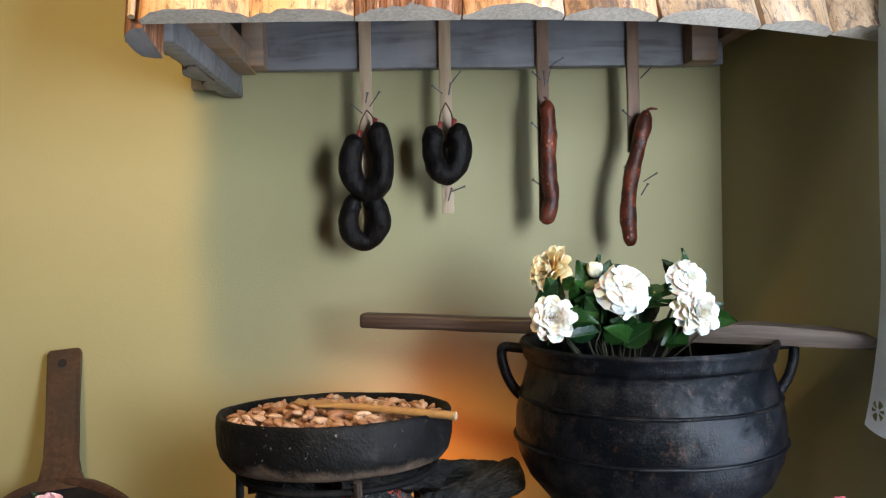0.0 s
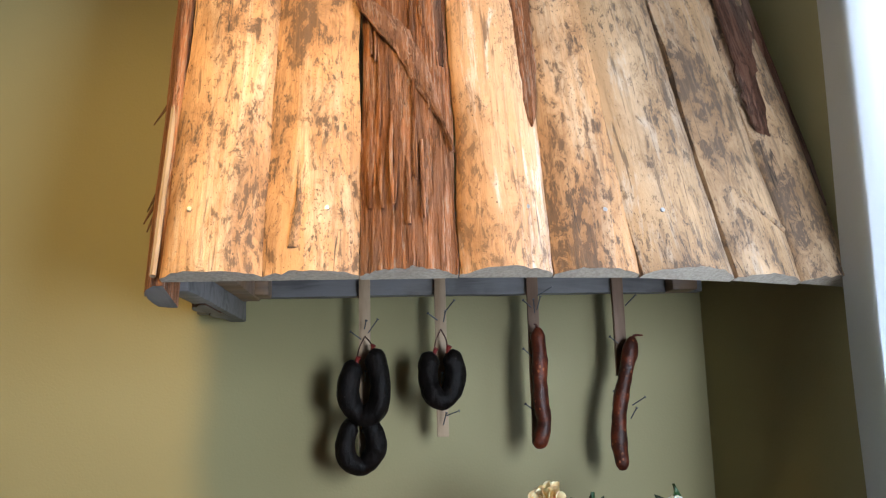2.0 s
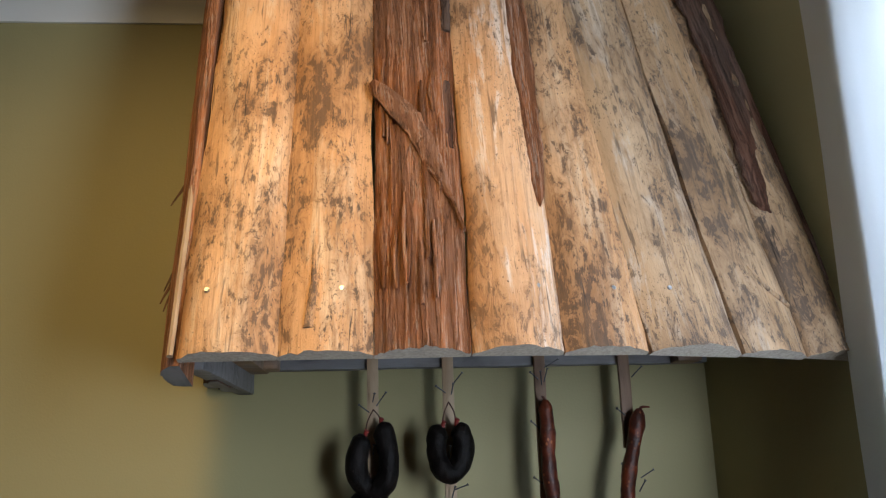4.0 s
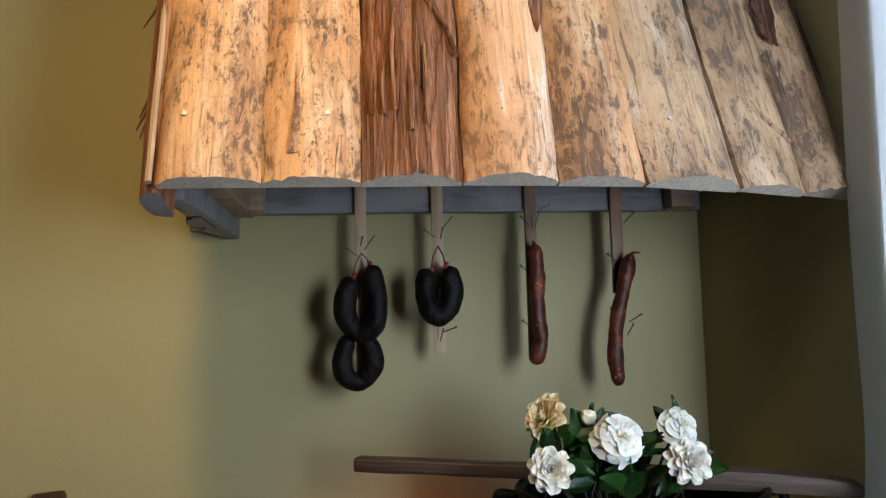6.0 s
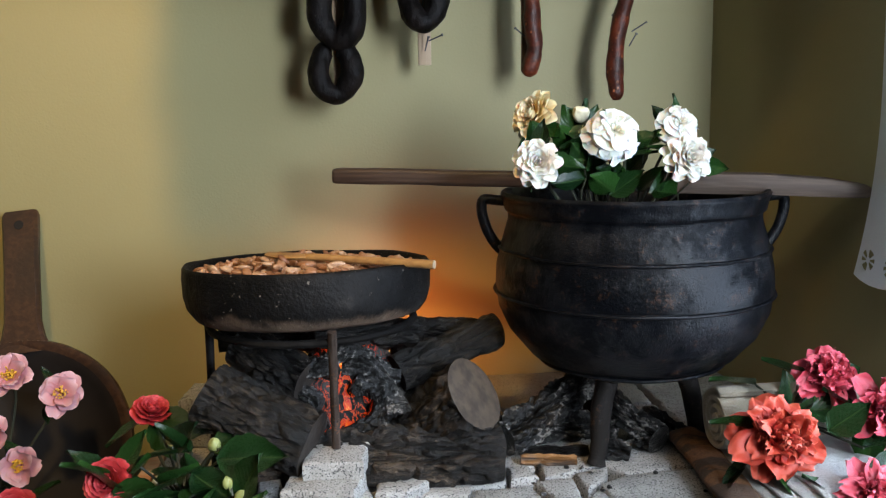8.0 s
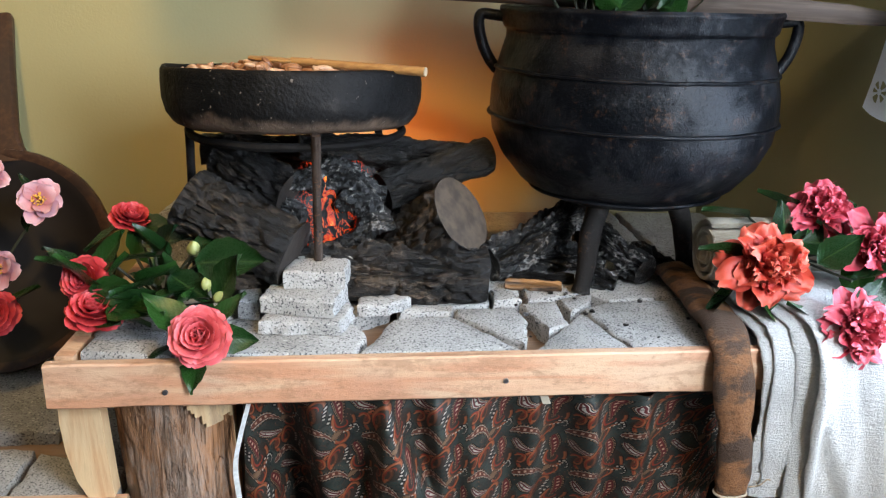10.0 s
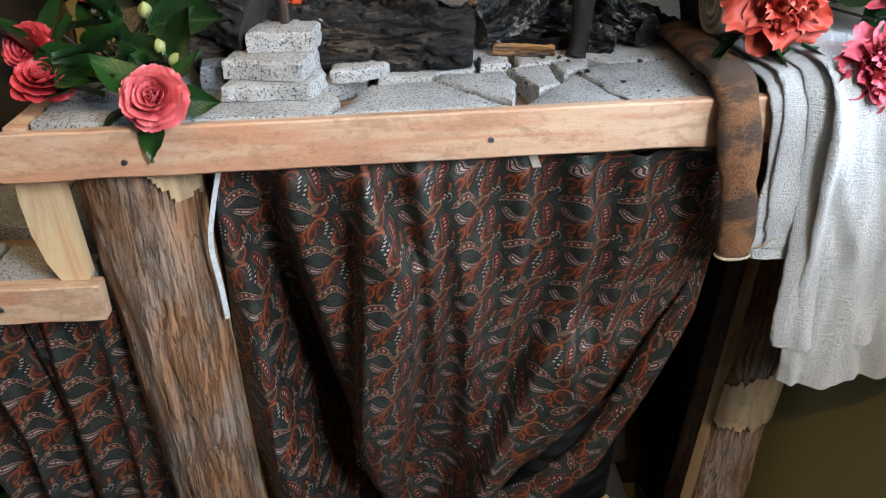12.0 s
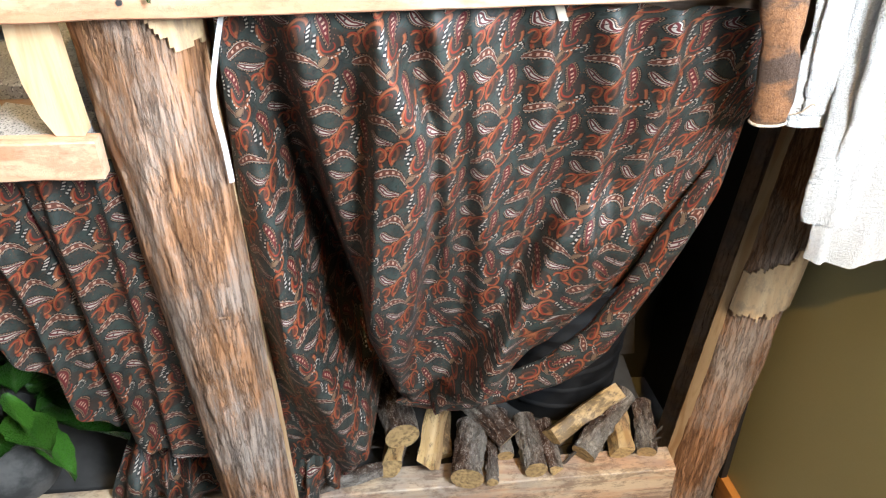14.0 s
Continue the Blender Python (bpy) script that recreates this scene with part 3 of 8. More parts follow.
for k, (x, z, L) in enumerate(((0.038, 0.62, 0.22), (0.052, 0.52, 0.14), (0.045, 0.30, 0.12))):
    strip_of_bark(slab_obs[2], [(x, -0.013, z + L), (x + 0.002, -0.015, z + L / 2), (x, -0.014, z)], lambda t: 0.013, 0.003, 70.0 + k, DARKBARK, "dark patch of inner bark")
strip_of_bark(slab_obs[1], [(-0.018, -0.019, 0.135), (-0.016, -0.0225, 0.09), (-0.02, -0.021, 0.03)], lambda t: 0.003 + 0.010 * t, 0.002, 81.0, PALE, "frayed tuft of bast")
strip_of_bark(slab_obs[7], [(0.045, -0.012, 0.80), (0.046, -0.013, 0.5), (0.047, -0.012, 0.12)], lambda t: 0.016, 0.004, 84.0, DARKBARK, "dark bark along the edge")
strip_of_bark(slab_obs[6], [(-0.012, -0.020, 0.125), (0.006, -0.022, 0.095), (0.03, -0.02, 0.078), (0.05, -0.012, 0.072)], lambda t: 0.003 + 0.005 * t, 0.003, 15.0, GREYPALE, "frayed splinter of bast")

# left flank: slabs that face the left, seen edge on
for k, (y0, y1, zb) in enumerate(((0.868, 0.945, 1.680), (1.005, 1.10, 1.700), (1.10, 1.21, 1.692), (1.21, 1.32, 1.694), (1.32, 1.39, 1.700))):
    w = y1 - y0
    bm = slab_mesh(w, CEILING - zb - 0.004, 0.018, 20.3 + k)
    # keep the leaning front edge clear
    m = pose(-0.283, (y0 + y1) / 2, zb, 0, 0, -90) @ pose(0, 0, 0, 0, (-13, 0, 0, 0, 0)[k], 0)
    part("side_slab", bm, (DARKBARK if k else REDBARK, GREYBOARD), hood, "side slab with the bark left on", m, 50)
for seed, zz in ((1, 1.80), (2, 1.825), (3, 1.81), (4, 1.95)):
    yy = 0.906 + 0.23 * (zz - 1.68) + 0.01
    pts = spline([(-0.288, yy, zz + 0.03), (-0.305, yy - 0.005, zz + 0.0), (-0.312 - 0.002 * seed, yy - 0.02, zz - 0.035)], 8)
    part("bark_shred", tube(pts, lambda t: 0.004 * (1 - t) + 0.0008, 5, rough=0.002, seed=seed), DARKBARK, hood)

e0, e1 = Vector((-0.2865, 0.862, 1.70)), Vector((-0.2865, 0.862 + 0.29 * (CEILING - 1.704), CEILING - 0.004))
part("sawn_edge", tube([e0.lerp(e1, k / 20) for k in range(21)], 0.0052, 6, rough=0.0012, squash=0.8), LATH, hood, "pale sawn edge of the side slab")

# timbers inside the hood
part("back_board", box((0.83, 0.024, 0.15), (0.13, 1.337, 1.806), 0.003, cuts=24, rough=0.0016), GREYBOARD, hood, "grey weathered board along the back")
part("batten", box((0.05, 0.46, 0.035), (-0.262, 1.12, 1.745), 0.003), BROWNBOARD, hood)
part("batten", box((0.035, 0.05, 0.11), (-0.232, 1.312, 1.785), 0.004), BROWNBOARD, hood, "short reddish block")
part("batten", box((0.045, 0.05, 0.11), (0.50, 1.312, 1.785), 0.004), BROWNBOARD, hood)
part("batten", box((0.03, 0.43, 0.10), (-0.282, 1.17, 1.745), 0.004, cuts=10, rough=0.0015), GREYBOARD, hood)
part("front_batten", box((0.56, 0.02, 0.045), (0.0, 0.897, 1.752), 0.003), BROWNBOARD, hood)
part("batten", box((0.03, 0.36, 0.045), (0.545, 1.20, 1.79), 0.003), BROWNBOARD, hood)
part("corner_board", box((0.05, 0.02, 0.12), (-0.325, 1.375, 1.768), 0.003), GREYBOARD, hood)

# ---- hanging strips, sausages and the paddle over the pot ----
def nail(parent, x, z, side, rise=0.5, length=0.022):
    """A nail driven slantwise through a strip."""
    a, b = Vector((x, 1.302, z)), Vector((x + side * length * 0.75, 1.292, z + rise * length))
    bm = tube([a, (a + b) / 2, b], 0.0011, 6)
    d = (b - a).normalized()
    tube([b, b + d * 0.001], 0.0024, 8, bm=bm)
    part("nail", bm, NAIL, parent)


STRIPS = [(-0.0555, 1.455, LATH, "pale planed lath nailed to the hood board, nails sticking out",
           ((0.006, 1.665, 1, 1.0), (-0.006, 1.655, -1, 0.55), (0.0, 1.672, 0.2, 0.6), (0.004, 1.60, 0.5, 0.3), (0.0, 1.585, 0.1, 0.7))),
          (0.0750, 1.490, LATH, "pale planed lath ending in a sawn tip, nails sticking out",
           ((0.006, 1.698, 1, 0.9), (-0.006, 1.685, -1, 0.5), (0.004, 1.682, 0.2, 0.8), (0.006, 1.525, 1.2, 0.35), (0.0, 1.51, 0.3, 0.9), (-0.002, 1.578, 0.1, 0.8))),
          (0.2370, 1.478, DARKLATH, "brown wooden lath with bent nails and a sausage",
           ((0.004, 1.70, 0.3, 1.0), (0.0, 1.695, -0.2, 1.0), (-0.006, 1.705, -0.9, 0.5), (-0.007, 1.62, -1, 0.6), (-0.007, 1.53, -1, 0.5), (0.006, 1.725, 1.4, 0.6))),
          (0.3880, 1.585, DARKLATH, "brown wooden lath with slanting nails and a sausage",
           ((0.008, 1.705, 1, 0.8), (-0.008, 1.64, -1, 0.5), (-0.008, 1.548, -0.9, 0.5), (0.01, 1.535, 1.2, 0.6), (0.006, 1.513, 0.5, 0.8)))]
for x, zb, mat, lab, nails in STRIPS:
    st = thing("hanging_lath", lab, "lath", group="laths under the hood")
    part("lath", box((0.0195, 0.010, 1.875 - zb), (x, 1.3185, (1.875 + zb) / 2), 0.0012, cuts=6, rough=0.0007, seed=x * 50), mat, st)
    for dx, z, side, rise in nails:
        nail(st, x + dx, z, side, rise)
n = Nodes("blood_sausage_skin", 0.38)
f1, f2 = n.noise(45, 6, rough=0.65), n.noise(14, 4)
wr = n.noise(120, 4, n.at((1, 1, 0.4)))
c = n.mix(n.step(f1, 0.4, 0.7), (0.0035, 0.0027, 0.0024), (0.010, 0.007, 0.006))
c = n.mix(n.m("MULTIPLY", n.step(n.noise(300, 2), 0.68, 0.75), 0.5), c, (0.05, 0.045, 0.04))
BLOOD = n.done(c, n.m("MULTIPLY_ADD", f1, 0.5, 0.30), n.bump(n.m("ADD", f1, n.m("MULTIPLY", wr, 0.7)), 0.8, 0.004), Specular_IOR_Level=0.13)
n = Nodes("smoked_sausage_skin", 0.33)
f1, f2 = n.noise(38, 5, rough=0.6), n.noise(100, 4)
fat = n.step(n.voronoi(120, n.at((1, 1, 0.7))), 0.30, 0.18)
c = n.mix(n.step(f1, 0.36, 0.66), (0.045, 0.011, 0.006), (0.15, 0.030, 0.011))
c = n.mix(n.m("MULTIPLY", fat, n.m("MULTIPLY", n.step(n.noise(20, 3), 0.48, 0.6), 0.8)), c, (0.42, 0.13, 0.05))
c = n.mix(n.m("MULTIPLY", n.step(n.noise(24, 4), 0.52, 0.64), 0.75), c, (0.028, 0.010, 0.007))
CHORIZO = n.done(c, n.m("MULTIPLY_ADD", f1, 0.35, 0.28), n.bump(n.m("ADD", f1, n.m("MULTIPLY", f2, 0.6)), 0.7, 0.004), Specular_IOR_Level=0.35)
TWINE = plain("reddish_twine", (0.075, 0.032, 0.02), 0.8, scale=300)
CASING = plain("sausage_knot", (0.22, 0.02, 0.014), 0.5, scale=200)


def ring_sausage(label, x, y, top, width, height, r, gap, seed, lift=0.0):
    """A smoked sausage tied into a ring: a bent tube with both ends near the top."""
    th = thing("ring_sausage", label, "sausage", group="black ring sausages")
    pts = []
    for i in range(70):
        t = gap + (2 * math.pi - 2 * gap) * i / 69
        px = x + math.sin(t) * (width / 2 - r) * (1 + 0.05 * math.sin(3 * t + seed))
        pz = top - height / 2 + math.cos(t) * (height / 2 - r) + (lift * max(0, math.cos(t)) if math.sin(t) > 0 else 0)
        pts.append(Vector((px, y + 0.004 * math.sin(2 * t + seed), pz)))

    def rad(t):
        e = min(t, 1 - t)
        return r * min(1, (e * 16 + 0.12)) ** 0.5 * (1 + 0.06 * math.sin(t * 17 + seed))

    part("sausage", tube(pts, rad, 22, rough=0.0030, seed=seed), BLOOD, th)
    for end in (pts[0], pts[-1]):
        part("knot", tube([end + Vector((0, 0, -0.002)), end + Vector((0.001, 0, 0.006)), end + Vector((0.003, -0.002, 0.010))], lambda t: 0.0025 + 0.002 * t, 7, rough=0.001, seed=seed), CASING, th)
        hook = Vector((x + 0.001, 1.296, top + 0.021))
        mid = (end + hook) / 2 + Vector((0.003 * math.copysign(1, end.x - x), -0.003, 0.002))
        part("twine", tube(spline([end + Vector((0, 0, 0.004)), mid, hook], 10), 0.0012, 6), TWINE, th)
    return th


ring_sausage("wrinkled black blood sausage ring tied with twine", -0.0555, 1.285, 1.638, 0.089, 0.128, 0.0182, 0.50, 1.0, lift=0.022)
ring_sausage("second black blood sausage ring hanging below another", -0.0625, 1.296, 1.535, 0.084, 0.104, 0.0168, 0.22, 2.3)
ring_sausage("single black blood sausage ring on a pale lath", 0.0725, 1.283, 1.648, 0.080, 0.114, 0.0172, 0.50, 3.9, lift=0.004)


def stick_sausage(label, points, r, seed, tail):
    th = thing("stick_sausage", label, "sausage", group="red smoked sausages")
    pts = spline(points, 36)

    def rad(t):
        e = min(t * 1.0, (1 - t) * 1.4)
        return r * min(1, e * 12 + 0.18) ** 0.5 * (1 + 0.07 * math.sin(t * 21 + seed))

    bm = tube(pts, rad, 22, rough=0.0032, seed=seed)
    part("sausage", bm, CHORIZO, th)
    part("knot", tube(spline(tail, 6), lambda t: 0.0035 * (1 - 0.6 * t), 8, rough=0.0008, seed=seed), CHORIZO, th, "dried tied end")


stick_sausage("straight dark red smoked sausage with fat flecks", [(0.238, 1.287, 1.667), (0.239, 1.285, 1.62), (0.237, 1.284, 1.57), (0.242, 1.284, 1.51), (0.231, 1.287, 1.468)], 0.0128, 1.2, [(0.238, 1.287, 1.664), (0.236, 1.287, 1.672), (0.232, 1.287, 1.674)])
stick_sausage("long curved red smoked sausage with a dried tail", [(0.399, 1.288, 1.648), (0.389, 1.286, 1.60), (0.374, 1.285, 1.54), (0.368, 1.285, 1.48), (0.372, 1.286, 1.432)], 0.0128, 4.7, [(0.399, 1.288, 1.645), (0.405, 1.287, 1.652), (0.418, 1.286, 1.652)])

# flat wooden paddle that lies across the pot
n = Nodes("dark_paddle_wood", 0.5)
gr = n.noise(200, 4, n.at((0.05, 1, 1)))
pl = n.noise(9, 4, n.at((0.6, 1, 1)))
DARKWOOD = n.done(n.mix(n.step(gr, 0.35, 0.7), (0.028, 0.017, 0.013), (0.055, 0.034, 0.025)), n.m("MULTIPLY_ADD", pl, 0.3, 0.35), n.bump(gr, 0.4, 0.0015))
n = Nodes("worn_paddle_wood", 0.7)
gr = n.noise(200, 4, n.at((0.05, 1, 1)))
WORNWOOD = n.done(n.mix(n.step(gr, 0.35, 0.7), (0.052, 0.034, 0.024), (0.095, 0.066, 0.048)), 0.7, n.bump(gr, 0.4, 0.0015))
pad = thing("wooden_paddle", "dark wooden stirring paddle lying across the iron pot", "paddle")
a, b = Vector((-0.066, 1.214, 1.329)), Vector((0.606, 0.990, 1.312))
ang = math.degrees(math.atan2(b.y - a.y, b.x - a.x))
tilt = math.degrees(math.atan2(a.z - b.z, (b - a).length))
m = Matrix.Translation(a) @ pose(0, 0, 0, 0, tilt, ang)
part("handle", box((0.40, 0.030, 0.022), (0.20, 0, 0), 0.006, 3, cuts=20, rough=0.0012), DARKWOOD, pad, "", m)
rows = []
for x, w, h, z in ((0.40, 0.030, 0.022, 0), (0.43, 0.038, 0.023, -0.001), (0.50, 0.052, 0.025, 0.0), (0.58, 0.056, 0.025, 0.001), (0.66, 0.056, 0.022, -0.002), (0.70, 0.052, 0.016, -0.005), (0.708, 0.046, 0.010, -0.006)):
    rows.append([Vector((x, sy * w / 2, z + sz * h / 2)) for sy, sz in ((-1, -0.6), (-0.9, -1), (0.9, -1), (1, -0.6), (1, 0.6), (0.9, 1), (-0.9, 1), (-1, 0.6))])
part("blade", flip(loft(rows)), WORNWOOD, pad, "worn greyish blade", m)

# ---- the iron pot ----
POT = Vector((0.325, 1.06, 0))
pot = thing("iron_cauldron", "black cast-iron three-legged pot with a greasy sheen on granite slabs", "cauldron", pose(*POT))
prof = [(0.0, 1.066), (0.05, 1.068), (0.095, 1.078), (0.135, 1.100), (0.161, 1.130), (0.1745, 1.160), (0.1785, 1.190), (0.1775, 1.215), (0.172, 1.240), (0.166, 1.260),
        (0.1615, 1.274), (0.161, 1.283), (0.1655, 1.287), (0.168, 1.300), (0.171, 1.307), (0.1685, 1.311), (0.162, 1.309), (0.154, 1.285), (0.158, 1.26), (0.168, 1.22), (0.170, 1.18), (0.15, 1.12), (0.08, 1.085), (0.001, 1.08)]
fine = []
for (r0, z0), (r1, z1) in zip(prof, prof[1:]):
    for k in range(3):
        fine.append((max(r0 + (r1 - r0) * k / 3, 0.0005), z0 + (z1 - z0) * k / 3))
bm = turned(fine, 80, rough=0.0014, seed=4)
part("body", flip(bm), IRON, pot, angle=60)
for r, z in ((0.1732, 1.238), (0.1796, 1.181), (0.122, 1.0895)):
    ring = []
    for k in range(80):
        t = 2 * math.pi * k / 80
        ring.append([Vector(((r + dx) * math.cos(t), (r + dx) * math.sin(t), z + dz + 0.0012 * noise.noise((math.cos(t) * 4, math.sin(t) * 4, z * 50)))) for dx, dz in ((-0.003, -0.0028), (0.0012, -0.0016), (0.002, 0), (0.0012, 0.0016), (-0.003, 0.0028))])
    ring.append(ring[0])
    b2 = loft(ring, caps=False)
    bmesh.ops.remove_doubles(b2, verts=b2.verts[:], dist=1e-5)
    part("band", flip(b2), IRON, pot, "raised cast band")
for k, a in enumerate((172, -8)):
    pts = spline([(0.158, 0, 1.297), (0.176, 0, 1.299), (0.191, 0, 1.300), (0.1955, 0, 1.292), (0.193, 0, 1.272), (0.187, 0, 1.255), (0.176, 0, 1.238), (0.168, 0, 1.232)], 26)
    part("handle", tube(pts, lambda t: 0.0072, 10, rough=0.0008, seed=k), IRON, pot, "", pose(0, 0, 0, 0, 0, a))
LEGIRON = iron("rusty_grey_iron", (0.017, 0.015, 0.014), (0.09, 0.05, 0.03), 0.55, 0.6, 0.5)
for a in (-131, -11, 109):
    ca, sa = math.cos(radians(a)), math.sin(radians(a))
    pts = [Vector((r * ca, r * sa, z)) for r, z in ((0.062, 1.092), (0.075, 1.06), (0.085, 1.02), (0.092, 0.985), (0.096, 0.9655))]
    part("leg", tube(spline(pts, 14), lambda t: 0.0155 - 0.0060 * t + 0.003 * max(0, t - 0.85) / 0.15, 14, rough=0.0028, seed=a), LEGIRON, pot)

# ---- clay pan with dried beans on its trivet ----
PAN = Vector((-0.095, 1.03, 0))
n = Nodes("sooty_clay", 0.6)
f1, f2, f3 = n.noise(9, 5, rough=0.6), n.noise(50, 5), n.noise(260, 3)
c = n.mix(n.step(f1, 0.42, 0.62), (0.0028, 0.0026, 0.0026), (0.008, 0.0072, 0.0068))
zz = n.node("ShaderNodeSeparateXYZ", Vector=n.at(shift=False)).outputs[2]
c = n.mix(n.m("MULTIPLY", n.step(n.m("ADD", zz, n.m("ADD", n.m("MULTIPLY", f1, 0.06), n.m("MULTIPLY", f2, 0.02))), 1.228, 1.210), 0.8), c, (0.13, 0.088, 0.062))
c = n.mix(n.m("MULTIPLY", n.step(n.noise(190, 2), 0.69, 0.73), 0.7), c, (0.20, 0.17, 0.14))
c = n.mix(n.m("MULTIPLY", n.step(n.m("MULTIPLY_ADD", f2, 0.4, f1), 0.78, 0.9), 0.5), c, (0.05, 0.045, 0.042))
CLAY = n.done(c, n.m("MULTIPLY_ADD", f2, 0.5, 0.36), n.bump(n.m("ADD", f2, n.m("MULTIPLY", f3, 0.4)), 0.7, 0.004), Specular_IOR_Level=0.12)
pan = thing("clay_pan", "soot-blackened shallow clay pan full of dried beans", "pan", pose(PAN.x, PAN.y, 1.168, -3.8) @ pose(0, 0, -1.168))
prof = [(0.0, 1.167), (0.09, 1.167), (0.126, 1.168), (0.139, 1.173), (0.1475, 1.184), (0.1515, 1.200), (0.152, 1.220), (0.1505, 1.232), (0.148, 1.2355), (0.144, 1.2345), (0.1415, 1.228), (0.139, 1.214), (0.13, 1.198), (0.08, 1.19), (0.0005, 1.188)]
fine = []
for (r0, z0), (r1, z1) in zip(prof, prof[1:]):
    for k in range(2):
        fine.append((max(r0 + (r1 - r0) * k / 2, 0.0005), z0 + (z1 - z0) * k / 2))
part("body", flip(turned(fine, 72, rough=0.0022, seed=7)), CLAY, pan, angle=70)

n = Nodes("dried_bean_skin", 0.5)
f1 = n.noise(160, 4)
tone = n.ramp(n.info.outputs["Random"], (0.0, (0.15, 0.058, 0.025)), (0.35, (0.29, 0.13, 0.058)), (0.7, (0.37, 0.195, 0.10)), (1.0, (0.45, 0.29, 0.18)))
BEAN = n.done(n.mix(n.m("MULTIPLY", n.step(f1, 0.45, 0.7), 0.6), tone, (0.20, 0.08, 0.035)), 0.45, n.bump(f1, 0.3, 0.001))
rnd = random.Random(11)
bean_meshes = []
for v in range(5):
    rings = []
    L, W, T = 0.0185 + 0.003 * rnd.random(), 0.0125, 0.0065 + 0.002 * rnd.random()
    for i in range(9):
        t = i / 8
        px, s = (t - 0.5) * L, max(0.06, math.sin(math.pi * (0.04 + 0.92 * t))) ** 0.6
        bend = 0.004 * (1 - (2 * t - 1) ** 2)
        rings.append([Vector((px, bend + math.cos(a) * W / 2 * s, math.sin(a) * T / 2 * s * (1 - 0.3 * math.cos(a)))) + wob((px, a, v), 60, 0.0006, v) for a in [2 * math.pi * k / 10 for k in range(10)]])
    bean_meshes.append(smooth(mesh_of("dried_bean", flip(loft(rings)), BEAN)))
count = 0
while count < 285:
    r, a = 0.136 * math.sqrt(rnd.random()), rnd.random() * 2 * math.pi
    h = 1.221 + 0.015 * (1 - (r / 0.14) ** 2) + rnd.uniform(-0.006, 0.005) - 0.066 * r * math.sin(a)
    ob = new("dried_bean", bean_meshes[count % 5])
    ob.matrix_world = pose(PAN.x + r * math.cos(a), PAN.y + r * math.sin(a), h, rnd.gauss(0, 28), rnd.gauss(0, 28), rnd.uniform(0, 360))
    tagged(ob, "brown dried flat bean in the clay pan", "bean", "beans in the pan")
    count += 1
bm = turned([(0.0005, 1.232), (0.05, 1.230), (0.09, 1.224), (0.12, 1.219), (0.137, 1.214), (0.12, 1.205), (0.0005, 1.20)], 40, rough=0.003, seed=2)
solid("bean_heap", flip(bm), BEAN, "heap of dried brown beans filling the clay pan", "beans", pose(PAN.x, PAN.y, 1.168, -3.8) @ pose(0, 0, -1.169), kind="stuff")

n = Nodes("spoon_wood", 0.45)
gr = n.noise(180, 4, n.at((0.06, 1, 1)))
SPOON = n.done(n.mix(n.step(gr, 0.35, 0.7), (0.34, 0.175, 0.055), (0.23, 0.11, 0.036)), 0.45, n.bump(gr, 0.25, 0.001))
sp = thing("wooden_spoon", "light brown wooden spoon lying on the beans", "spoon")
a, b = Vector((-0.135, 1.02, 1.246)), Vector((0.056, 0.935, 1.2415))
part("handle", tube(spline([a + (b - a) * t for t in (0.22, 0.5, 0.8, 1.0)], 12), lambda t: 0.0045 + 0.0008 * t, 12), SPOON, sp)
rings = []
d = (b - a).normalized()
sd = Vector((-d.y, d.x, 0))
for i in range(9):
    t = i / 8
    w = 0.017 * math.sin(math.pi * (0.06 + 0.88 * t)) ** 0.6
    p = a + d * (t * 0.055 - 0.008)
    rings.append([p + sd * w * math.cos(q) + Vector((0, 0, math.sin(q) * 0.004 * (1 if math.sin(q) < 0 else 0.6))) for q in [2 * math.pi * k / 12 for k in range(12)]])
part("bowl", flip(loft(rings)), SPOON, sp)
part("end_grain", tube([b, b + d * 0.0012], 0.0051, 12), plain("spoon_end", (0.34, 0.25, 0.16), 0.6), sp, "pale sawn tip")

tri = thing("iron_trivet", "blackened round iron trivet with rod legs", "trivet")
ring = [Vector((PAN.x + 0.004 + 0.126 * math.cos(2 * math.pi * k / 48), PAN.y + 0.126 * math.sin(2 * math.pi * k / 48), 1.1625)) for k in range(49)]
part("ring", tube(ring, 0.0048, 8, rough=0.0008), SOOT, tri)
RUST = iron("rusty_iron_rod", (0.035, 0.025, 0.02), (0.16, 0.07, 0.035), 0.6, 0.8)
for top, foot in (((-0.060, 0.8985, 1.178), (-0.063, 0.945, 1.0245)), ((-0.2185, 1.025, 1.163), (-0.226, 1.050, 0.9665)), ((0.005, 1.11, 1.163), (0.02, 1.15, 0.9665))):
    part("leg", tube(spline([top, (Vector(top) + Vector(foot)) / 2, foot], 10), 0.0052, 9, rough=0.0009, seed=foot[0]), RUST if top[1] < 1 else SOOT, tri)

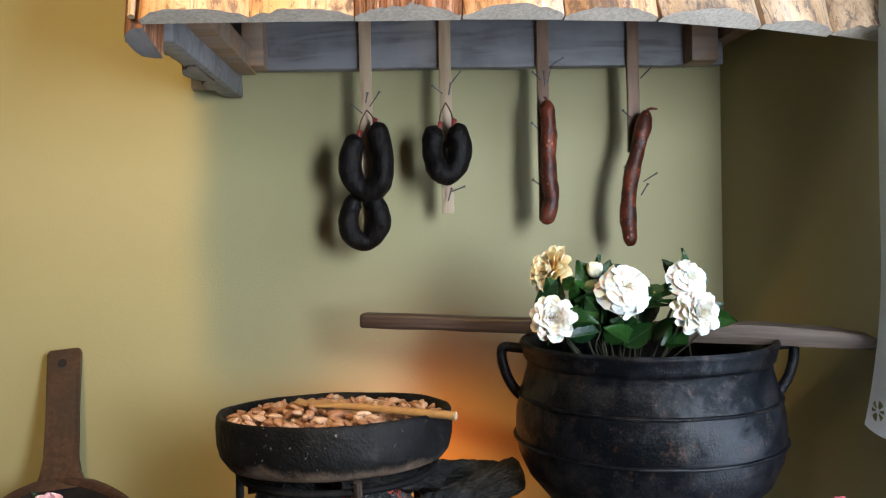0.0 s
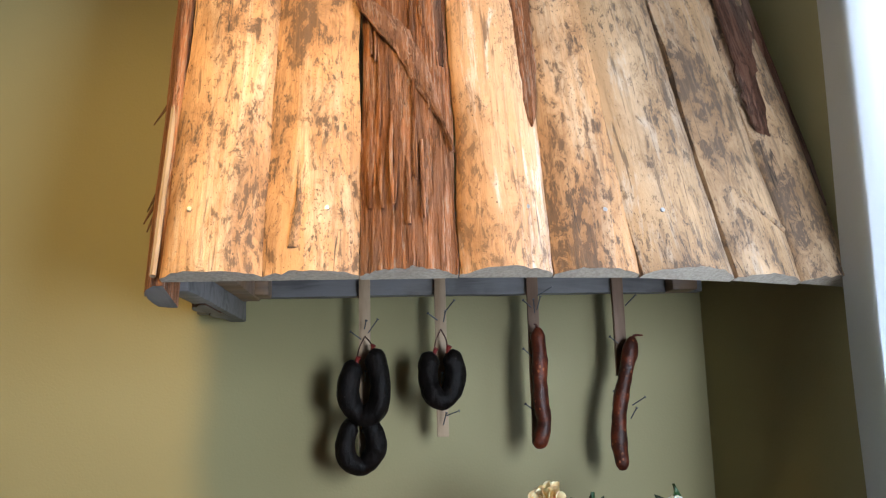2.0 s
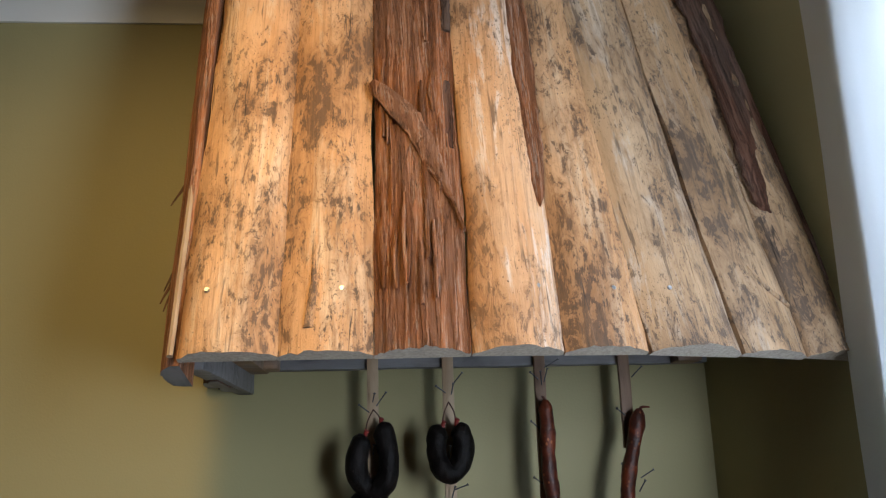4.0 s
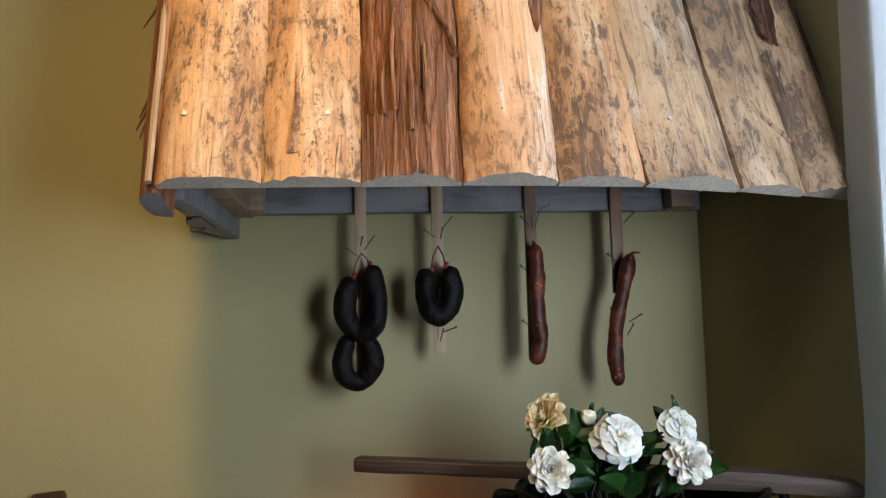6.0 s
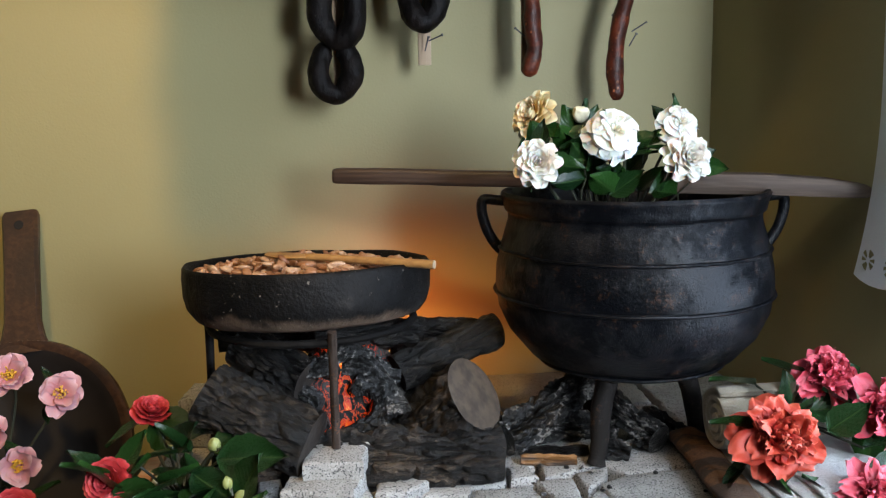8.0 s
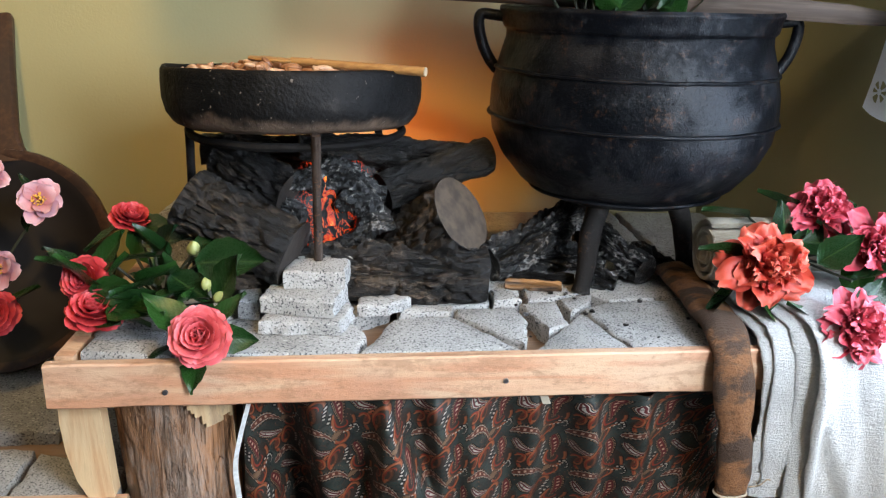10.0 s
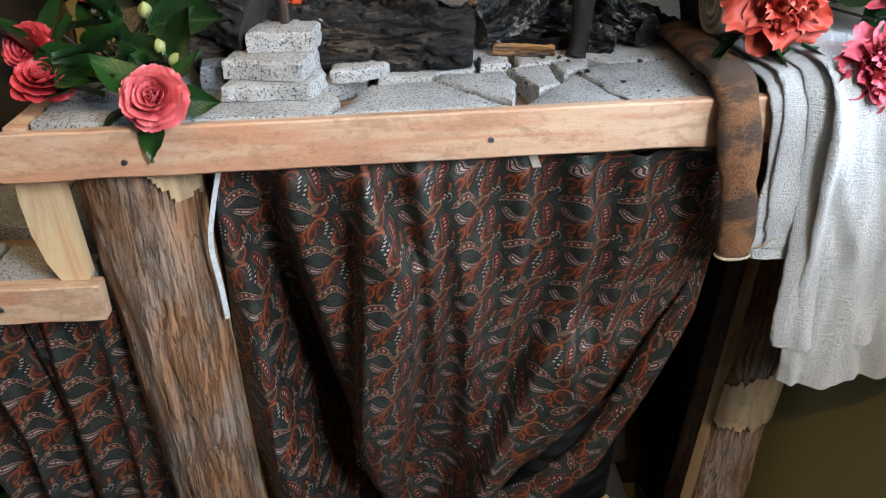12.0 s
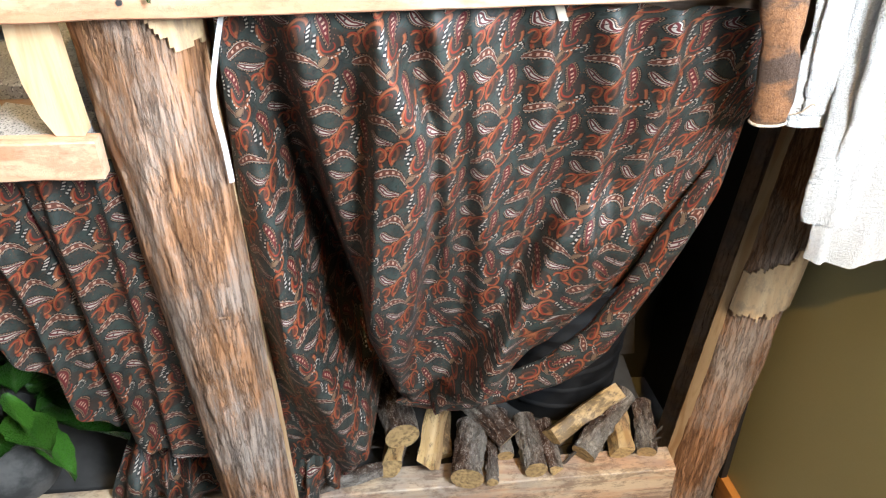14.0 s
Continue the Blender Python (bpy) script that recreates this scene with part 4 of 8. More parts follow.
# ---- logs and glow ----


def charred(name, dark, mid, light, gloss=0.55):
    """Scorched bark along x: sooty cracks, dull ridges, bright grey flecks painted as glints."""
    n = Nodes(name, gloss)
    ridge = n.noise(34, 9, n.at((0.4, 1, 1)), 0.74, 0.9)
    fine = n.noise(170, 5, n.at((0.5, 1, 1)), 0.72)
    big = n.noise(9, 3, n.at((0.6, 1, 1)))
    c = n.mix(n.step(ridge, 0.44, 0.62), dark, mid)
    c = n.mix(n.m("MULTIPLY", n.step(n.m("MULTIPLY_ADD", fine, 0.55, n.m("MULTIPLY", ridge, 0.7)), 0.645, 0.72), 0.75), c, light)
    c = n.mix(n.m("MULTIPLY", n.step(fine, 0.62, 0.69), 0.5), c, tuple(1.6 * k for k in light))
    c = n.mix(n.m("MULTIPLY", n.step(big, 0.48, 0.64), 0.6), c, dark)
    h = n.m("MULTIPLY_ADD", fine, 0.55, ridge)
    return n.done(c, n.m("MULTIPLY_ADD", fine, 0.5, gloss - 0.25), n.bump(h, 1.0, 0.007), Specular_IOR_Level=0.5)


LOGBARK = charred("charred_log_bark", (0.0011, 0.0008, 0.0007), (0.0075, 0.0053, 0.0038), (0.062, 0.048, 0.036), 0.5)
BROWNLOG = charred("brown_log_bark", (0.0026, 0.0018, 0.0013), (0.031, 0.0185, 0.0100), (0.125, 0.092, 0.064))
ASHEND = plain("ashen_log_end", (0.072, 0.052, 0.036), 0.9, vary=0.6, scale=55, bump=0.6, dist=0.003)
CHAREND = plain("burnt_log_end", (0.022, 0.014, 0.009), 0.9, vary=0.5, scale=90, bump=0.7, dist=0.003)


def log(name, label, a, b, r, mat, end, seed, rough=0.0052, cat="log", group="", r2=None, sides=100, chunk=1.0):
    """A log along its own x axis: rough bark, slanting sawn ends."""
    a, b = Vector(a), Vector(b)
    L = (b - a).length
    r2 = r if r2 is None else r2
    nx = max(10, int(L / 0.0024))
    rows = []
    for i in range(nx + 1):
        t = i / nx
        row = []
        for k in range(sides):
            q = 2 * math.pi * k / sides
            rr = r + (r2 - r) * t
            out = Vector((0, math.cos(q), math.sin(q)))
            bend = 0.06 * rr * math.sin(t * 5 + seed)
            p = Vector((t * L, out.y * rr + bend, out.z * rr))
            d = noise.noise(Vector((t * L * 9 + seed, out.y * 1.3, out.z * 1.3))) * rough
            d += (0.3 - abs(noise.noise(Vector((t * L * 24 + seed, out.y * 230 * rr, out.z * 230 * rr))))) * rough * 0.55
            if chunk:
                # bark plates, longer than wide, parted by deep cracks
                way = noise.noise(Vector((t * L * 14, out.y * 2 + seed, out.z * 2))) * 0.9
                q3 = Vector((t * L * 20 + seed, out.y * 58 * rr + seed * 3 + way, out.z * 58 * rr - way))
                near, pts = noise.voronoi(q3)
                d += (min(1.0, (near[1] - near[0]) * 4.5) - 0.85) * rough * 1.15 * chunk + (noise.cell(pts[0] * 5.3) - 0.2) * rough * 0.35 * chunk
                near, pts = noise.voronoi(q3 * 2.7)
                d += (min(1.0, (near[1] - near[0]) * 3.0) - 0.7) * rough * 0.35 * chunk
            d *= min(1.0, 0.04 + 16 * min(t, 1 - t))
            p += out * d
            if i in (0, nx):
                p.x += noise.noise((q, seed, 2)) * rough * 0.3 + (0.10 if i == 0 else -0.10) * out.z * rr * math.sin(seed)
            row.append(p)
        rows.append(row)
    bm = loft(rows)
    for f in bm.faces:
        if len(f.verts) > 4:
            f.material_index = 1
    flip(bm)
    d = (b - a).normalized()
    m = Matrix.Translation(a) @ d.to_track_quat("X", "Z").to_matrix().to_4x4()
    return solid(name, bm, (mat, end), label, cat, m, group, angle=45)


G = "logs on the fire"
log("fire_log", "charred grey log resting slantwise on the fire", (-0.214, 0.978, 1.086), (-0.090, 0.940, 1.032), 0.040, LOGBARK, CHAREND, 1.0, group=G)
log("fire_log", "blackened log with a glowing tip behind the fire", (-0.186, 1.062, 1.124), (-0.098, 1.010, 1.084), 0.031, LOGBARK, CHAREND, 2.0, group=G)
log("fire_log", "thin black log lying across the back of the fire", (-0.225, 1.125, 1.118), (0.158, 1.125, 1.108), 0.021, LOGBARK, CHAREND, 3.0, group=G)
log("fire_log", "short black log under the trivet", (-0.09, 1.03, 1.140), (0.045, 1.05, 1.136), 0.015, LOGBARK, CHAREND, 3.6, group=G)
log("fire_log", "charred branch leaning up to the side", (0.012, 1.04, 1.083), (0.150, 1.095, 1.120), 0.024, LOGBARK, CHAREND, 4.0, 0.0034, group=G)
log("fire_log", "thick brown log with a pale ashen sawn face", (0.006, 1.052, 0.974), (0.107, 0.982, 1.070), 0.043, BROWNLOG, ASHEND, 5.0, 0.0075, group=G, r2=0.0475)
log("fire_log", "long brown log lying in front of the fire", (-0.165, 0.975, 0.998), (0.137, 0.968, 0.998), 0.034, BROWNLOG, CHAREND, 6.0, 0.0085, group=G)
log("fire_log", "charred log at the back of the hearth", (-0.15, 1.13, 1.0), (0.10, 1.14, 1.0), 0.035, LOGBARK, CHAREND, 7.0, group=G)

n = Nodes("glowing_embers", 0.9)
crk = n.noise(60, 6, n.at((1, 1, 0.55)), 0.68, 1.2)
big = n.noise(12, 4)
zz = n.node("ShaderNodeSeparateXYZ", Vector=n.at(shift=False)).outputs
core = n.m("SUBTRACT", 1.0, n.m("MULTIPLY", n.m("ABSOLUTE", n.m("ADD", zz[0], n.m("MULTIPLY_ADD", big, 0.05, 0.030))), 26.0))
line = n.step(n.m("ABSOLUTE", n.m("SUBTRACT", crk, 0.52)), 0.024, 0.0)
heat = n.m("MULTIPLY", n.m("MAXIMUM", n.m("MULTIPLY", line, 0.7), n.step(n.m("ADD", n.m("MULTIPLY", crk, 0.8), n.m("MULTIPLY", core, 0.20)), 0.55, 0.72)), n.step(core, -0.75, 0.7))
col = n.mix(n.step(crk, 0.35, 0.65), (0.008, 0.0075, 0.007), (0.06, 0.055, 0.052))
fire = n.ramp(heat, (0.0, (0, 0, 0)), (0.4, (0.55, 0.02, 0.0)), (0.75, (1.0, 0.12, 0.01)), (1.0, (1.0, 0.42, 0.08)))
EMBER = n.done(col, 0.9, n.bump(crk, 0.9, 0.008), Emission_Color=fire, Emission_Strength=n.m("MULTIPLY", heat, 7.0))
bm = bmesh.new()
bmesh.ops.create_icosphere(bm, subdivisions=5, radius=1)
for v in bm.verts:
    p = v.co.copy()
    f = 1 + 0.16 * noise.noise(p * 2.2) + 0.13 * noise.noise(p * 6) + 0.07 * noise.noise(p * 15)
    v.co = Vector((-0.058 + p.x * 0.085 * f, 1.055 + p.y * 0.045 * f, 1.055 + p.z * 0.062 * f))
bed = thing("ember_bed", "heap of glowing orange embers between charred wood", "embers")
part("glowing_core", bm, EMBER, bed, "cracked glowing orange embers")

n = Nodes("charcoal", 0.45)
f1, f2 = n.noise(40, 6, rough=0.7, dist=0.8), n.noise(150, 4)
c = n.mix(n.step(f1, 0.4, 0.6), (0.0028, 0.0027, 0.0026), (0.0095, 0.009, 0.009))
c = n.mix(n.m("MULTIPLY", n.step(n.m("ADD", f1, n.m("MULTIPLY", f2, 0.5)), 0.80, 0.90), 0.85), c, (0.27, 0.25, 0.23))
COAL = n.done(c, n.m("MULTIPLY_ADD", f2, 0.5, 0.2), n.bump(n.m("ADD", f1, f2), 0.9, 0.006))
rnd = random.Random(19)
for (x, y, z), (dx, dy, dz), L, r in (((-0.020, 1.010, 1.098), (1, -0.1, -0.15), 0.075, 0.013), ((-0.012, 1.004, 1.072), (0.9, -0.1, -0.6), 0.065, 0.016), ((-0.004, 0.998, 1.046), (1, 0, 0.5), 0.060, 0.015), ((-0.088, 1.010, 1.102), (1, 0, -0.3), 0.060, 0.012),
                                       ((-0.104, 1.004, 1.066), (0.5, 0, -1), 0.060, 0.014), ((-0.098, 0.996, 1.030), (1, 0, 0.25), 0.050, 0.013), ((-0.020, 0.990, 1.026), (1, 0, -0.1), 0.070, 0.011), ((-0.055, 1.012, 1.115), (1, 0, 0.1), 0.080, 0.010)):
    d = Vector((dx, dy, dz)).normalized()
    s = Vector((0, 1, 0)).cross(d).normalized()
    seed, rows = rnd.uniform(0, 50), []
    for i in range(34):
        t = i / 33
        c = Vector((x, y, z)) + d * L * (t - 0.5) + s * 0.006 * math.sin(t * 6 + seed)
        w = r * (0.35 + 0.65 * math.sin(math.pi * (0.08 + 0.84 * t)) ** 0.6)
        row = []
        for k in range(30):
            q = 2 * math.pi * k / 30 + 1.6 * t
            ridge = 0.45 - abs(noise.noise((math.cos(q) * 2.6 + seed, math.sin(q) * 2.6, t * 1.6))) * 1.9
            f = w * (1 + 0.55 * ridge + 0.25 * noise.noise((math.cos(q) * 6, math.sin(q) * 6 + seed, t * 7)))
            row.append(c + (s * math.cos(q - 1.6 * t) + Vector((0, -1, 0)) * math.sin(q - 1.6 * t) * 0.75) * f)
        rows.append(row)
    part("char_piece", flip(loft(rows)), COAL, bed, "black torn charcoal with ridges of grey ash", angle=60)
G = "charcoal under the pot"
log("charcoal", "large black charred log end with white ash", (0.150, 1.03, 0.990), (0.275, 1.10, 1.040), 0.024, COAL, COAL, 8.0, 0.011, "charcoal", G)
log("charcoal", "black charcoal lump flecked with white ash", (0.305, 1.095, 1.012), (0.352, 1.015, 0.984), 0.020, COAL, COAL, 9.0, 0.009, "charcoal", G)
log("charcoal", "flat black charcoal piece on the slabs", (0.20, 1.07, 0.985), (0.31, 1.075, 0.985), 0.020, COAL, COAL, 10.0, 0.009, "charcoal", G)
log("charcoal", "flat black charcoal piece on the slabs", (0.36, 1.10, 0.985), (0.40, 1.03, 0.978), 0.014, COAL, COAL, 11.0, 0.010, "charcoal", G)
log("charcoal", "flat black charcoal piece on the slabs", (0.265, 1.02, 0.980), (0.31, 1.00, 0.976), 0.012, COAL, COAL, 12.0, 0.008, "charcoal", G)
BURNT = sawn("half_burnt_stick", (0.34, 0.16, 0.05), (0.03, 0.02, 0.015))
log("burnt_stick", "half burnt orange-brown kindling stick", (0.166, 0.999, 0.974), (0.237, 0.992, 0.972), 0.0062, BURNT, BURNT, 13.0, 0.003, "kindling")
log("burnt_stick", "blackened kindling stick under the pot", (0.17, 1.03, 0.973), (0.26, 1.02, 0.973), 0.006, SOOT, SOOT, 14.0, 0.003, "kindling")

# ---- hearth table ----
table = thing("hearth_table", "rustic hearth table of fresh pine rails on rough log posts", "table")


def rail_bm(a, b, h, d, seed):
    """A sawn rail from a to b (upper front edge), of height h and depth d."""
    a, b = Vector(a), Vector(b)
    u = (b - a).normalized()
    back = Vector((0, 0, 1)).cross(u).normalized()
    rows = []
    L = (b - a).length
    N = 40
    for i in range(N + 1):
        p = a + u * L * i / N
        w = Vector((0, 0, 1)) * noise.noise((i * 0.35, seed, 0)) * 0.0012
        e = 0.0018
        row = [p + back * e + w, p - Vector((0, 0, e)) + w, p - Vector((0, 0, h - e)) - w * 1.5, p + back * e - Vector((0, 0, h)) - w * 1.5,
               p + back * (d - e) - Vector((0, 0, h)), p + back * d - Vector((0, 0, h - e)), p + back * d - Vector((0, 0, e)), p + back * (d - e)]
        rows.append(row)
    return flip(loft(rows))


rail = part("front_rail", rail_bm((-0.328, 0.800, 0.9605), (0.60, 0.800, 0.9740), 0.0485, 0.014, 1), RAIL, table, "fresh orange-pink pine front rail")
part("side_rail", box((0.020, 0.556, 0.046), (-0.316, 1.104, 0.936), 0.002, cuts=10, rough=0.0008), RAIL, table)
part("table_board", box((0.91, 0.556, 0.016), (0.148, 1.108, 0.934), 0.002), BROWNBOARD, table, "brown boards under the slabs")
for x, z, big in ((-0.210, 0.9300, 0), (0.139, 0.9385, 1)):
    bm = bmesh.new()
    bmesh.ops.create_cone(bm, cap_ends=True, segments=12, radius1=0.0032, radius2=0.0026, depth=0.0024)
    part("screw", bm, STEEL if big else NAIL, rail, "", pose(x, 0.7992, z, 90))
# curved brace under the left corner
prof = [(-0.329, 0.911), (-0.288, 0.911), (-0.286, 0.88), (-0.283, 0.82), (-0.281, 0.789), (-0.309, 0.789), (-0.319, 0.81), (-0.327, 0.845), (-0.330, 0.88)]
rows = [[Vector((x, y, z)) for x, z in prof] for y in (0.829, 0.850)]
part("brace", flip(loft(rows)), BRACE, table, "pale curved brace", angle=25)


def post(name, label, top, bottom, w_top, w_bot, depth, mat, cut, seed, parent=None, bare=None, thick=None, splay=0.0):
    """A split log post: bark to the front (-y), sawn flanks, flat back. bare(u, z): true where the bark has come off."""
    top, bottom = Vector(top), Vector(bottom)

    def surface(u, t, lift=0.0):
        c = bottom.lerp(top, t)
        w = (w_bot + (w_top - w_bot) * t) * (1 + 0.012 * noise.noise((seed, t * 6, 0)))
        d = depth * (1 - abs(u) ** 2.6) * 0.75 + lift
        d += 0.004 * noise.noise((u * 3 + seed, t * 9, seed))
        if not lift:
            # long plates of bark that end in torn steps
            q = Vector((u * 5.5 + 0.7 * noise.noise((t * 9, u * 2, seed)), t * 16, seed))
            near, pts = noise.voronoi(q)
            d += 0.0018 * noise.cell(pts[0] * 6.1) + 0.0020 * (min(1.0, (near[1] - near[0]) * 4) - 0.8) + 0.0022 * (0.3 - abs(noise.noise((u * 17 + seed, t * 13, seed)))) + 0.0012 * noise.noise((u * 30, t * 60, seed))
        return c + Vector((u * w / 2, -d, 0))

    rows = []
    N, M = 190, 44
    for i in range(N + 1):
        t = i / N
        row = [surface(k / M * 2 - 1, t) for k in range(M + 1)]
        back = depth * 0.4 if thick is None else thick
        row += [Vector((row[-1].x, bottom.y + back, row[-1].z)), Vector((row[0].x - splay, bottom.y + back, row[0].z))]
        rows.append(row)
    bm = flip(loft(rows))
    bm.normal_update()
    for f in bm.faces:
        if max(v.co.y for v in f.verts) > bottom.y + 0.012 or len(f.verts) > 4:
            f.material_index = 1
    ob = part(name, bm, (mat, cut), parent or table, label, angle=50)
    if bare:
        bm = bmesh.new()
        grid = {}
        for i in range(N):
            for k in range(M):
                u, t = (k + 0.5) / M * 2 - 1, (i + 0.5) / N
                if bare(u + 0.10 * noise.noise((u * 4, t * 40, seed)), bottom.lerp(top, t).z + 0.012 * noise.noise((u * 5, t * 25, seed + 2)) + 0.006 * noise.noise((u * 14, t * 70, seed))):
                    vs = []
                    for a, b in ((k, i), (k + 1, i), (k + 1, i + 1), (k, i + 1)):
                        if (a, b) not in grid:
                            grid[a, b] = bm.verts.new(surface(a / M * 2 - 1, b / N, 0.0045))
                        vs.append(grid[a, b])
                    bm.faces.new(vs)
        bmesh.ops.recalc_face_normals(bm, faces=bm.faces[:])
        bmesh.ops.solidify(bm, geom=bm.faces[:], thickness=0.003)
        part("bare_patch", bm, BARE, ob, "pale bare wood where the bark came off", angle=60)
    return ob


BARE = sawn("bare_debarked_wood", (0.52, 0.36, 0.20), (0.42, 0.26, 0.13), axis=2, soil=0.5, soiled=(0.22, 0.16, 0.11))
PCUT = sawn("post_sawn_flank", (0.62, 0.43, 0.24), (0.48, 0.28, 0.13), axis=2)
post("post", "rough split log post with grey-brown bark", (-0.2215, 0.862, 0.9105), (-0.1720, 0.862, FLOOR), 0.129, 0.090, 0.055, POSTBARK, PCUT, 1.7, bare=lambda u, z: u > 0.38 + 6.0 * (0.905 - z) and z > 0.872)
post("post", "rough split log post with reddish bark and a pale sawn edge", (0.5925, 0.985, 0.925), (0.5025, 0.985, FLOOR), 0.077, 0.089, 0.045, POSTBARK, PCUT, 5.2, bare=lambda u, z: 0.425 + 0.012 * u < z < 0.525 + 0.045 * u and u < 0.78, thick=0.022, splay=0.005)
post("post", "plain dark board post at the back", (0.596, 1.10, 0.925), (0.4995, 1.10, FLOOR), 0.042, 0.042, 0.02, BROWNBOARD, BROWNBOARD, 8.2)
part("post", box((0.05, 0.05, 0.925 - FLOOR), (-0.25, 1.355, (0.925 + FLOOR) / 2), 0.004), BROWNBOARD, table)
part("splinter", box((0.014, 0.004, 0.0028), (-0.176, 0.8195, 0.560), 0.001, rough=0.002), POSTBARK, table)
part("cross_rail", box((0.72, 0.022, 0.05), (0.20, 0.90, 0.880), 0.003), BROWNBOARD, table, "dark cross rail behind the curtain")

ledge = thing("lower_ledge", "low plank shelf of pale dusty pine near the floor", "shelf")
part("front_plank", rail_bm((-0.80, 0.905, 0.104), (0.470, 0.958, 0.096), 0.085, 0.05, 4), DUSTY, ledge, "dusty pale plank edge")
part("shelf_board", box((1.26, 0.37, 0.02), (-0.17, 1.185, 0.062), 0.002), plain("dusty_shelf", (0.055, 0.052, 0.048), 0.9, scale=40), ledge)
part("foot", box((1.20, 0.03, 0.051 - FLOOR), (-0.17, 1.20, (0.051 + FLOOR) / 2), 0.002), BROWNBOARD, ledge)

# lower bench to the left
bench = thing("side_bench", "lower pine bench beside the hearth carrying granite slabs", "bench")
brail = part("front_rail", rail_bm((-0.86, 0.816, 0.789), (-0.2685, 0.816, 0.788), 0.043, 0.022, 7), RAIL, bench, "fresh pine rail")
part("bench_board", box((0.60, 0.545, 0.016), (-0.595, 1.1125, 0.752), 0.002), BROWNBOARD, bench)
part("leg", box((0.05, 0.05, 0.744 - FLOOR), (-0.84, 0.87, (0.744 + FLOOR) / 2), 0.004), BROWNBOARD, bench)
part("leg", box((0.05, 0.05, 0.744 - FLOOR), (-0.84, 1.355, (0.744 + FLOOR) / 2), 0.004), BROWNBOARD, bench)
part("leg", box((0.045, 0.045, 0.744 - FLOOR), (-0.31, 1.355, (0.744 + FLOOR) / 2), 0.004), BROWNBOARD, bench)
bm = bmesh.new()
bmesh.ops.create_cone(bm, cap_ends=True, segments=12, radius1=0.0035, radius2=0.003, depth=0.0024)
part("screw", bm, STEEL, brail, "", pose(-0.372, 0.815, 0.765, 90))


# ---- granite slabs ----
def slab_stone(outline, top, thick, seed, label="broken flat slab of speckled grey granite", mat=GRANITE, tilt=(0, 0), name="granite_slab", group="granite slabs"):
    """A broken flat stone from its outline in plan."""
    c = sum((Vector((x, y, 0)) for x, y in outline), Vector()) / len(outline)
    ring = []
    n = len(outline)
    for i in range(n):
        p, q = Vector((*outline[i], 0)), Vector((*outline[(i + 1) % n], 0))
        steps = max(2, int((q - p).length / 0.007))
        for s in range(steps):
            w = p.lerp(q, s / steps)
            if s:
                w += wob(w, 60, 0.0035, seed) + wob(w, 170, 0.0015, seed)
            w.z = 0
            ring.append(w - c)
    rows = []
    for inset, z in ((0.0, -thick), (-0.0, -thick * 0.5), (0.0, -0.003), (0.0018, -0.0006), (0.004, 0.0)):
        row = []
        for p in ring:
            q = p - p.normalized() * inset
            q.z = z + (noise.noise(p * 30 + Vector((seed, 0, 0))) * 0.0009 if z > -0.002 else 0)
            if z < -0.0015:
                q += wob(q, 90, 0.0022, seed + z * 99) * Vector((1, 1, 0)).length
                q.z = z
            row.append(q)
        rows.append(row)
    bm = loft(rows)
    flip(bm)
    return solid(name, bm, mat, label, "granite slab", pose(c.x, c.y, top, tilt[0], tilt[1], 0), group, angle=35)


T = 0.0225
for k, (pts, top) in enumerate((
    (((-0.300, 0.830), (-0.205, 0.8155), (-0.215, 0.880), (-0.300, 0.895)), 0.9635),
    (((-0.200, 0.8155), (-0.018, 0.8155), (-0.008, 0.868), (-0.030, 0.905), (-0.150, 0.915), (-0.208, 0.885)), 0.965),
    (((-0.012, 0.8155), (0.024, 0.905), (0.090, 0.912), (0.158, 0.8155)), 0.966),
    (((0.099, 0.938), (0.170, 0.943), (0.178, 0.905), (0.164, 0.833), (0.096, 0.918)), 0.965),
    (((0.146, 0.990), (0.174, 0.988), (0.180, 0.958), (0.146, 0.952)), 0.970),
    (((0.178, 0.952), (0.222, 0.957), (0.224, 0.888), (0.198, 0.870)), 0.966),
    (((0.171, 0.8155), (0.246, 0.922), (0.252, 0.912), (0.276, 0.8155)), 0.965),
    (((0.279, 0.8155), (0.256, 0.915), (0.250, 0.930), (0.285, 0.955), (0.42, 0.965), (0.43, 0.8155)), 0.966),
    (((0.434, 0.8155), (0.425, 0.960), (0.57, 0.97), (0.58, 0.8155)), 0.964),
    (((0.236, 0.925), (0.262, 0.950), (0.275, 0.985), (0.228, 0.968)), 0.9655),
    (((0.190, 0.963), (0.222, 0.972), (0.272, 0.992), (0.292, 0.962), (0.42, 0.972), (0.41, 1.20), (0.19, 1.20)), 0.9655),
    (((0.425, 0.98), (0.58, 0.98), (0.57, 1.385), (0.42, 1.385)), 0.966),
    (((-0.300, 0.900), (-0.21, 0.892), (-0.15, 0.925), (-0.03, 0.912), (0.02, 0.95), (0.02, 1.20), (-0.300, 1.20)), 0.9655),
    (((0.03, 0.93), (0.092, 0.925), (0.096, 0.945), (0.14, 0.95), (0.14, 0.995), (0.184, 0.995), (0.184, 1.20), (0.03, 1.20)), 0.9655),
    (((-0.300, 1.21), (0.03, 1.21), (0.04, 1.385), (-0.300, 1.385)), 0.9655),
    (((0.04, 1.21), (0.41, 1.21), (0.41, 1.385), (0.05, 1.385)), 0.9655))):
    slab_stone(pts, top, top - 0.9425, 3.3 * k)
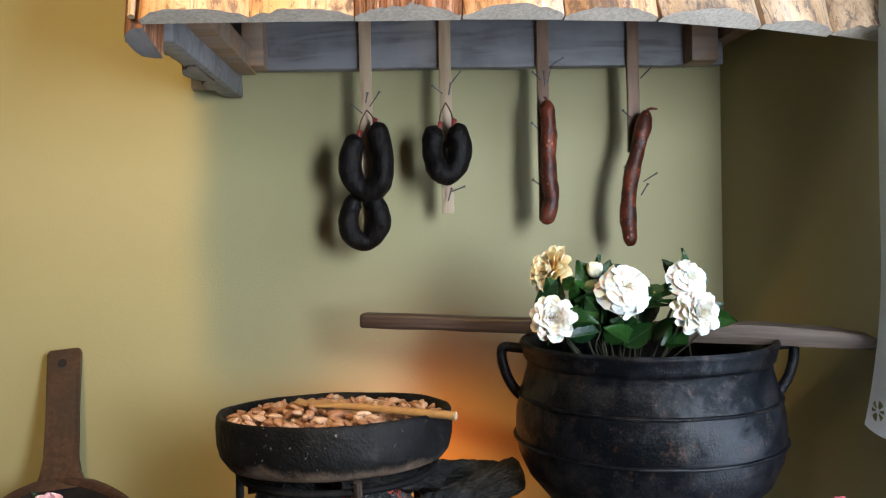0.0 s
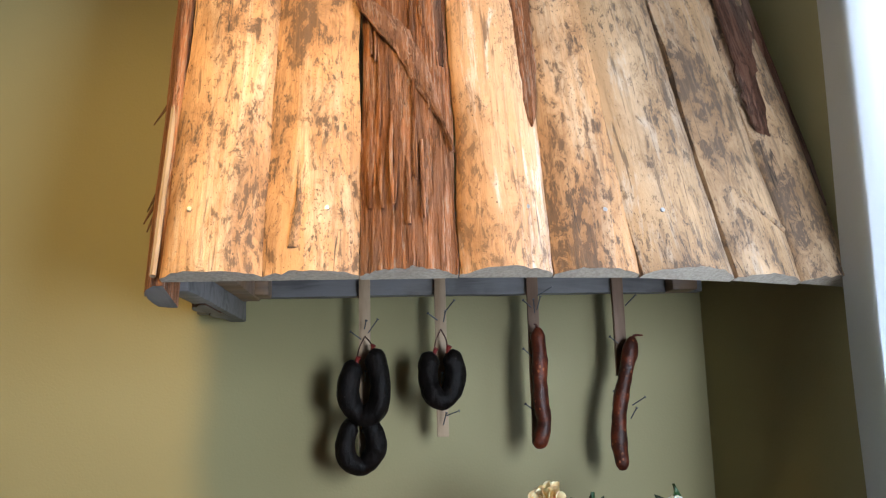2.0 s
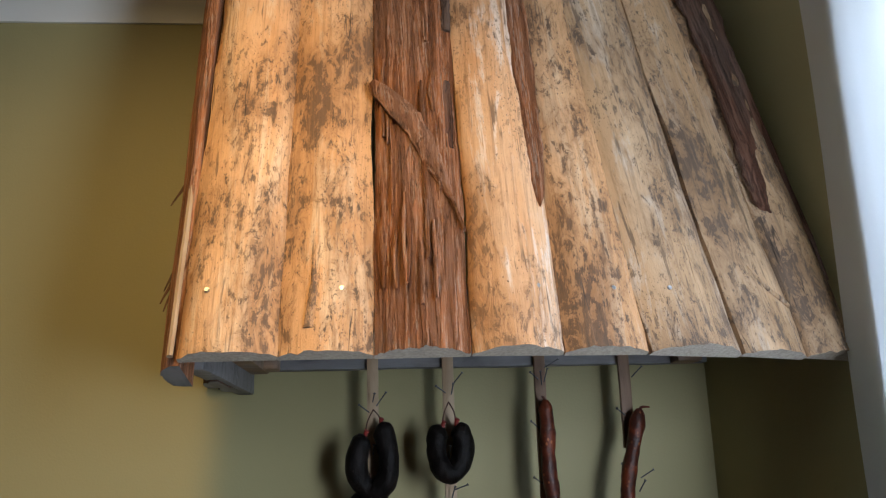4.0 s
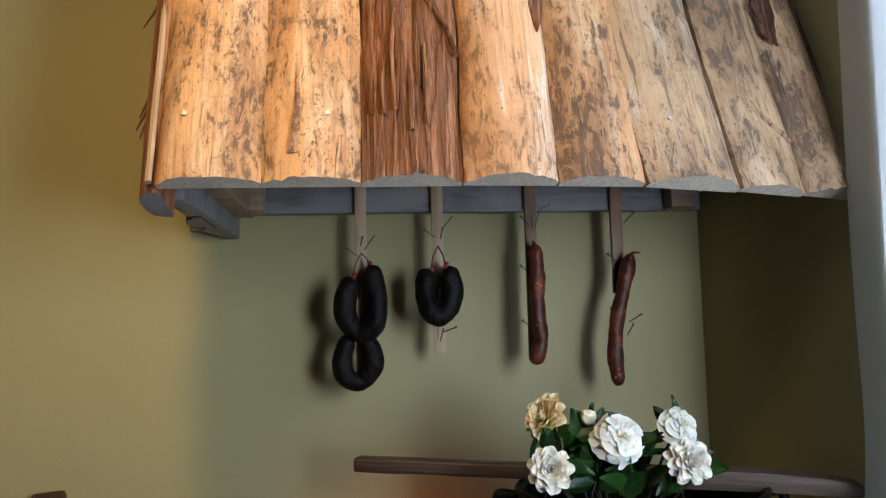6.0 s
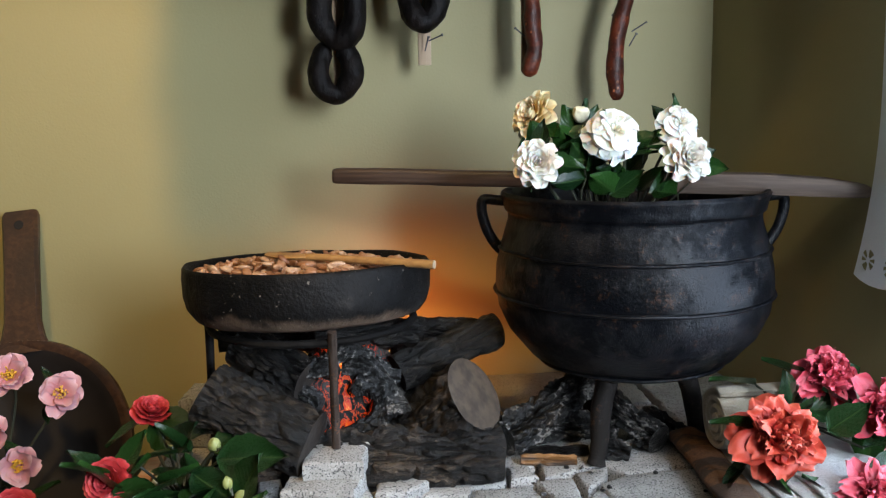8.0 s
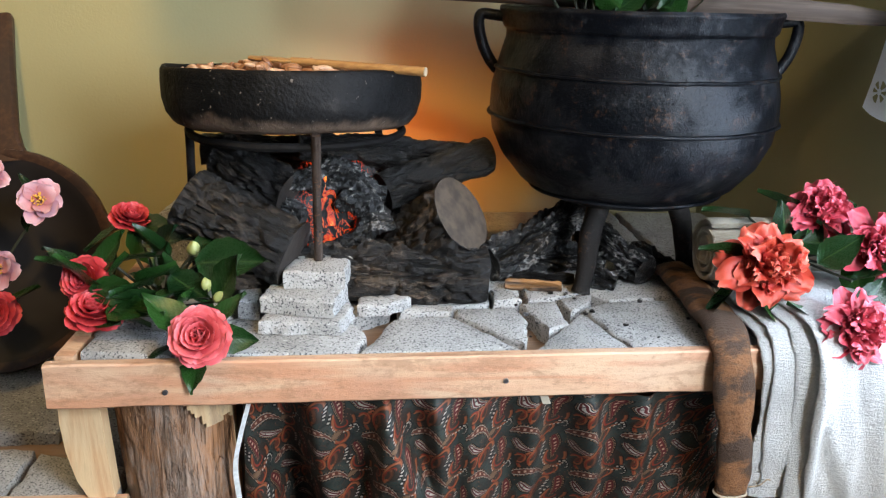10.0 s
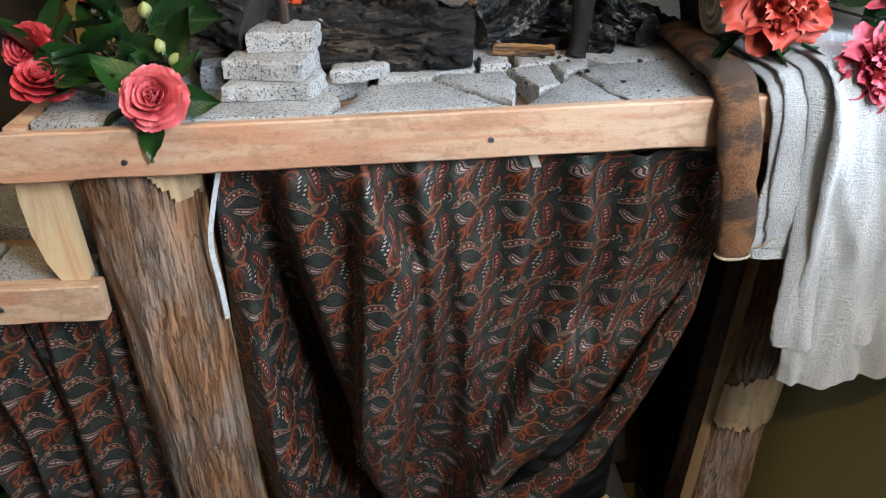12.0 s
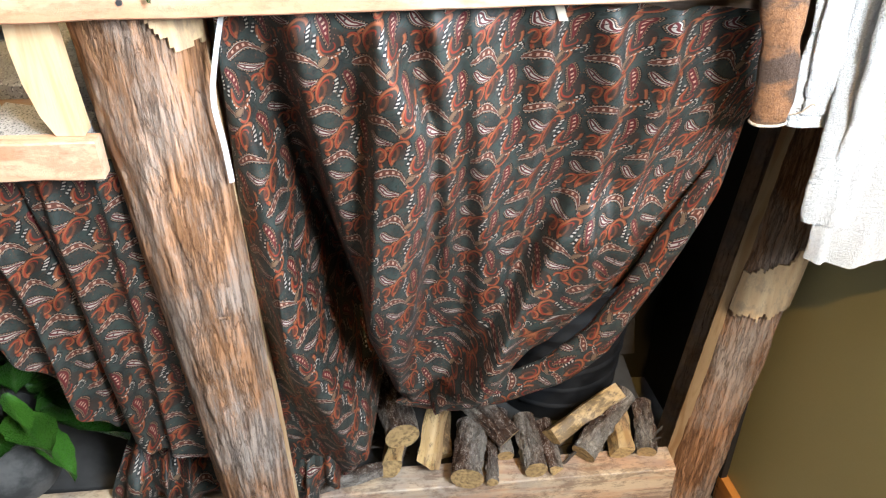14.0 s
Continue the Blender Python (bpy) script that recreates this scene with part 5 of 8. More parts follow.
# the tier under the bricks, and the three stacked blocks that carry the trivet's leg
slab_stone(((-0.124, 0.862), (-0.036, 0.858), (-0.022, 0.905), (-0.030, 0.945), (-0.11, 0.945)), 0.9815, 0.0155, 61, "flat granite piece under the stacked blocks")
slab_stone(((-0.124, 0.885), (-0.042, 0.866), (-0.029, 0.925), (-0.036, 0.955), (-0.112, 0.955)), 1.0020, 0.0195, 62, "rough granite block in a small stack", name="granite_block", group="stacked blocks")
slab_stone(((-0.100, 0.905), (-0.030, 0.902), (-0.024, 0.985), (-0.096, 0.990)), 1.0235, 0.0205, 63, "small granite block carrying the trivet leg", name="granite_block", group="stacked blocks")
slab_stone(((-0.018, 0.915), (0.018, 0.912), (0.044, 0.940), (0.040, 0.958), (-0.015, 0.950)), 0.980, 0.014, 67, "flat granite piece beside the stacked blocks")
slab_stone(((-0.150, 0.905), (-0.128, 0.90), (-0.130, 0.945), (-0.155, 0.94)), 0.990, 0.0235, 64, "small dark stone chip", GRANITE_DARK)
slab_stone(((-0.285, 1.12), (-0.20, 1.10), (-0.195, 1.17), (-0.28, 1.19)), 1.035, 0.068, 65, "grey stone block behind the logs", GRANITE_DARK, name="granite_block", group="")
rnd = random.Random(5)
for k in range(26):
    x, y = rnd.uniform(0.17, 0.42), rnd.uniform(0.84, 0.99)
    s = rnd.uniform(0.0012, 0.0045)
    bm = bmesh.new()
    bmesh.ops.create_icosphere(bm, subdivisions=1, radius=s)
    for v in bm.verts:
        v.co += wob(v.co, 300, s * 0.5, k)
        v.co.z *= 0.6
    solid("cinder", bm, COAL, "tiny black cinder on the granite", "cinder", pose(x, y, 0.9672 + s * 0.3), "cinders on the slabs")
for k, (pts, top) in enumerate(((((-0.40, 0.845), (-0.285, 0.842), (-0.29, 0.90), (-0.40, 0.935)), 0.782), (((-0.56, 0.842), (-0.41, 0.842), (-0.41, 0.945), (-0.55, 0.96)), 0.780),
                                (((-0.36, 0.94), (-0.28, 0.92), (-0.28, 1.05), (-0.37, 1.08)), 0.800), (((-0.86, 0.842), (-0.57, 0.842), (-0.56, 0.97), (-0.86, 0.97)), 0.78), (((-0.88, 0.99), (-0.40, 0.99), (-0.38, 1.385), (-0.88, 1.385)), 0.780))):
    slab_stone(pts, top, top - 0.7605, 80 + 2.7 * k, mat=GRANITE if k < 2 else GRANITE_DARK, group="slabs on the bench")

# ---- cloth ----
def paisley(name):
    """Printed cotton: green-grey ground, rust and maroon paisley drops with white outlines, curls and dots. UV in metres."""
    n = Nodes(name, 0.75)
    base_uv = n.at(kind="UV")
    wnode = n.node("ShaderNodeTexNoise", Scale=40.0, Detail=2.0)
    n.put(wnode.inputs["Vector"], base_uv)
    xyz = n.node("ShaderNodeSeparateXYZ", Vector=base_uv).outputs
    warp = n.m("MULTIPLY", n.m("SUBTRACT", wnode.outputs["Fac"], 0.5), 0.006)
    U, V = n.m("ADD", xyz[0], warp), n.m("SUBTRACT", xyz[1], warp)
    P, ROW = 0.094, 0.62

    def loc(cx, cy):
        """Coordinates about a motif that recurs in a half-drop repeat, in units of the repeat's width."""
        row = n.m("SUBTRACT", n.m("DIVIDE", V, P * ROW), cy / ROW - 0.5)
        odd = n.m("MULTIPLY", n.m("FLOORED_MODULO", n.m("FLOOR", row), 2.0), 0.5)
        col = n.m("ADD", n.m("SUBTRACT", n.m("DIVIDE", U, P), cx - 0.5), odd)
        return n.m("SUBTRACT", n.m("FRACT", col), 0.5), n.m("MULTIPLY", n.m("SUBTRACT", n.m("FRACT", row), 0.5), ROW)

    def drop(cx, cy, turn, length, width, curl):
        """A paisley drop whose tail points along turn and bends by curl: positive inside; also its own two coordinates."""
        x, y = loc(cx, cy)
        c, s = math.cos(turn), math.sin(turn)
        a = n.m("DIVIDE", n.m("ADD", n.m("MULTIPLY", x, c), n.m("MULTIPLY", y, s)), length)
        b = n.m("SUBTRACT", n.m("MULTIPLY", y, c), n.m("MULTIPLY", x, s))
        tail = n.m("MAXIMUM", n.m("ADD", a, 0.25), 0.0)
        b = n.m("ADD", b, n.m("MULTIPLY", n.m("MULTIPLY", tail, tail), curl))
        t = n.m("ADD", n.m("MULTIPLY", a, 0.5), 0.5)
        half = n.m("MULTIPLY", n.m("POWER", n.m("MAXIMUM", n.m("SUBTRACT", 1.0, t), 0.0), 0.62), n.m("POWER", n.m("MAXIMUM", t, 0.0), 0.42))
        past = n.m("MULTIPLY", n.m("MAXIMUM", n.m("SUBTRACT", n.m("ABSOLUTE", a), 0.98), 0.0), 1.5)
        return n.m("SUBTRACT", n.m("SUBTRACT", n.m("MULTIPLY", half, width * 1.75), n.m("ABSOLUTE", b)), past), a, b

    def arc(cx, cy, r, w, spiral, mid, span):
        """A scroll of radius r about a motif: positive on the line; its angle; and a mask for the stretch span about the angle mid."""
        x, y = loc(cx, cy)
        d = n.m("SQRT", n.m("ADD", n.m("MULTIPLY", x, x), n.m("MULTIPLY", y, y)))
        c, s = math.cos(mid), math.sin(mid)
        ang = n.m("ARCTAN2", n.m("SUBTRACT", n.m("MULTIPLY", y, c), n.m("MULTIPLY", x, s)), n.m("ADD", n.m("MULTIPLY", x, c), n.m("MULTIPLY", y, s)))
        d = n.m("SUBTRACT", d, n.m("MULTIPLY", ang, spiral))
        return n.m("SUBTRACT", w, n.m("ABSOLUTE", n.m("SUBTRACT", d, r))), ang, n.step(n.m("ABSOLUTE", ang), span, span - 0.12)

    def beads(ang, count):
        return n.step(n.m("SINE", n.m("MULTIPLY", ang, count)), -0.25, 0.35)

    def both(*masks):
        m = masks[0]
        for k in masks[1:]:
            m = n.m("MULTIPLY", m, k)
        return m

    green, rust, maroon, brown = (0.030, 0.040, 0.034), (0.165, 0.051, 0.021), (0.070, 0.0085, 0.009), (0.075, 0.023, 0.013)
    white, cream, dark = (0.33, 0.29, 0.245), (0.28, 0.165, 0.095), (0.0050, 0.0042, 0.0042)
    c = n.mix(n.step(n.noise(34, 3, base_uv), 0.40, 0.62), green, (0.019, 0.022, 0.019))
    # fine rust and dark tracery that fills the ground
    tr = n.noise(80, 1, base_uv, 0.4, 1.3)
    c = n.mix(n.m("MULTIPLY", n.step(n.m("ABSOLUTE", n.m("SUBTRACT", tr, 0.5)), 0.026, 0.012), 0.30), c, (0.09, 0.028, 0.012))
    c = n.mix(n.m("MULTIPLY", n.step(n.m("ABSOLUTE", n.m("SUBTRACT", tr, 0.40)), 0.018, 0.007), 0.55), c, dark)
    # scrolls: place, radius, half width, spiral, middle angle, span
    for cx, cy, r, w, sp, mid, span in ((-0.20, 0.47, 0.120, 0.024, 0.018, 1.7, 2.8), (-0.13, -0.22, 0.155, 0.022, -0.018, -1.4, 2.2), (0.42, -0.06, 0.130, 0.022, 0.024, 2.2, 2.3), (0.40, 0.20, 0.085, 0.018, -0.022, -0.6, 2.4), (0.16, -0.20, 0.075, 0.017, 0.02, 0.4, 2.4)):
        d, ang, on = arc(cx, cy, r * 0.5, r * 0.5, 0.0, mid, 9.0)
        c = n.mix(n.m("MULTIPLY", n.step(d, -0.01, 0.01), 0.7), c, (0.030, 0.017, 0.012))
        d, ang, on = arc(cx, cy, r + w * 0.9, w * 0.9, sp, mid, span)
        c = n.mix(both(n.step(d, -0.004, 0.006), beads(ang, 34.0), on), c, dark)
        d, ang, on = arc(cx, cy, r, w, sp, mid, span)
        c = n.mix(both(n.step(d, -0.004, 0.006), on), c, rust)
        d, ang, on = arc(cx, cy, r - w * 0.2, w * 0.34, sp, mid, span)
        c = n.mix(both(n.step(d, -0.003, 0.003), on), c, tuple(1.5 * k for k in rust))
        d, ang, on = arc(cx, cy, r * 0.50, w * 0.62, sp * 2.5, mid, span * 0.9)
        c = n.mix(both(n.step(d, -0.004, 0.006), on), c, (0.17, 0.022, 0.010))
    for cx, cy, r, w, mid, span, count in ((-0.20, 0.47, 0.245, 0.026, 0.30, 0.42, 34.0), (-0.20, 0.47, 0.330, 0.022, -0.10, 0.26, 40.0), (0.05, -0.36, 0.060, 0.013, 0.8, 2.0, 12.0)):
        d, ang, on = arc(cx, cy, r, w, 0.03, mid, span)
        c = n.mix(both(n.step(d, -0.016, -0.010), on), c, dark)
        c = n.mix(both(n.step(d, -0.002, 0.006), beads(ang, count), on), c, white)
    d, ang, on = arc(-0.13, -0.20, 0.190, 0.010, -0.014, -1.5, 1.4)
    c = n.mix(both(n.step(d, -0.003, 0.003), beads(ang, 24.0), on), c, white)
    # the drops: a brown one that arches into a hook, a maroon one, a white one with a dark flower, and a small pale one
    for cx, cy, turn, L, W, curl, fill in ((-0.09, 0.30, 0.45, 0.27, 0.056, 0.22, brown), (-0.26, -0.05, -0.72, 0.20, 0.056, 0.06, maroon), (0.02, 0.0, -0.40, 0.215, 0.038, -0.06, white), (-0.21, -0.42, 0.5, 0.07, 0.035, 0.0, None)):
        d, a, b = drop(cx, cy, turn, L, W, curl)
        c = n.mix(n.step(d, -0.034, -0.024), c, dark)
        c = n.mix(both(n.step(d, -0.021, -0.016), n.step(d, -0.007, -0.011), beads(a, 34.0)), c, cream)
        c = n.mix(n.step(d, -0.005, 0.000), c, white if fill in (brown, white) else tuple(0.5 * k for k in cream))
        if fill is white:
            c = n.mix(both(n.step(d, 0.002, 0.006), n.step(d, 0.024, 0.020)), c, maroon)
            petal4 = n.m("ABSOLUTE", n.m("SUBTRACT", n.m("ABSOLUTE", n.m("MULTIPLY", n.m("ADD", a, 0.36), 0.25)), n.m("ABSOLUTE", b)))
            c = n.mix(both(n.step(petal4, 0.014, 0.007), n.step(d, 0.020, 0.026)), c, dark)
        elif fill is not None:
            c = n.mix(n.step(d, 0.003, 0.007), c, fill)
            c = n.mix(both(n.step(d, 0.020, 0.024), n.step(d, 0.030, 0.026)), c, tuple(1.7 * k for k in fill))
            c = n.mix(both(n.step(n.m("SINE", n.m("MULTIPLY", a, 19.0)), 0.0, 0.5), n.step(n.m("ABSOLUTE", b), 0.022, 0.014), n.step(d, 0.026, 0.032)), c, (0.36, 0.22, 0.16))
    # stray specks between the drops
    sp = n.voronoi(260, base_uv)
    c = n.mix(n.m("MULTIPLY", n.m("MULTIPLY", n.step(sp, 0.24, 0.16), n.step(n.noise(45, 2, base_uv), 0.52, 0.6)), 0.6), c, (0.26, 0.12, 0.06))
    weave = n.node("ShaderNodeTexWave", Scale=900.0)
    n.put(weave.inputs["Vector"], base_uv)
    return n.done(c, 0.54, n.bump(weave.outputs["Fac"], 0.12, 0.0004), Specular_IOR_Level=0.3)


PAISLEY = paisley("paisley_cotton")


def lerp_list(pts, u):
    """Linear-smooth value on a list of (u, vector) stops."""
    for (a, p), (b, q) in zip(pts, pts[1:]):
        if u <= b:
            t = (u - a) / (b - a)
            t = t * t * (3 - 2 * t) * 0.5 + t * 0.5
            return Vector(p).lerp(Vector(q), t)
    return Vector(pts[-1][1])


def drape(top, bottom, folds, nu, nv, wide, sag=0.0, seed=0.0, amp=0.02, bulge=0.0, drift=0.0, field=None):
    """A hanging cloth between an upper line and a hem; folds: (u, width, depth, shift) ridges that deepen downwards."""
    bm = bmesh.new()
    lay = bm.loops.layers.uv.verify()
    grid, lens = [], []
    for i in range(nu + 1):
        u = i / nu
        T, B = lerp_list(top, u), lerp_list(bottom, u)
        col, L = [], 0.0
        for j in range(nv + 1):
            v = j / nv
            p = T.lerp(B, v)
            p.y -= bulge * math.sin(math.pi * v)
            p.z -= sag * math.sin(math.pi * v) * math.sin(math.pi * u)
            f = 0.0
            for fu, fw, fd, sh in folds:
                c = fu + sh * v
                g = (u - c) / (fw * (0.55 + 0.65 * v))
                f += fd * math.exp(-g * g) * (0.35 + 0.85 * v ** 0.7)
            if field:
                f += field(p.x, p.z) * min(1.0, u / 0.10)
            f += amp * 0.4 * noise.noise((u * 9 + seed, v * 2.2, seed)) * (0.4 + v)
            f += amp * 0.13 * noise.noise((u * 30 + seed, v * 7, seed))
            p.y -= f
            p.x += 0.25 * f * math.sin(u * 31) if field is None else 0.0
            col.append(p)
        grid.append([bm.verts.new(p) for p in col])
        acc = [0.0]
        for a, b in zip(col, col[1:]):
            acc.append(acc[-1] + math.hypot(b.z - a.z, 0.5 * (b.x - a.x)))
        lens.append(acc)
    # the weave runs along the cloth itself, into and out of its folds
    across = []
    for j in range(nv + 1):
        run = [0.0]
        for i in range(nu):
            run.append(run[-1] + (grid[i + 1][j].co - grid[i][j].co).length)
        across.append(run)
    base = sum(r[-1] for r in across) / len(across)
    across = [[0.55 * x + 0.45 * k / nu * base for k, x in enumerate(r)] for r in across]
    for i in range(nu):
        for j in range(nv):
            f = bm.faces.new((grid[i][j], grid[i + 1][j], grid[i + 1][j + 1], grid[i][j + 1]))
            for lp, (k, q) in zip(f.loops, ((i, j), (i + 1, j), (i + 1, j + 1), (i, j + 1))):
                lp[lay].uv = (across[q][k] + drift * lens[k][q], 2.0 - lens[k][q])
    bmesh.ops.recalc_face_normals(bm, faces=bm.faces[:])
    return bm


TOPZ = 0.918
top = [(0, (-0.140, 0.842, TOPZ)), (0.5, (0.13, 0.838, TOPZ)), (1, (0.415, 0.842, TOPZ - 0.02))]
hem = [(0.0, (-0.168, 0.925, 0.125)), (0.10, (-0.125, 0.930, 0.138)), (0.20, (-0.088, 0.930, 0.158)), (0.30, (-0.045, 0.935, 0.215)), (0.38, (-0.005, 0.940, 0.275)), (0.48, (0.030, 0.945, 0.292)),
       (0.60, (0.085, 0.945, 0.322)), (0.70, (0.152, 0.945, 0.356)), (0.80, (0.230, 0.938, 0.408)), (0.90, (0.316, 0.918, 0.520)), (1.0, (0.404, 0.868, 0.735))]
# the gathered hem hangs below the main cloth as a band of its own
band = [(0.0, (0.015, 0.935, 0.300)), (0.14, (0.085, 0.925, 0.310)), (0.28, (0.160, 0.918, 0.330)), (0.42, (0.232, 0.910, 0.372)), (0.55, (0.288, 0.902, 0.434)), (0.72, (0.343, 0.888, 0.555)), (0.87, (0.388, 0.874, 0.690)), (1.0, (0.412, 0.872, 0.800))]
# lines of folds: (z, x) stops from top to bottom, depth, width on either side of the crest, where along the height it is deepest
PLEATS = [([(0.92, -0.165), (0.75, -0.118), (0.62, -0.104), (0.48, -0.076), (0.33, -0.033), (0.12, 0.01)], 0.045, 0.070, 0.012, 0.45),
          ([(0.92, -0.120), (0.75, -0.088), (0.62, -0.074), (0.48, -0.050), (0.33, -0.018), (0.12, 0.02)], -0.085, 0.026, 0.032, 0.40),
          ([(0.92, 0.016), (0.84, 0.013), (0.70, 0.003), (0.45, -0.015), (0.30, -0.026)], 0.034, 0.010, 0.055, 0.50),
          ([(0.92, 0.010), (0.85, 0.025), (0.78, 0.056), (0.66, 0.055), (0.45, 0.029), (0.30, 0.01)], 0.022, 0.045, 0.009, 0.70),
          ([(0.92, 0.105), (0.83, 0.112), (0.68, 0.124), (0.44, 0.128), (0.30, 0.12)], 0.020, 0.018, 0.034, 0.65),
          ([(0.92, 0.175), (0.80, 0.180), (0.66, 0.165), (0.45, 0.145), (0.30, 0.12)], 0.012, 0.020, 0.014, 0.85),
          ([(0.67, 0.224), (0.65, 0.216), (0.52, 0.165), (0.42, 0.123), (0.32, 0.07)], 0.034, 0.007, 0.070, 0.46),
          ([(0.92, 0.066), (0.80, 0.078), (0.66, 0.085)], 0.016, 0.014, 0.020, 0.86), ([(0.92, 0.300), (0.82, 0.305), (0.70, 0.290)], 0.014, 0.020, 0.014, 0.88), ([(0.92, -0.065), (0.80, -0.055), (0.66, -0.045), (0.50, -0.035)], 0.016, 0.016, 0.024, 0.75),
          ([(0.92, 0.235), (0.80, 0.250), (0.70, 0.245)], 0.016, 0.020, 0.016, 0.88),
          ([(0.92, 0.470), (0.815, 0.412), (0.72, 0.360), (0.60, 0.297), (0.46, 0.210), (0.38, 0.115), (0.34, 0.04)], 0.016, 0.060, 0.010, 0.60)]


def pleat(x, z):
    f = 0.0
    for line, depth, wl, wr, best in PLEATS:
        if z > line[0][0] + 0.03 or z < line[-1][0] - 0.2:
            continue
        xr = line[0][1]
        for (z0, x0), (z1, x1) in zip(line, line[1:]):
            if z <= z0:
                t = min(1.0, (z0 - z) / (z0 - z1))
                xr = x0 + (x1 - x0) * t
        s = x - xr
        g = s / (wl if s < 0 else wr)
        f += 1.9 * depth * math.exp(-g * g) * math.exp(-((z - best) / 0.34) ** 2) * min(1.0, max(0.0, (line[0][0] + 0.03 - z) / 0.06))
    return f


cur = thing("hearth_curtain", "dark green paisley cotton curtain gathered up under the table", "curtain")
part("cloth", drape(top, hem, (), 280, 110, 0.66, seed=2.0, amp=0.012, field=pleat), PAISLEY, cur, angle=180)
# the rolled edge of the gathered side
edge = [lerp_list(band, k / 40) for k in range(41)]
bm = bmesh.new()
lay = bm.loops.layers.uv.verify()
fr = frames_along(edge)
rows = []
for i, (p, a, b) in enumerate(fr):
    r = (0.024 + 0.002 * math.sin(i * 0.4) - 0.006 * (i / 40)) * min(1.0, (41 - i) / 10, (i + 1) / 8)
    rows.append([bm.verts.new(p + (a * math.cos(q) * 0.6 + b * math.sin(q)) * r * (1 + 0.12 * math.sin(3 * q + i * 0.3))) for q in [2 * math.pi * k / 14 for k in range(14)]])
for i in range(40):
    for k in range(14):
        j = (k + 1) % 14
        f = bm.faces.new((rows[i][k], rows[i][j], rows[i + 1][j], rows[i + 1][k]))
        for lp, (s, w) in zip(f.loops, ((k, i), (k + 1, i), (k + 1, i + 1), (k, i + 1))):
            lp[lay].uv = (0.3 + 0.0125 * s, 0.0150 * w)
part("hem_roll", flip(bm), PAISLEY, cur, angle=180)
# loose bunch at the foot of the curtain
bot = [(0, (-0.17, 0.915, 0.092)), (0.35, (-0.125, 0.918, 0.128)), (1, (-0.035, 0.945, 0.190))]
tp = [(0, (-0.165, 0.915, 0.20)), (0.5, (-0.10, 0.915, 0.22)), (1, (-0.02, 0.930, 0.275))]
part("bunched_foot", drape(tp, bot, [(0.1, 0.06, 0.02, 0.05), (0.35, 0.05, 0.026, 0.08), (0.6, 0.05, 0.022, 0.05), (0.85, 0.06, 0.02, -0.05)], 60, 24, 0.16, seed=6, amp=0.02, bulge=0.018), PAISLEY, cur, angle=180)
RIBBON = plain("white_ribbon", (0.62, 0.62, 0.60), 0.8, scale=200)


def ribbon(points, w, mat, name, parent, label="", across=(1, 0, 0)):
    rows = []
    ax = Vector(across)
    for p in spline(points, 24):
        rows.append([p - ax * w / 2, p + ax * w / 2, p + ax * w / 2 + Vector((0, 0.0012, 0.0004)), p - ax * w / 2 + Vector((0, 0.0012, 0.0004))])
    return part(name, flip(loft(rows)), mat, parent, label)


ribbon([(-0.128, 0.832, 0.915), (-0.143, 0.828, 0.86), (-0.150, 0.830, 0.82), (-0.148, 0.836, 0.77), (-0.147, 0.840, 0.725)], 0.006, RIBBON, "ribbon", cur, "narrow white edging tape", (0.8, 0.6, 0))
ribbon([(0.04, 0.830, 0.918), (0.075, 0.826, 0.914), (0.105, 0.828, 0.906)], 0.012, RIBBON, "tape", cur, "white cloth tape", (0, 0, 1))
ribbon([(0.183, 0.829, 0.918), (0.186, 0.826, 0.908), (0.190, 0.825, 0.897)], 0.009, plain("paper_tag", (0.50, 0.43, 0.33), 0.8), "tag", cur, "small beige cloth tag")

left = thing("bench_curtain", "dark paisley cotton curtain hanging under the side bench", "curtain")
top = [(0, (-0.86, 0.855, 0.744)), (1, (-0.245, 0.862, 0.744))]
hem = [(0, (-0.86, 0.88, 0.60)), (0.35, (-0.64, 0.89, 0.53)), (0.58, (-0.48, 0.90, 0.475)), (0.70, (-0.42, 0.90, 0.385)), (0.80, (-0.372, 0.90, 0.305)), (0.92, (-0.30, 0.905, 0.262)), (1, (-0.222, 0.91, 0.25))]
folds = [(0.1, 0.03, 0.02, 0.05), (0.25, 0.025, 0.024, 0.08), (0.4, 0.03, 0.02, 0.10), (0.52, 0.022, 0.024, 0.10), (0.63, 0.02, 0.026, 0.11), (0.72, 0.014, -0.016, 0.10), (0.78, 0.022, 0.024, 0.08), (0.88, 0.02, 0.018, 0.05), (0.97, 0.02, 0.016, 0.0)]
part("cloth", drape(top, hem, folds, 150, 60, 0.72, seed=9.0, amp=0.022, drift=0.3), PAISLEY, left, angle=180)
bot = [(0, (-0.44, 0.955, 0.105)), (0.5, (-0.34, 0.945, 0.100)), (1, (-0.235, 0.955, 0.11))]
tp = [(0, (-0.40, 1.0, 0.20)), (0.5, (-0.33, 0.985, 0.22)), (1, (-0.25, 0.98, 0.20))]
part("bunched_foot", drape(tp, bot, [(0.15, 0.06, 0.03, 0.1), (0.4, 0.05, 0.03, 0.12), (0.7, 0.06, 0.03, -0.05)], 60, 24, 0.24, seed=16, amp=0.03, bulge=0.03), PAISLEY, left, angle=180)


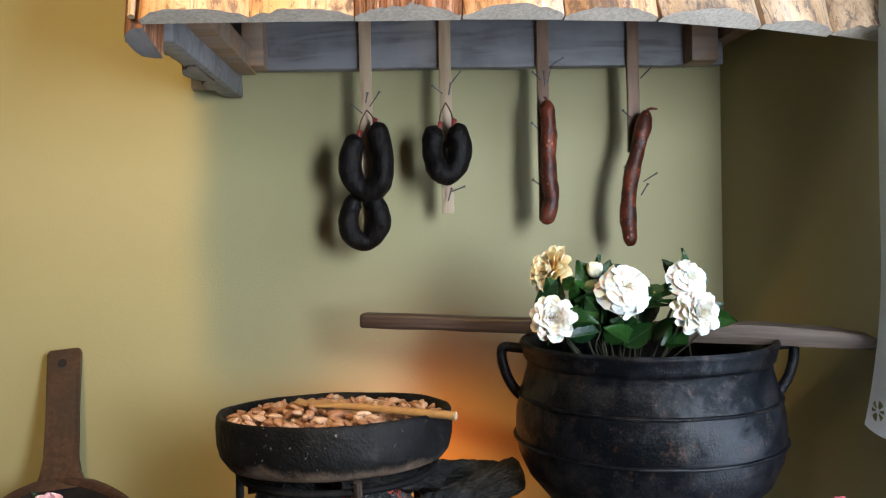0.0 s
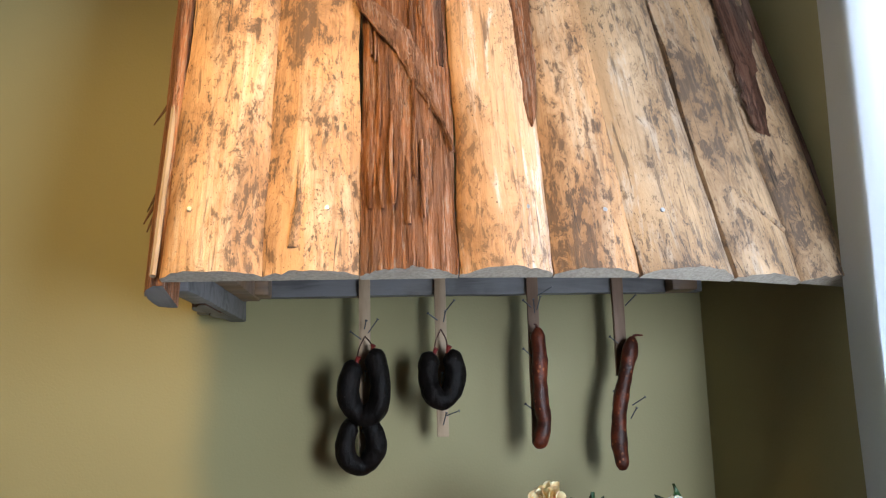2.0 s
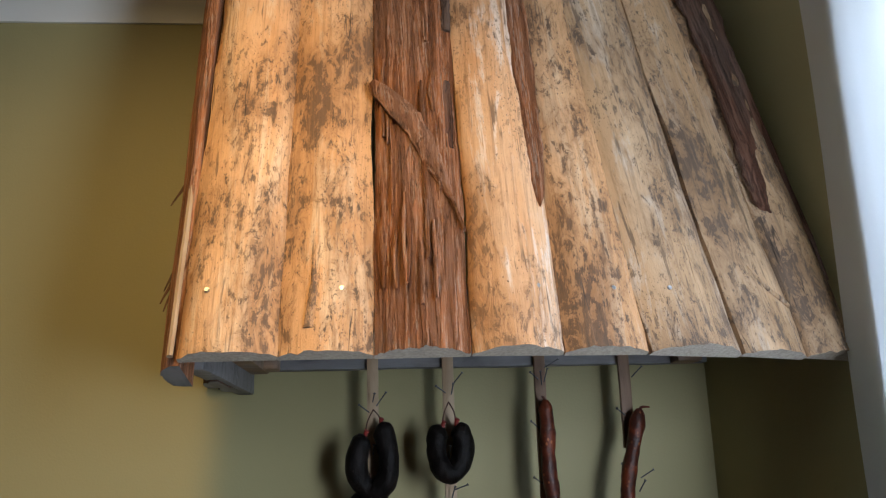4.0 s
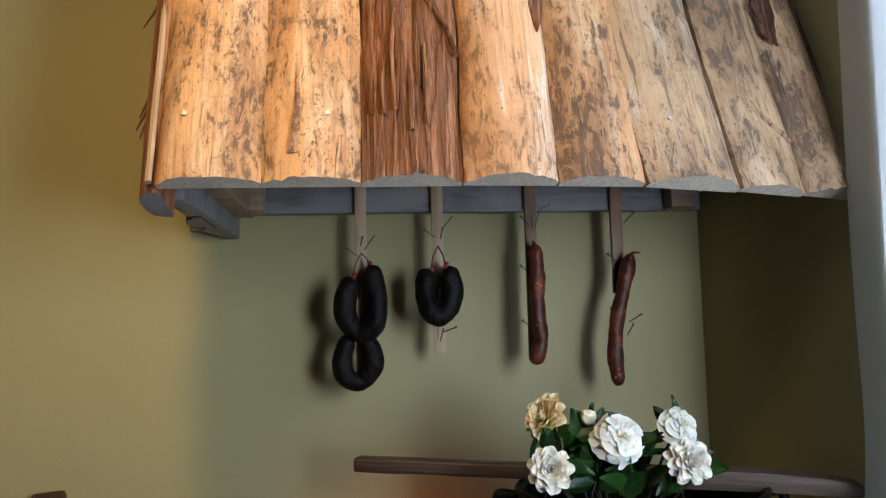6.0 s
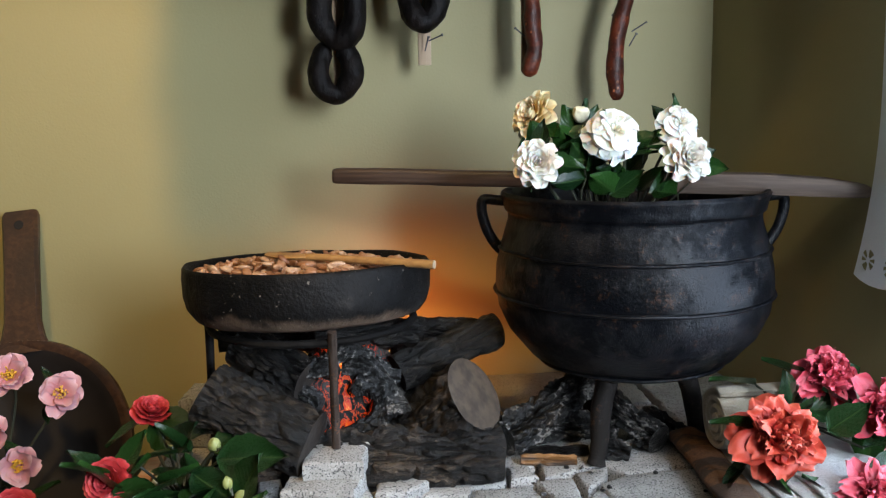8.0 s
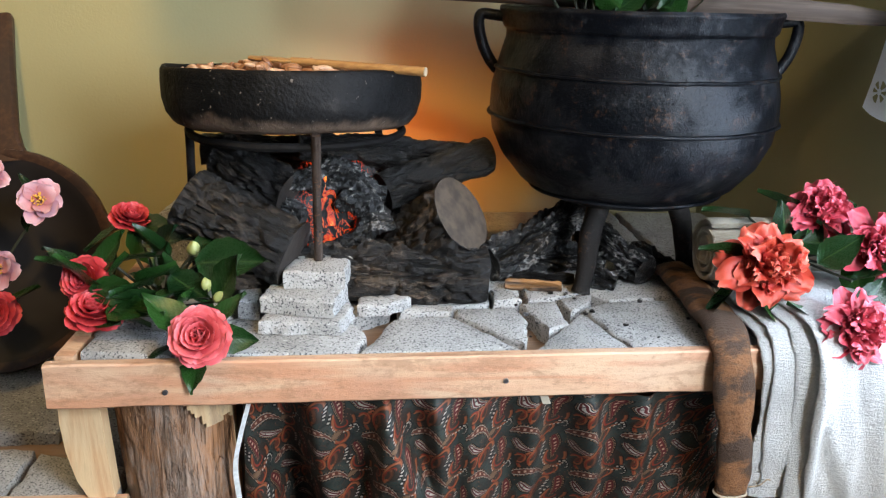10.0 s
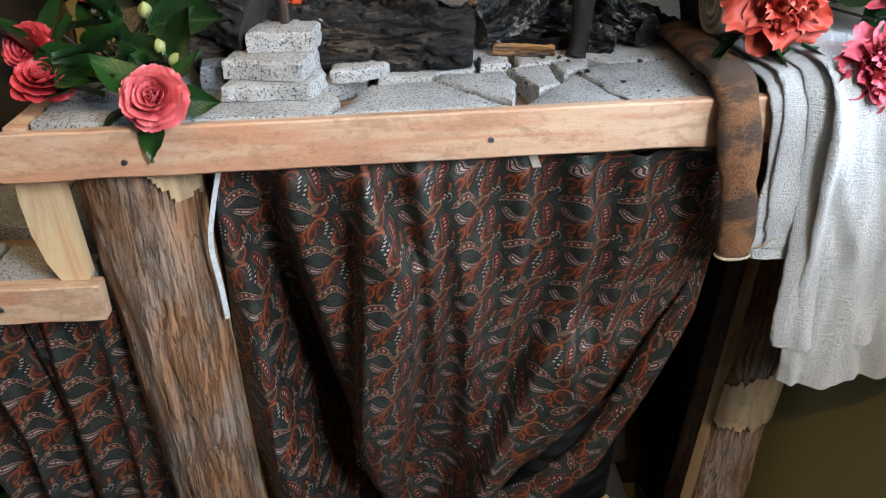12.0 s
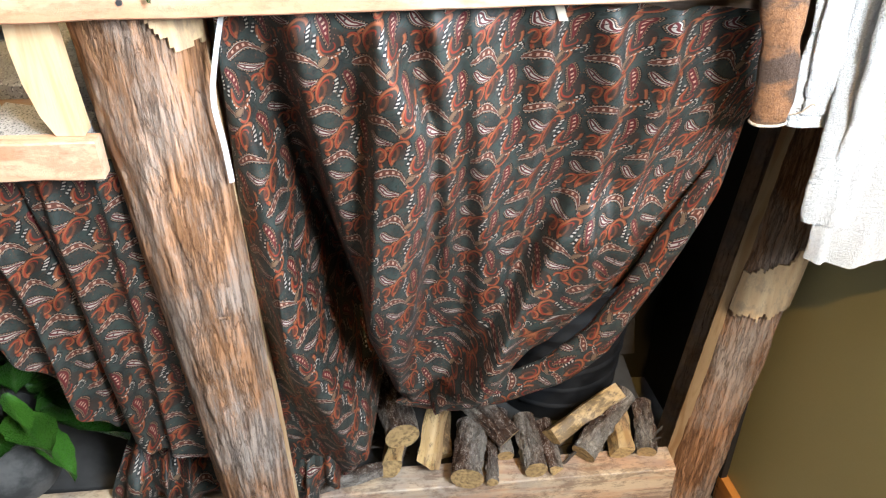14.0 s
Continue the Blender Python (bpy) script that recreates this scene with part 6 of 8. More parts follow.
def fabric(name, base, dark, scale, rough=0.9, depth=0.003, knit=False):
    n = Nodes(name, rough)
    loop = n.noise(scale, 4, n.at(shift=False), 0.7)
    weft = n.noise(scale * 0.5, 3, n.at((0.35, 1, 2.2), shift=False), 0.6)
    big = n.noise(18, 4, n.at())
    fuzz = n.noise(scale * 1.8, 3, n.at(), 0.7)
    c = n.mix(n.step(big, 0.38, 0.68), base, tuple(0.86 * k for k in base))
    c = n.mix(n.m("MULTIPLY", n.step(loop, 0.54, 0.36), 0.42), c, dark)
    n.b.inputs["Sheen Weight"].default_value = 0.0 if knit else 0.3
    h = n.m("ADD", n.m("MULTIPLY", fuzz, 0.5), n.m("ADD", loop, n.m("MULTIPLY", weft, 0.8)))
    if knit:
        w = n.node("ShaderNodeTexWave", Scale=330.0, Distortion=2.5)
        w.bands_direction = "Z"
        n.put(w.inputs["Vector"], n.at(shift=False))
        h = n.m("ADD", h, n.m("MULTIPLY", w.outputs["Fac"], 0.18))
        stain = n.step(n.noise(22, 5, n.at((0.5, 1, 1)), 0.65), 0.44, 0.56)
        c = n.mix(n.m("MULTIPLY", stain, 0.8), c, (0.03, 0.021, 0.015))
    return n.done(c, rough, n.bump(h, 0.9, depth))


TERRY = fabric("white_terry_cloth", (0.70, 0.69, 0.66), (0.38, 0.36, 0.335), 400, depth=0.0045)
KNIT = fabric("rust_brown_knit", (0.25, 0.105, 0.036), (0.08, 0.032, 0.012), 330, knit=True)
GREYTERRY = fabric("grey_terry_cloth", (0.50, 0.43, 0.31), (0.27, 0.22, 0.15), 420)


def folded(name, parent, path, x0, x1, thick, mat, label="", seed=0.0, wave=0.006, skew=(0, 0), crease=0.0):
    """A folded towel layer: a rounded flat section swept along a path of (y, z)."""
    def fold(x, t):
        """Slanting creases in the hanging part."""
        f = 0.0
        for c, slope, wd, hgt, t0 in ((0.452, 0.05, 0.007, 1.0, 0.42), (0.468, 0.22, 0.010, 0.8, 0.60), (0.455, 0.30, 0.008, -0.6, 0.62), (0.52, 0.12, 0.016, 0.5, 0.45), (0.56, -0.06, 0.014, 0.4, 0.45), (0.492, 0.16, 0.009, -0.4, 0.5)):
            g = (x - c - slope * (t - t0)) / wd
            f += hgt * math.exp(-g * g) * min(1.0, max(0.0, (t - t0) / 0.12))
        return crease * f

    pts = spline([(0, y, z) for y, z in path], 60)
    rows = []
    for i, p in enumerate(pts):
        d = (pts[min(i + 1, 59)] - pts[max(i - 1, 0)]).normalized()
        nrm = Vector((0, -d.z, d.y))
        if nrm.y > 0 and abs(d.z) > 0.5:
            nrm = -nrm
        if abs(d.z) <= 0.5 and nrm.z < 0:
            nrm = -nrm
        t = i / 59
        row = []
        N = 60
        a, b = x0 + skew[0] * t + 0.0045 * noise.noise((t * 7, seed, 3)) + 0.002 * noise.noise((t * 25, seed, 5)), x1 + skew[1] * t
        for k in range(N + 1):
            u = k / N
            x = a + (b - a) * u
            w = thick * 0.5 * (1 - abs(2 * u - 1) ** 8) + 0.001
            off = wave * (noise.noise((x * 22 + seed, t * 2.5, seed)) + 0.4 * noise.noise((x * 60, t * 8, seed))) * (0.25 + t) + fold(x, t)
            row.append(Vector((x, p.y, p.z)) + nrm * (w + off))
        for k in range(N, -1, -1):
            u = k / N
            x = a + (b - a) * u
            w = thick * 0.5 * (1 - abs(2 * u - 1) ** 8) + 0.001
            off = wave * (noise.noise((x * 22 + seed, t * 2.5, seed)) + 0.4 * noise.noise((x * 60, t * 8, seed))) * (0.25 + t) + fold(x, t)
            row.append(Vector((x, p.y, p.z)) + nrm * (-w + off))
        rows.append(row)
    return part(name, flip(loft(rows)), mat, parent, label, angle=80)


tow = thing("hand_towel", "folded white terry towel hanging over the table edge", "towel")
for k, (dz, y, x0, zb, sk, wv) in enumerate(((0.0, 0.7905, 0.403, 0.797, 0.014, 0.002), (0.008, 0.7845, 0.413, 0.812, 0.012, 0.002), (0.016, 0.7785, 0.424, 0.690, 0.030, 0.005), (0.023, 0.7705, 0.436, 0.640, 0.034, 0.009))):
    folded("towel_layer", tow, [(0.99, 0.985 + dz), (0.92, 0.984 + dz), (0.845, 0.986 + dz), (y + 0.018, 0.980 + dz), (y, 0.955), (y - 0.001, 0.86), (y + 0.002, 0.5 * (0.86 + zb)), (y + 0.004, zb)], x0, 0.56 if k < 2 else 0.638, 0.0085, TERRY, "outer towel layer with soft creases" if k == 3 else "", seed=1.0 + k, wave=wv * 1.5, skew=(sk, 0.0), crease=(0.0, 0.0, 0.004, 0.009)[k])
rows = []
for i in range(100):
    q = i * 0.21
    r = 0.005 + 0.00163 * q
    rows.append([])
    for x, h in ((0.402, 0.55), (0.406, 0.95), (0.415, 1.0), (0.45, 1.0), (0.50, 1.0), (0.55, 1.0), (0.60, 1.0), (0.60, -1.0), (0.55, -1.0), (0.50, -1.0), (0.45, -1.0), (0.415, -1.0), (0.406, -0.95), (0.402, -0.55)):
        rr = r + 0.0036 * h + 0.0012 * noise.noise((q * 1.3, x * 40, h))
        rows[-1].append(Vector((x + 0.003 * noise.noise((q * 0.9, 3.0, 1.0)), 0.958 + rr * math.cos(q) + 0.05 * (x - 0.41), 1.030 + rr * math.sin(q))))
r2 = thing("rolled_towel", "rolled beige-grey terry towel lying on the table behind the flowers", "towel")
part("roll", flip(loft(rows)), GREYTERRY, r2)

glove = thing("knitted_sleeve", "stained rust-brown knitted sleeve hanging over the table edge", "sleeve")
pts = spline([(0.395, 1.03, 0.982), (0.390, 0.95, 0.984), (0.382, 0.87, 0.986), (0.377, 0.815, 0.985), (0.377, 0.787, 0.955), (0.384, 0.784, 0.90), (0.390, 0.784, 0.86), (0.394, 0.787, 0.825), (0.3935, 0.788, 0.806)], 46)
rows = []
for i, p in enumerate(pts):
    d = (pts[min(i + 1, 45)] - pts[max(i - 1, 0)]).normalized()
    nrm = d.cross(Vector((1, 0, 0))).normalized()
    w = (0.0255 - 0.0070 * i / 45) * (1 - 0.13 * math.exp(-((i - 30) / 1.6) ** 2)) * (1 + 0.16 * noise.noise((i * 0.22, 3, 1)))
    rows.append([p + Vector((1, 0, 0)) * w * math.cos(q) + nrm * 0.011 * math.sin(q) * (1 + 0.25 * noise.noise((i * 0.3, q, 2))) + nrm * 0.002 * noise.noise((i * 0.5, math.cos(q) * 2, 7)) for q in [2 * math.pi * k / 24 for k in range(24)]])
part("sleeve", flip(loft(rows)), KNIT, glove, angle=80)
CUFF = fabric("cream_cuff_yarn", (0.55, 0.42, 0.28), (0.30, 0.2, 0.1), 300)
ring = [rows[-1][k] + Vector((0, 0, -0.0008)) for k in range(24)]
part("cuff", tube(ring + ring[:1], 0.0016, 6, rough=0.0005), CUFF, glove, "cream stitched edge")
part("yarn_end", tube(spline([(0.413, 0.786, 0.812), (0.422, 0.780, 0.818), (0.428, 0.778, 0.826), (0.432, 0.777, 0.826)], 10), 0.001, 5), CUFF, glove)

# lace curtain in front of the window
n = Nodes("white_voile", 0.85)
uvs = n.node("ShaderNodeSeparateXYZ", Vector=n.at(kind="UV")).outputs
cellu, cellv = n.m("SUBTRACT", n.m("FRACT", n.m("MULTIPLY", uvs[0], 46.0)), 0.5), n.m("SUBTRACT", n.m("DIVIDE", uvs[1], 0.026), 1.0)
dd = n.m("SQRT", n.m("ADD", n.m("MULTIPLY", n.m("MULTIPLY", cellu, cellu), 2.6), n.m("MULTIPLY", cellv, cellv)))
spoke = n.m("SINE", n.m("MULTIPLY", n.m("ARCTAN2", cellv, cellu), 6.0))
eyelet = n.m("MULTIPLY", n.m("MULTIPLY", n.step(dd, 0.50, 0.44), n.step(dd, 0.12, 0.18)), n.step(spoke, -0.5, 0.0))
weave = n.noise(600, 2, n.at(kind="UV"))
out = n.t.nodes["Material Output"]
tr = n.node("ShaderNodeBsdfTranslucent", Color=(0.86, 0.88, 0.92))
df = n.node("ShaderNodeBsdfDiffuse", Color=(0.80, 0.80, 0.80))
cl = n.node("ShaderNodeBsdfTransparent", Color=(1.0, 1.0, 1.0))
m1, m2 = n.t.nodes.new("ShaderNodeMixShader"), n.t.nodes.new("ShaderNodeMixShader")
n.put(m1.inputs[0], 0.55)
n.t.links.new(df.outputs[0], m1.inputs[1])
n.t.links.new(tr.outputs[0], m1.inputs[2])
n.put(m2.inputs[0], n.m("MAXIMUM", eyelet, n.m("MULTIPLY_ADD", weave, 0.14, 0.06)))
n.t.links.new(m1.outputs[0], m2.inputs[1])
n.t.links.new(cl.outputs[0], m2.inputs[2])
n.t.links.new(m2.outputs[0], out.inputs["Surface"])
VOILE = n.mat
lace = thing("lace_curtain", "white voile curtain with a scalloped eyelet lace hem", "curtain")
bm = bmesh.new()
lay = bm.loops.layers.uv.verify()
NU, NV = 150, 60
grid = []
for i in range(NU + 1):
    u = i / NU
    col = []
    for j in range(NV + 1):
        v = j / NV
        y = 0.955 - 0.64 * u
        z_hem = 1.222 - 0.028 * abs(math.sin(u * 7 * math.pi + 0.5)) + 0.006 * u
        z = 2.36 + (z_hem - 2.36) * v
        x = 0.596 + 0.110 * (0.95 - y) + min(1.0, u / 0.10) * ((0.012 + 0.012 * v) * math.sin(u * 26 + 0.8 * math.sin(v * 3)) + 0.006 * noise.noise((u * 10, v * 3, 1)))
        x += 0.004 * math.sin(v * 7) * (1 - u) ** 6 - 0.028 * max(0.0, (v - 0.80) / 0.20) ** 2 * (1 - u) ** 5
        col.append(bm.verts.new((x, y, z)))
    grid.append(col)
for i in range(NU):
    for j in range(NV):
        f = bm.faces.new((grid[i][j], grid[i + 1][j], grid[i + 1][j + 1], grid[i][j + 1]))
        for lp, (a, b) in zip(f.loops, ((i, j), (i + 1, j), (i + 1, j + 1), (i, j + 1))):
            lp[lay].uv = (a / NU * 0.64, (1 - b / NV) * 1.14)
part("voile", bm, VOILE, lace, angle=180)
part("curtain_rod", tube([(0.588, 1.02, 2.37), (0.78, -0.45, 2.37)], 0.008, 12), WHITE, lace, "white curtain rod")

# ---- flowers and leaves ----
def petal_rows(L, W, cup, curl, notch, ruffle, seed, nu=6, nv=7):
    """One petal that grows along +x from the origin and faces +z."""
    rows = []
    for j in range(nv + 1):
        t = j / nv
        w = W * (0.22 + 0.78 * math.sin(min(1.0, t * 1.18) * math.pi * 0.62) ** 0.9) * (1 - 0.55 * max(0, t - 0.72) ** 1.4 / 0.28 ** 1.4 * 0.8)
        row = []
        for i in range(nu + 1):
            s = i / nu * 2 - 1
            x = L * t - notch * L * (max(0, t - 0.6) / 0.4) ** 2 * (1 - abs(s)) - 0.10 * L * s * s * t
            z = cup * L * t * t + 0.35 * W * s * s * (1 - 0.3 * t) * (1 if curl >= 0 else -1) * 0.6 - curl * L * max(0, t - 0.55) ** 2 * 2.2
            z += ruffle * L * noise.noise((s * 2.2 + seed, t * 3.0, seed)) * t
            row.append(Vector((x, s * w / 2, z)))
        rows.append(row)
    return rows


def round_petal(L, W, cup, ruffle, seed, nu=8, nv=9):
    """A broad petal along +x with a round, faintly notched and rolled rim."""
    rows = []
    for j in range(nv + 1):
        t = j / nv
        w = W * (0.30 + 0.70 * math.sin(min(1.0, t / 0.62) * math.pi / 2)) * math.sqrt(max(0.03, 1 - (max(0.0, t - 0.55) / 0.46) ** 2.4))
        row = []
        for i in range(nu + 1):
            s = i / nu * 2 - 1
            z = cup * L * t * t + 0.16 * W * s * s * (1 - 0.6 * t) - 0.30 * L * max(0.0, t - 0.72) ** 2 + ruffle * L * noise.noise((s * 1.8 + seed, t * 2.6, seed)) * t
            row.append(Vector((L * t - 0.05 * L * max(0.0, t - 0.7) / 0.3 * (1 - abs(s)) ** 2, s * w / 2, z)))
        rows.append(row)
    return rows


def add_sheet(bm, lay, rows, m):
    g = [[bm.verts.new(m @ p) for p in r] for r in rows]
    nv, nu = len(g) - 1, len(g[0]) - 1
    for j in range(nv):
        for i in range(nu):
            f = bm.faces.new((g[j][i], g[j + 1][i], g[j + 1][i + 1], g[j][i + 1]))
            for lp, (a, b) in zip(f.loops, ((i, j), (i, j + 1), (i + 1, j + 1), (i + 1, j))):
                lp[lay].uv = (a / nu, b / nv)


def dome_petal(R, tip, spread, az, seed, squash, lift, nu=12, nv=7):
    """A petal that hugs a dome: its base lies deep inside, its rim a little proud."""
    rows = []
    base = max(2.0, tip - 58)
    for j in range(nv + 1):
        t = j / nv
        row = []
        for i in range(nu + 1):
            s = i / nu * 2 - 1
            polar = radians(base + (tip - base) * t * (0.50 + 0.50 * math.sqrt(max(0.0, 1 - 0.96 * s * s)) - 0.04 * (1 - abs(s)) ** 4))
            width = spread * (0.55 + 0.45 * t)
            a = radians(az + s * width * min(1.0, 0.35 + 0.9 / max(0.25, math.sin(polar)) * 0.62))
            r = R * (0.60 + 0.30 * t ** 0.9 + lift * max(0, t - 0.5) ** 2 + 0.05 * s * s * t)
            r *= 1 + (0.06 if squash < 0.7 else 0.10) * noise.noise((s * 1.7 + seed, t * 2.0, seed)) * t + 0.06 * noise.noise((s * 4.5 + seed, t * 4, seed)) * t
            row.append(Vector((r * math.sin(polar) * math.cos(a), r * math.sin(polar) * math.sin(a), r * math.cos(polar) * squash)))
        rows.append(row)
    return rows


def bloom(kind, R, seed):
    """Petal mesh of a camellia that faces +z, of radius R. kind: formal, double, rose, single, peony."""
    rnd = random.Random(seed)
    bm = bmesh.new()
    lay = bm.loops.layers.uv.verify()
    if kind == "formal":
        # many whorls of narrower notched petals
        plan = [(9, 1.02, 0.62, -4), (8, 0.98, 0.62, 9), (8, 0.88, 0.60, 20), (7, 0.77, 0.58, 31), (6, 0.65, 0.54, 42), (6, 0.52, 0.48, 53), (5, 0.40, 0.42, 63), (4, 0.28, 0.34, 73), (3, 0.18, 0.24, 80)]
        for ring, (count, rr, ww, up) in enumerate(plan):
            for k in range(count):
                a = 360 * k / count + ring * 137.5 + rnd.uniform(-5, 5)
                L, W = R * rr * rnd.uniform(0.94, 1.05), R * ww * rnd.uniform(0.95, 1.1)
                rows = petal_rows(L, W, 0.10 + 0.03 * ring, 0.30 * rnd.uniform(0.4, 1.2), 0.06 * rnd.random(), 0.07, rnd.uniform(0, 50), 8, 9)
                add_sheet(bm, lay, rows, pose(0, 0, 0, 0, 0, a) @ pose(0.02 * R, 0, 0.030 * R * ring, rnd.uniform(-5, 5), -up + rnd.uniform(-5, 5), 0))
        return bm
    if kind == "double":
        # whorls of rounded cupped petals that close towards the middle
        plan = [(7, 1.02, 0.98, -6), (6, 0.98, 0.96, 8), (6, 0.86, 0.90, 20), (6, 0.73, 0.80, 32), (5, 0.60, 0.72, 44), (5, 0.47, 0.60, 55), (4, 0.35, 0.50, 66), (4, 0.25, 0.38, 75), (3, 0.16, 0.26, 82)]
        for ring, (count, rr, ww, up) in enumerate(plan):
            for k in range(count):
                a = 360 * k / count + ring * 137.5 + rnd.uniform(-5, 5)
                L, W = R * rr * rnd.uniform(0.94, 1.05), R * ww * rnd.uniform(0.95, 1.1)
                rows = round_petal(L, W, 0.14 + 0.03 * ring, 0.09, rnd.uniform(0, 50))
                add_sheet(bm, lay, rows, pose(0, 0, 0, 0, 0, a) @ pose(0.02 * R, 0, 0.030 * R * ring, rnd.uniform(-5, 5), -up + rnd.uniform(-5, 5), 0))
        return bm
    if kind == "rose":
        plan = [(6, 112, 40), (6, 98, 40), (5, 82, 44), (5, 63, 44), (4, 44, 52), (3, 28, 62), (3, 15, 66)]
        for ring, (count, tip, spread) in enumerate(plan):
            for k in range(count):
                az = 360 * k / count + ring * 27 + rnd.uniform(-8, 8)
                lift = rnd.uniform(0.1, 1.0) if ring < len(plan) - 3 else 0.2
                rows = dome_petal(0.86 * R * rnd.uniform(0.96, 1.04), tip + rnd.uniform(-6, 5), 1.22 * spread * rnd.uniform(0.92, 1.1), az, rnd.uniform(0, 50), 0.85, lift)
                add_sheet(bm, lay, rows, Matrix())
        return bm
    plan = [(6, 1.00, 0.92, 14), (4, 0.86, 0.78, 32)] if kind == "single" else [(7, 1.18, 0.74, -4), (6, 1.04, 0.66, 14), (6, 0.86, 0.54, 36)]
    for ring, (count, rr, ww, lift) in enumerate(plan):
        for k in range(count):
            a = 360 * k / count + ring * 23 + rnd.uniform(-14, 14)
            L, W = R * rr * rnd.uniform(0.86, 1.08), R * ww * rnd.uniform(0.85, 1.12)
            rows = petal_rows(L, W, 0.05 + 0.10 * (ring > 1), 0.22 * rnd.uniform(0.3, 1.6), 0.05 + 0.10 * rnd.random(), 0.10 if kind == "single" else 0.26, rnd.uniform(0, 50), 8, 9)
            m = pose(0, 0, 0, 0, 0, a) @ pose(0.03 * R, 0, 0.035 * R * ring, rnd.uniform(-12, 12), -lift + rnd.uniform(-13, 13), 0)
            add_sheet(bm, lay, rows, m)
    if kind == "peony":
        for k in range(150):
            L, W = R * rnd.uniform(0.20, 0.46), R * rnd.uniform(0.14, 0.34)
            rows = petal_rows(L, W, 0.10, 0.35 * rnd.uniform(-1, 1), 0.25, 0.5, rnd.uniform(0, 90), 4, 5)
            po, a = math.degrees(math.acos(1 - 0.95 * rnd.random())), rnd.uniform(0, 360)
            m = pose(0, 0, 0.05 * R, 0, 0, a) @ pose(0, 0, 0, 0, po - 90, 0) @ pose(R * rnd.uniform(0.18, 0.50), 0, 0, rnd.uniform(-180, 180), rnd.uniform(-35, 35), rnd.uniform(-35, 35))
            add_sheet(bm, lay, rows, m)
    return bm


def leaf_mesh(L, W, bend, seed):
    """A glossy pointed leaf along +x, folded slightly on its midrib."""
    rnd = random.Random(seed)
    bm = bmesh.new()
    lay = bm.loops.layers.uv.verify()
    rows = []
    for j in range(13):
        t = j / 12
        w = W * math.sin(math.pi * min(1, t * 1.02) ** 0.85) ** 0.85 * (1 - 0.25 * t) + 0.0006
        rows.append([Vector((L * t, s * w / 2 * (1 + 0.06 * math.sin(t * 30 + s)), 0.16 * W * abs(s) + bend * L * t * t + 0.012 * L * math.sin(t * 9 + seed) * s)) for s in (-1, -0.66, -0.33, 0, 0.33, 0.66, 1)])
    add_sheet(bm, lay, rows, Matrix())
    return bm


n = Nodes("camellia_leaf", 0.28)
uv = n.node("ShaderNodeSeparateXYZ", Vector=n.at(kind="UV")).outputs
mid = n.step(n.m("ABSOLUTE", n.m("SUBTRACT", uv[0], 0.5)), 0.035, 0.01)
vein = n.m("SINE", n.m("ADD", n.m("MULTIPLY", uv[1], 60.0), n.m("MULTIPLY", n.m("ABSOLUTE", n.m("SUBTRACT", uv[0], 0.5)), -40.0)))
tone = n.mix(n.info.outputs["Random"], (0.0030, 0.014, 0.0046), (0.018, 0.062, 0.010))
c = n.mix(n.m("MULTIPLY", n.step(n.noise(40, 4), 0.45, 0.7), 0.5), tone, (0.012, 0.03, 0.012))
c = n.mix(n.m("MULTIPLY", mid, 0.5), c, (0.05, 0.09, 0.025))
n.b.inputs["Coat Weight"].default_value = 0.08
n.b.inputs["Specular IOR Level"].default_value = 0.35
n.b.inputs["Coat Roughness"].default_value = 0.2
LEAF = n.done(c, n.m("MULTIPLY_ADD", n.noise(70, 3), 0.25, 0.16), n.bump(n.m("ADD", n.m("MULTIPLY", vein, 0.3), n.noise(90, 3)), 0.3, 0.001))
STEM = plain("woody_stem", (0.030, 0.032, 0.016), 0.7, scale=150)
WHITEP = petal("white_petal", (0.66, 0.60, 0.46), (0.72, 0.71, 0.66), sss=0.5)
AGEDP = petal("yellowing_petal", (0.70, 0.50, 0.18), (0.82, 0.74, 0.52), (0.42, 0.26, 0.09))
BROWNEDP = petal("white_petal_browned", (0.70, 0.62, 0.47), (0.76, 0.74, 0.69), (0.42, 0.30, 0.19), sss=0.5)
CORAL = petal("coral_pink_petal", (0.40, 0.022, 0.030), (0.74, 0.130, 0.140), (0.84, 0.34, 0.33))
CORALD = petal("deep_coral_petal", (0.30, 0.009, 0.014), (0.60, 0.055, 0.066), (0.70, 0.16, 0.17))
PALEP = petal("pale_pink_petal", (0.58, 0.24, 0.28), (0.60, 0.36, 0.42))
REDP = petal("crimson_pink_petal", (0.34, 0.018, 0.032), (0.58, 0.07, 0.105), (0.66, 0.20, 0.22))
ORANGEP = petal("orange_red_petal", (0.38, 0.022, 0.018), (0.62, 0.085, 0.045), (0.70, 0.26, 0.12))
YELLOW = plain("yellow_stamens", (0.75, 0.42, 0.04), 0.6, scale=200)
BUDG = plain("green_bud", (0.36, 0.40, 0.14), 0.45, scale=120)
BUDW = plain("cream_bud", (0.78, 0.74, 0.55), 0.5, scale=120)
leaves = [smooth(mesh_of("leaf", leaf_mesh(1.0, w, b, k), LEAF)) for k, (w, b) in enumerate(((0.56, -0.12), (0.50, 0.10), (0.60, -0.22), (0.54, -0.02)))]


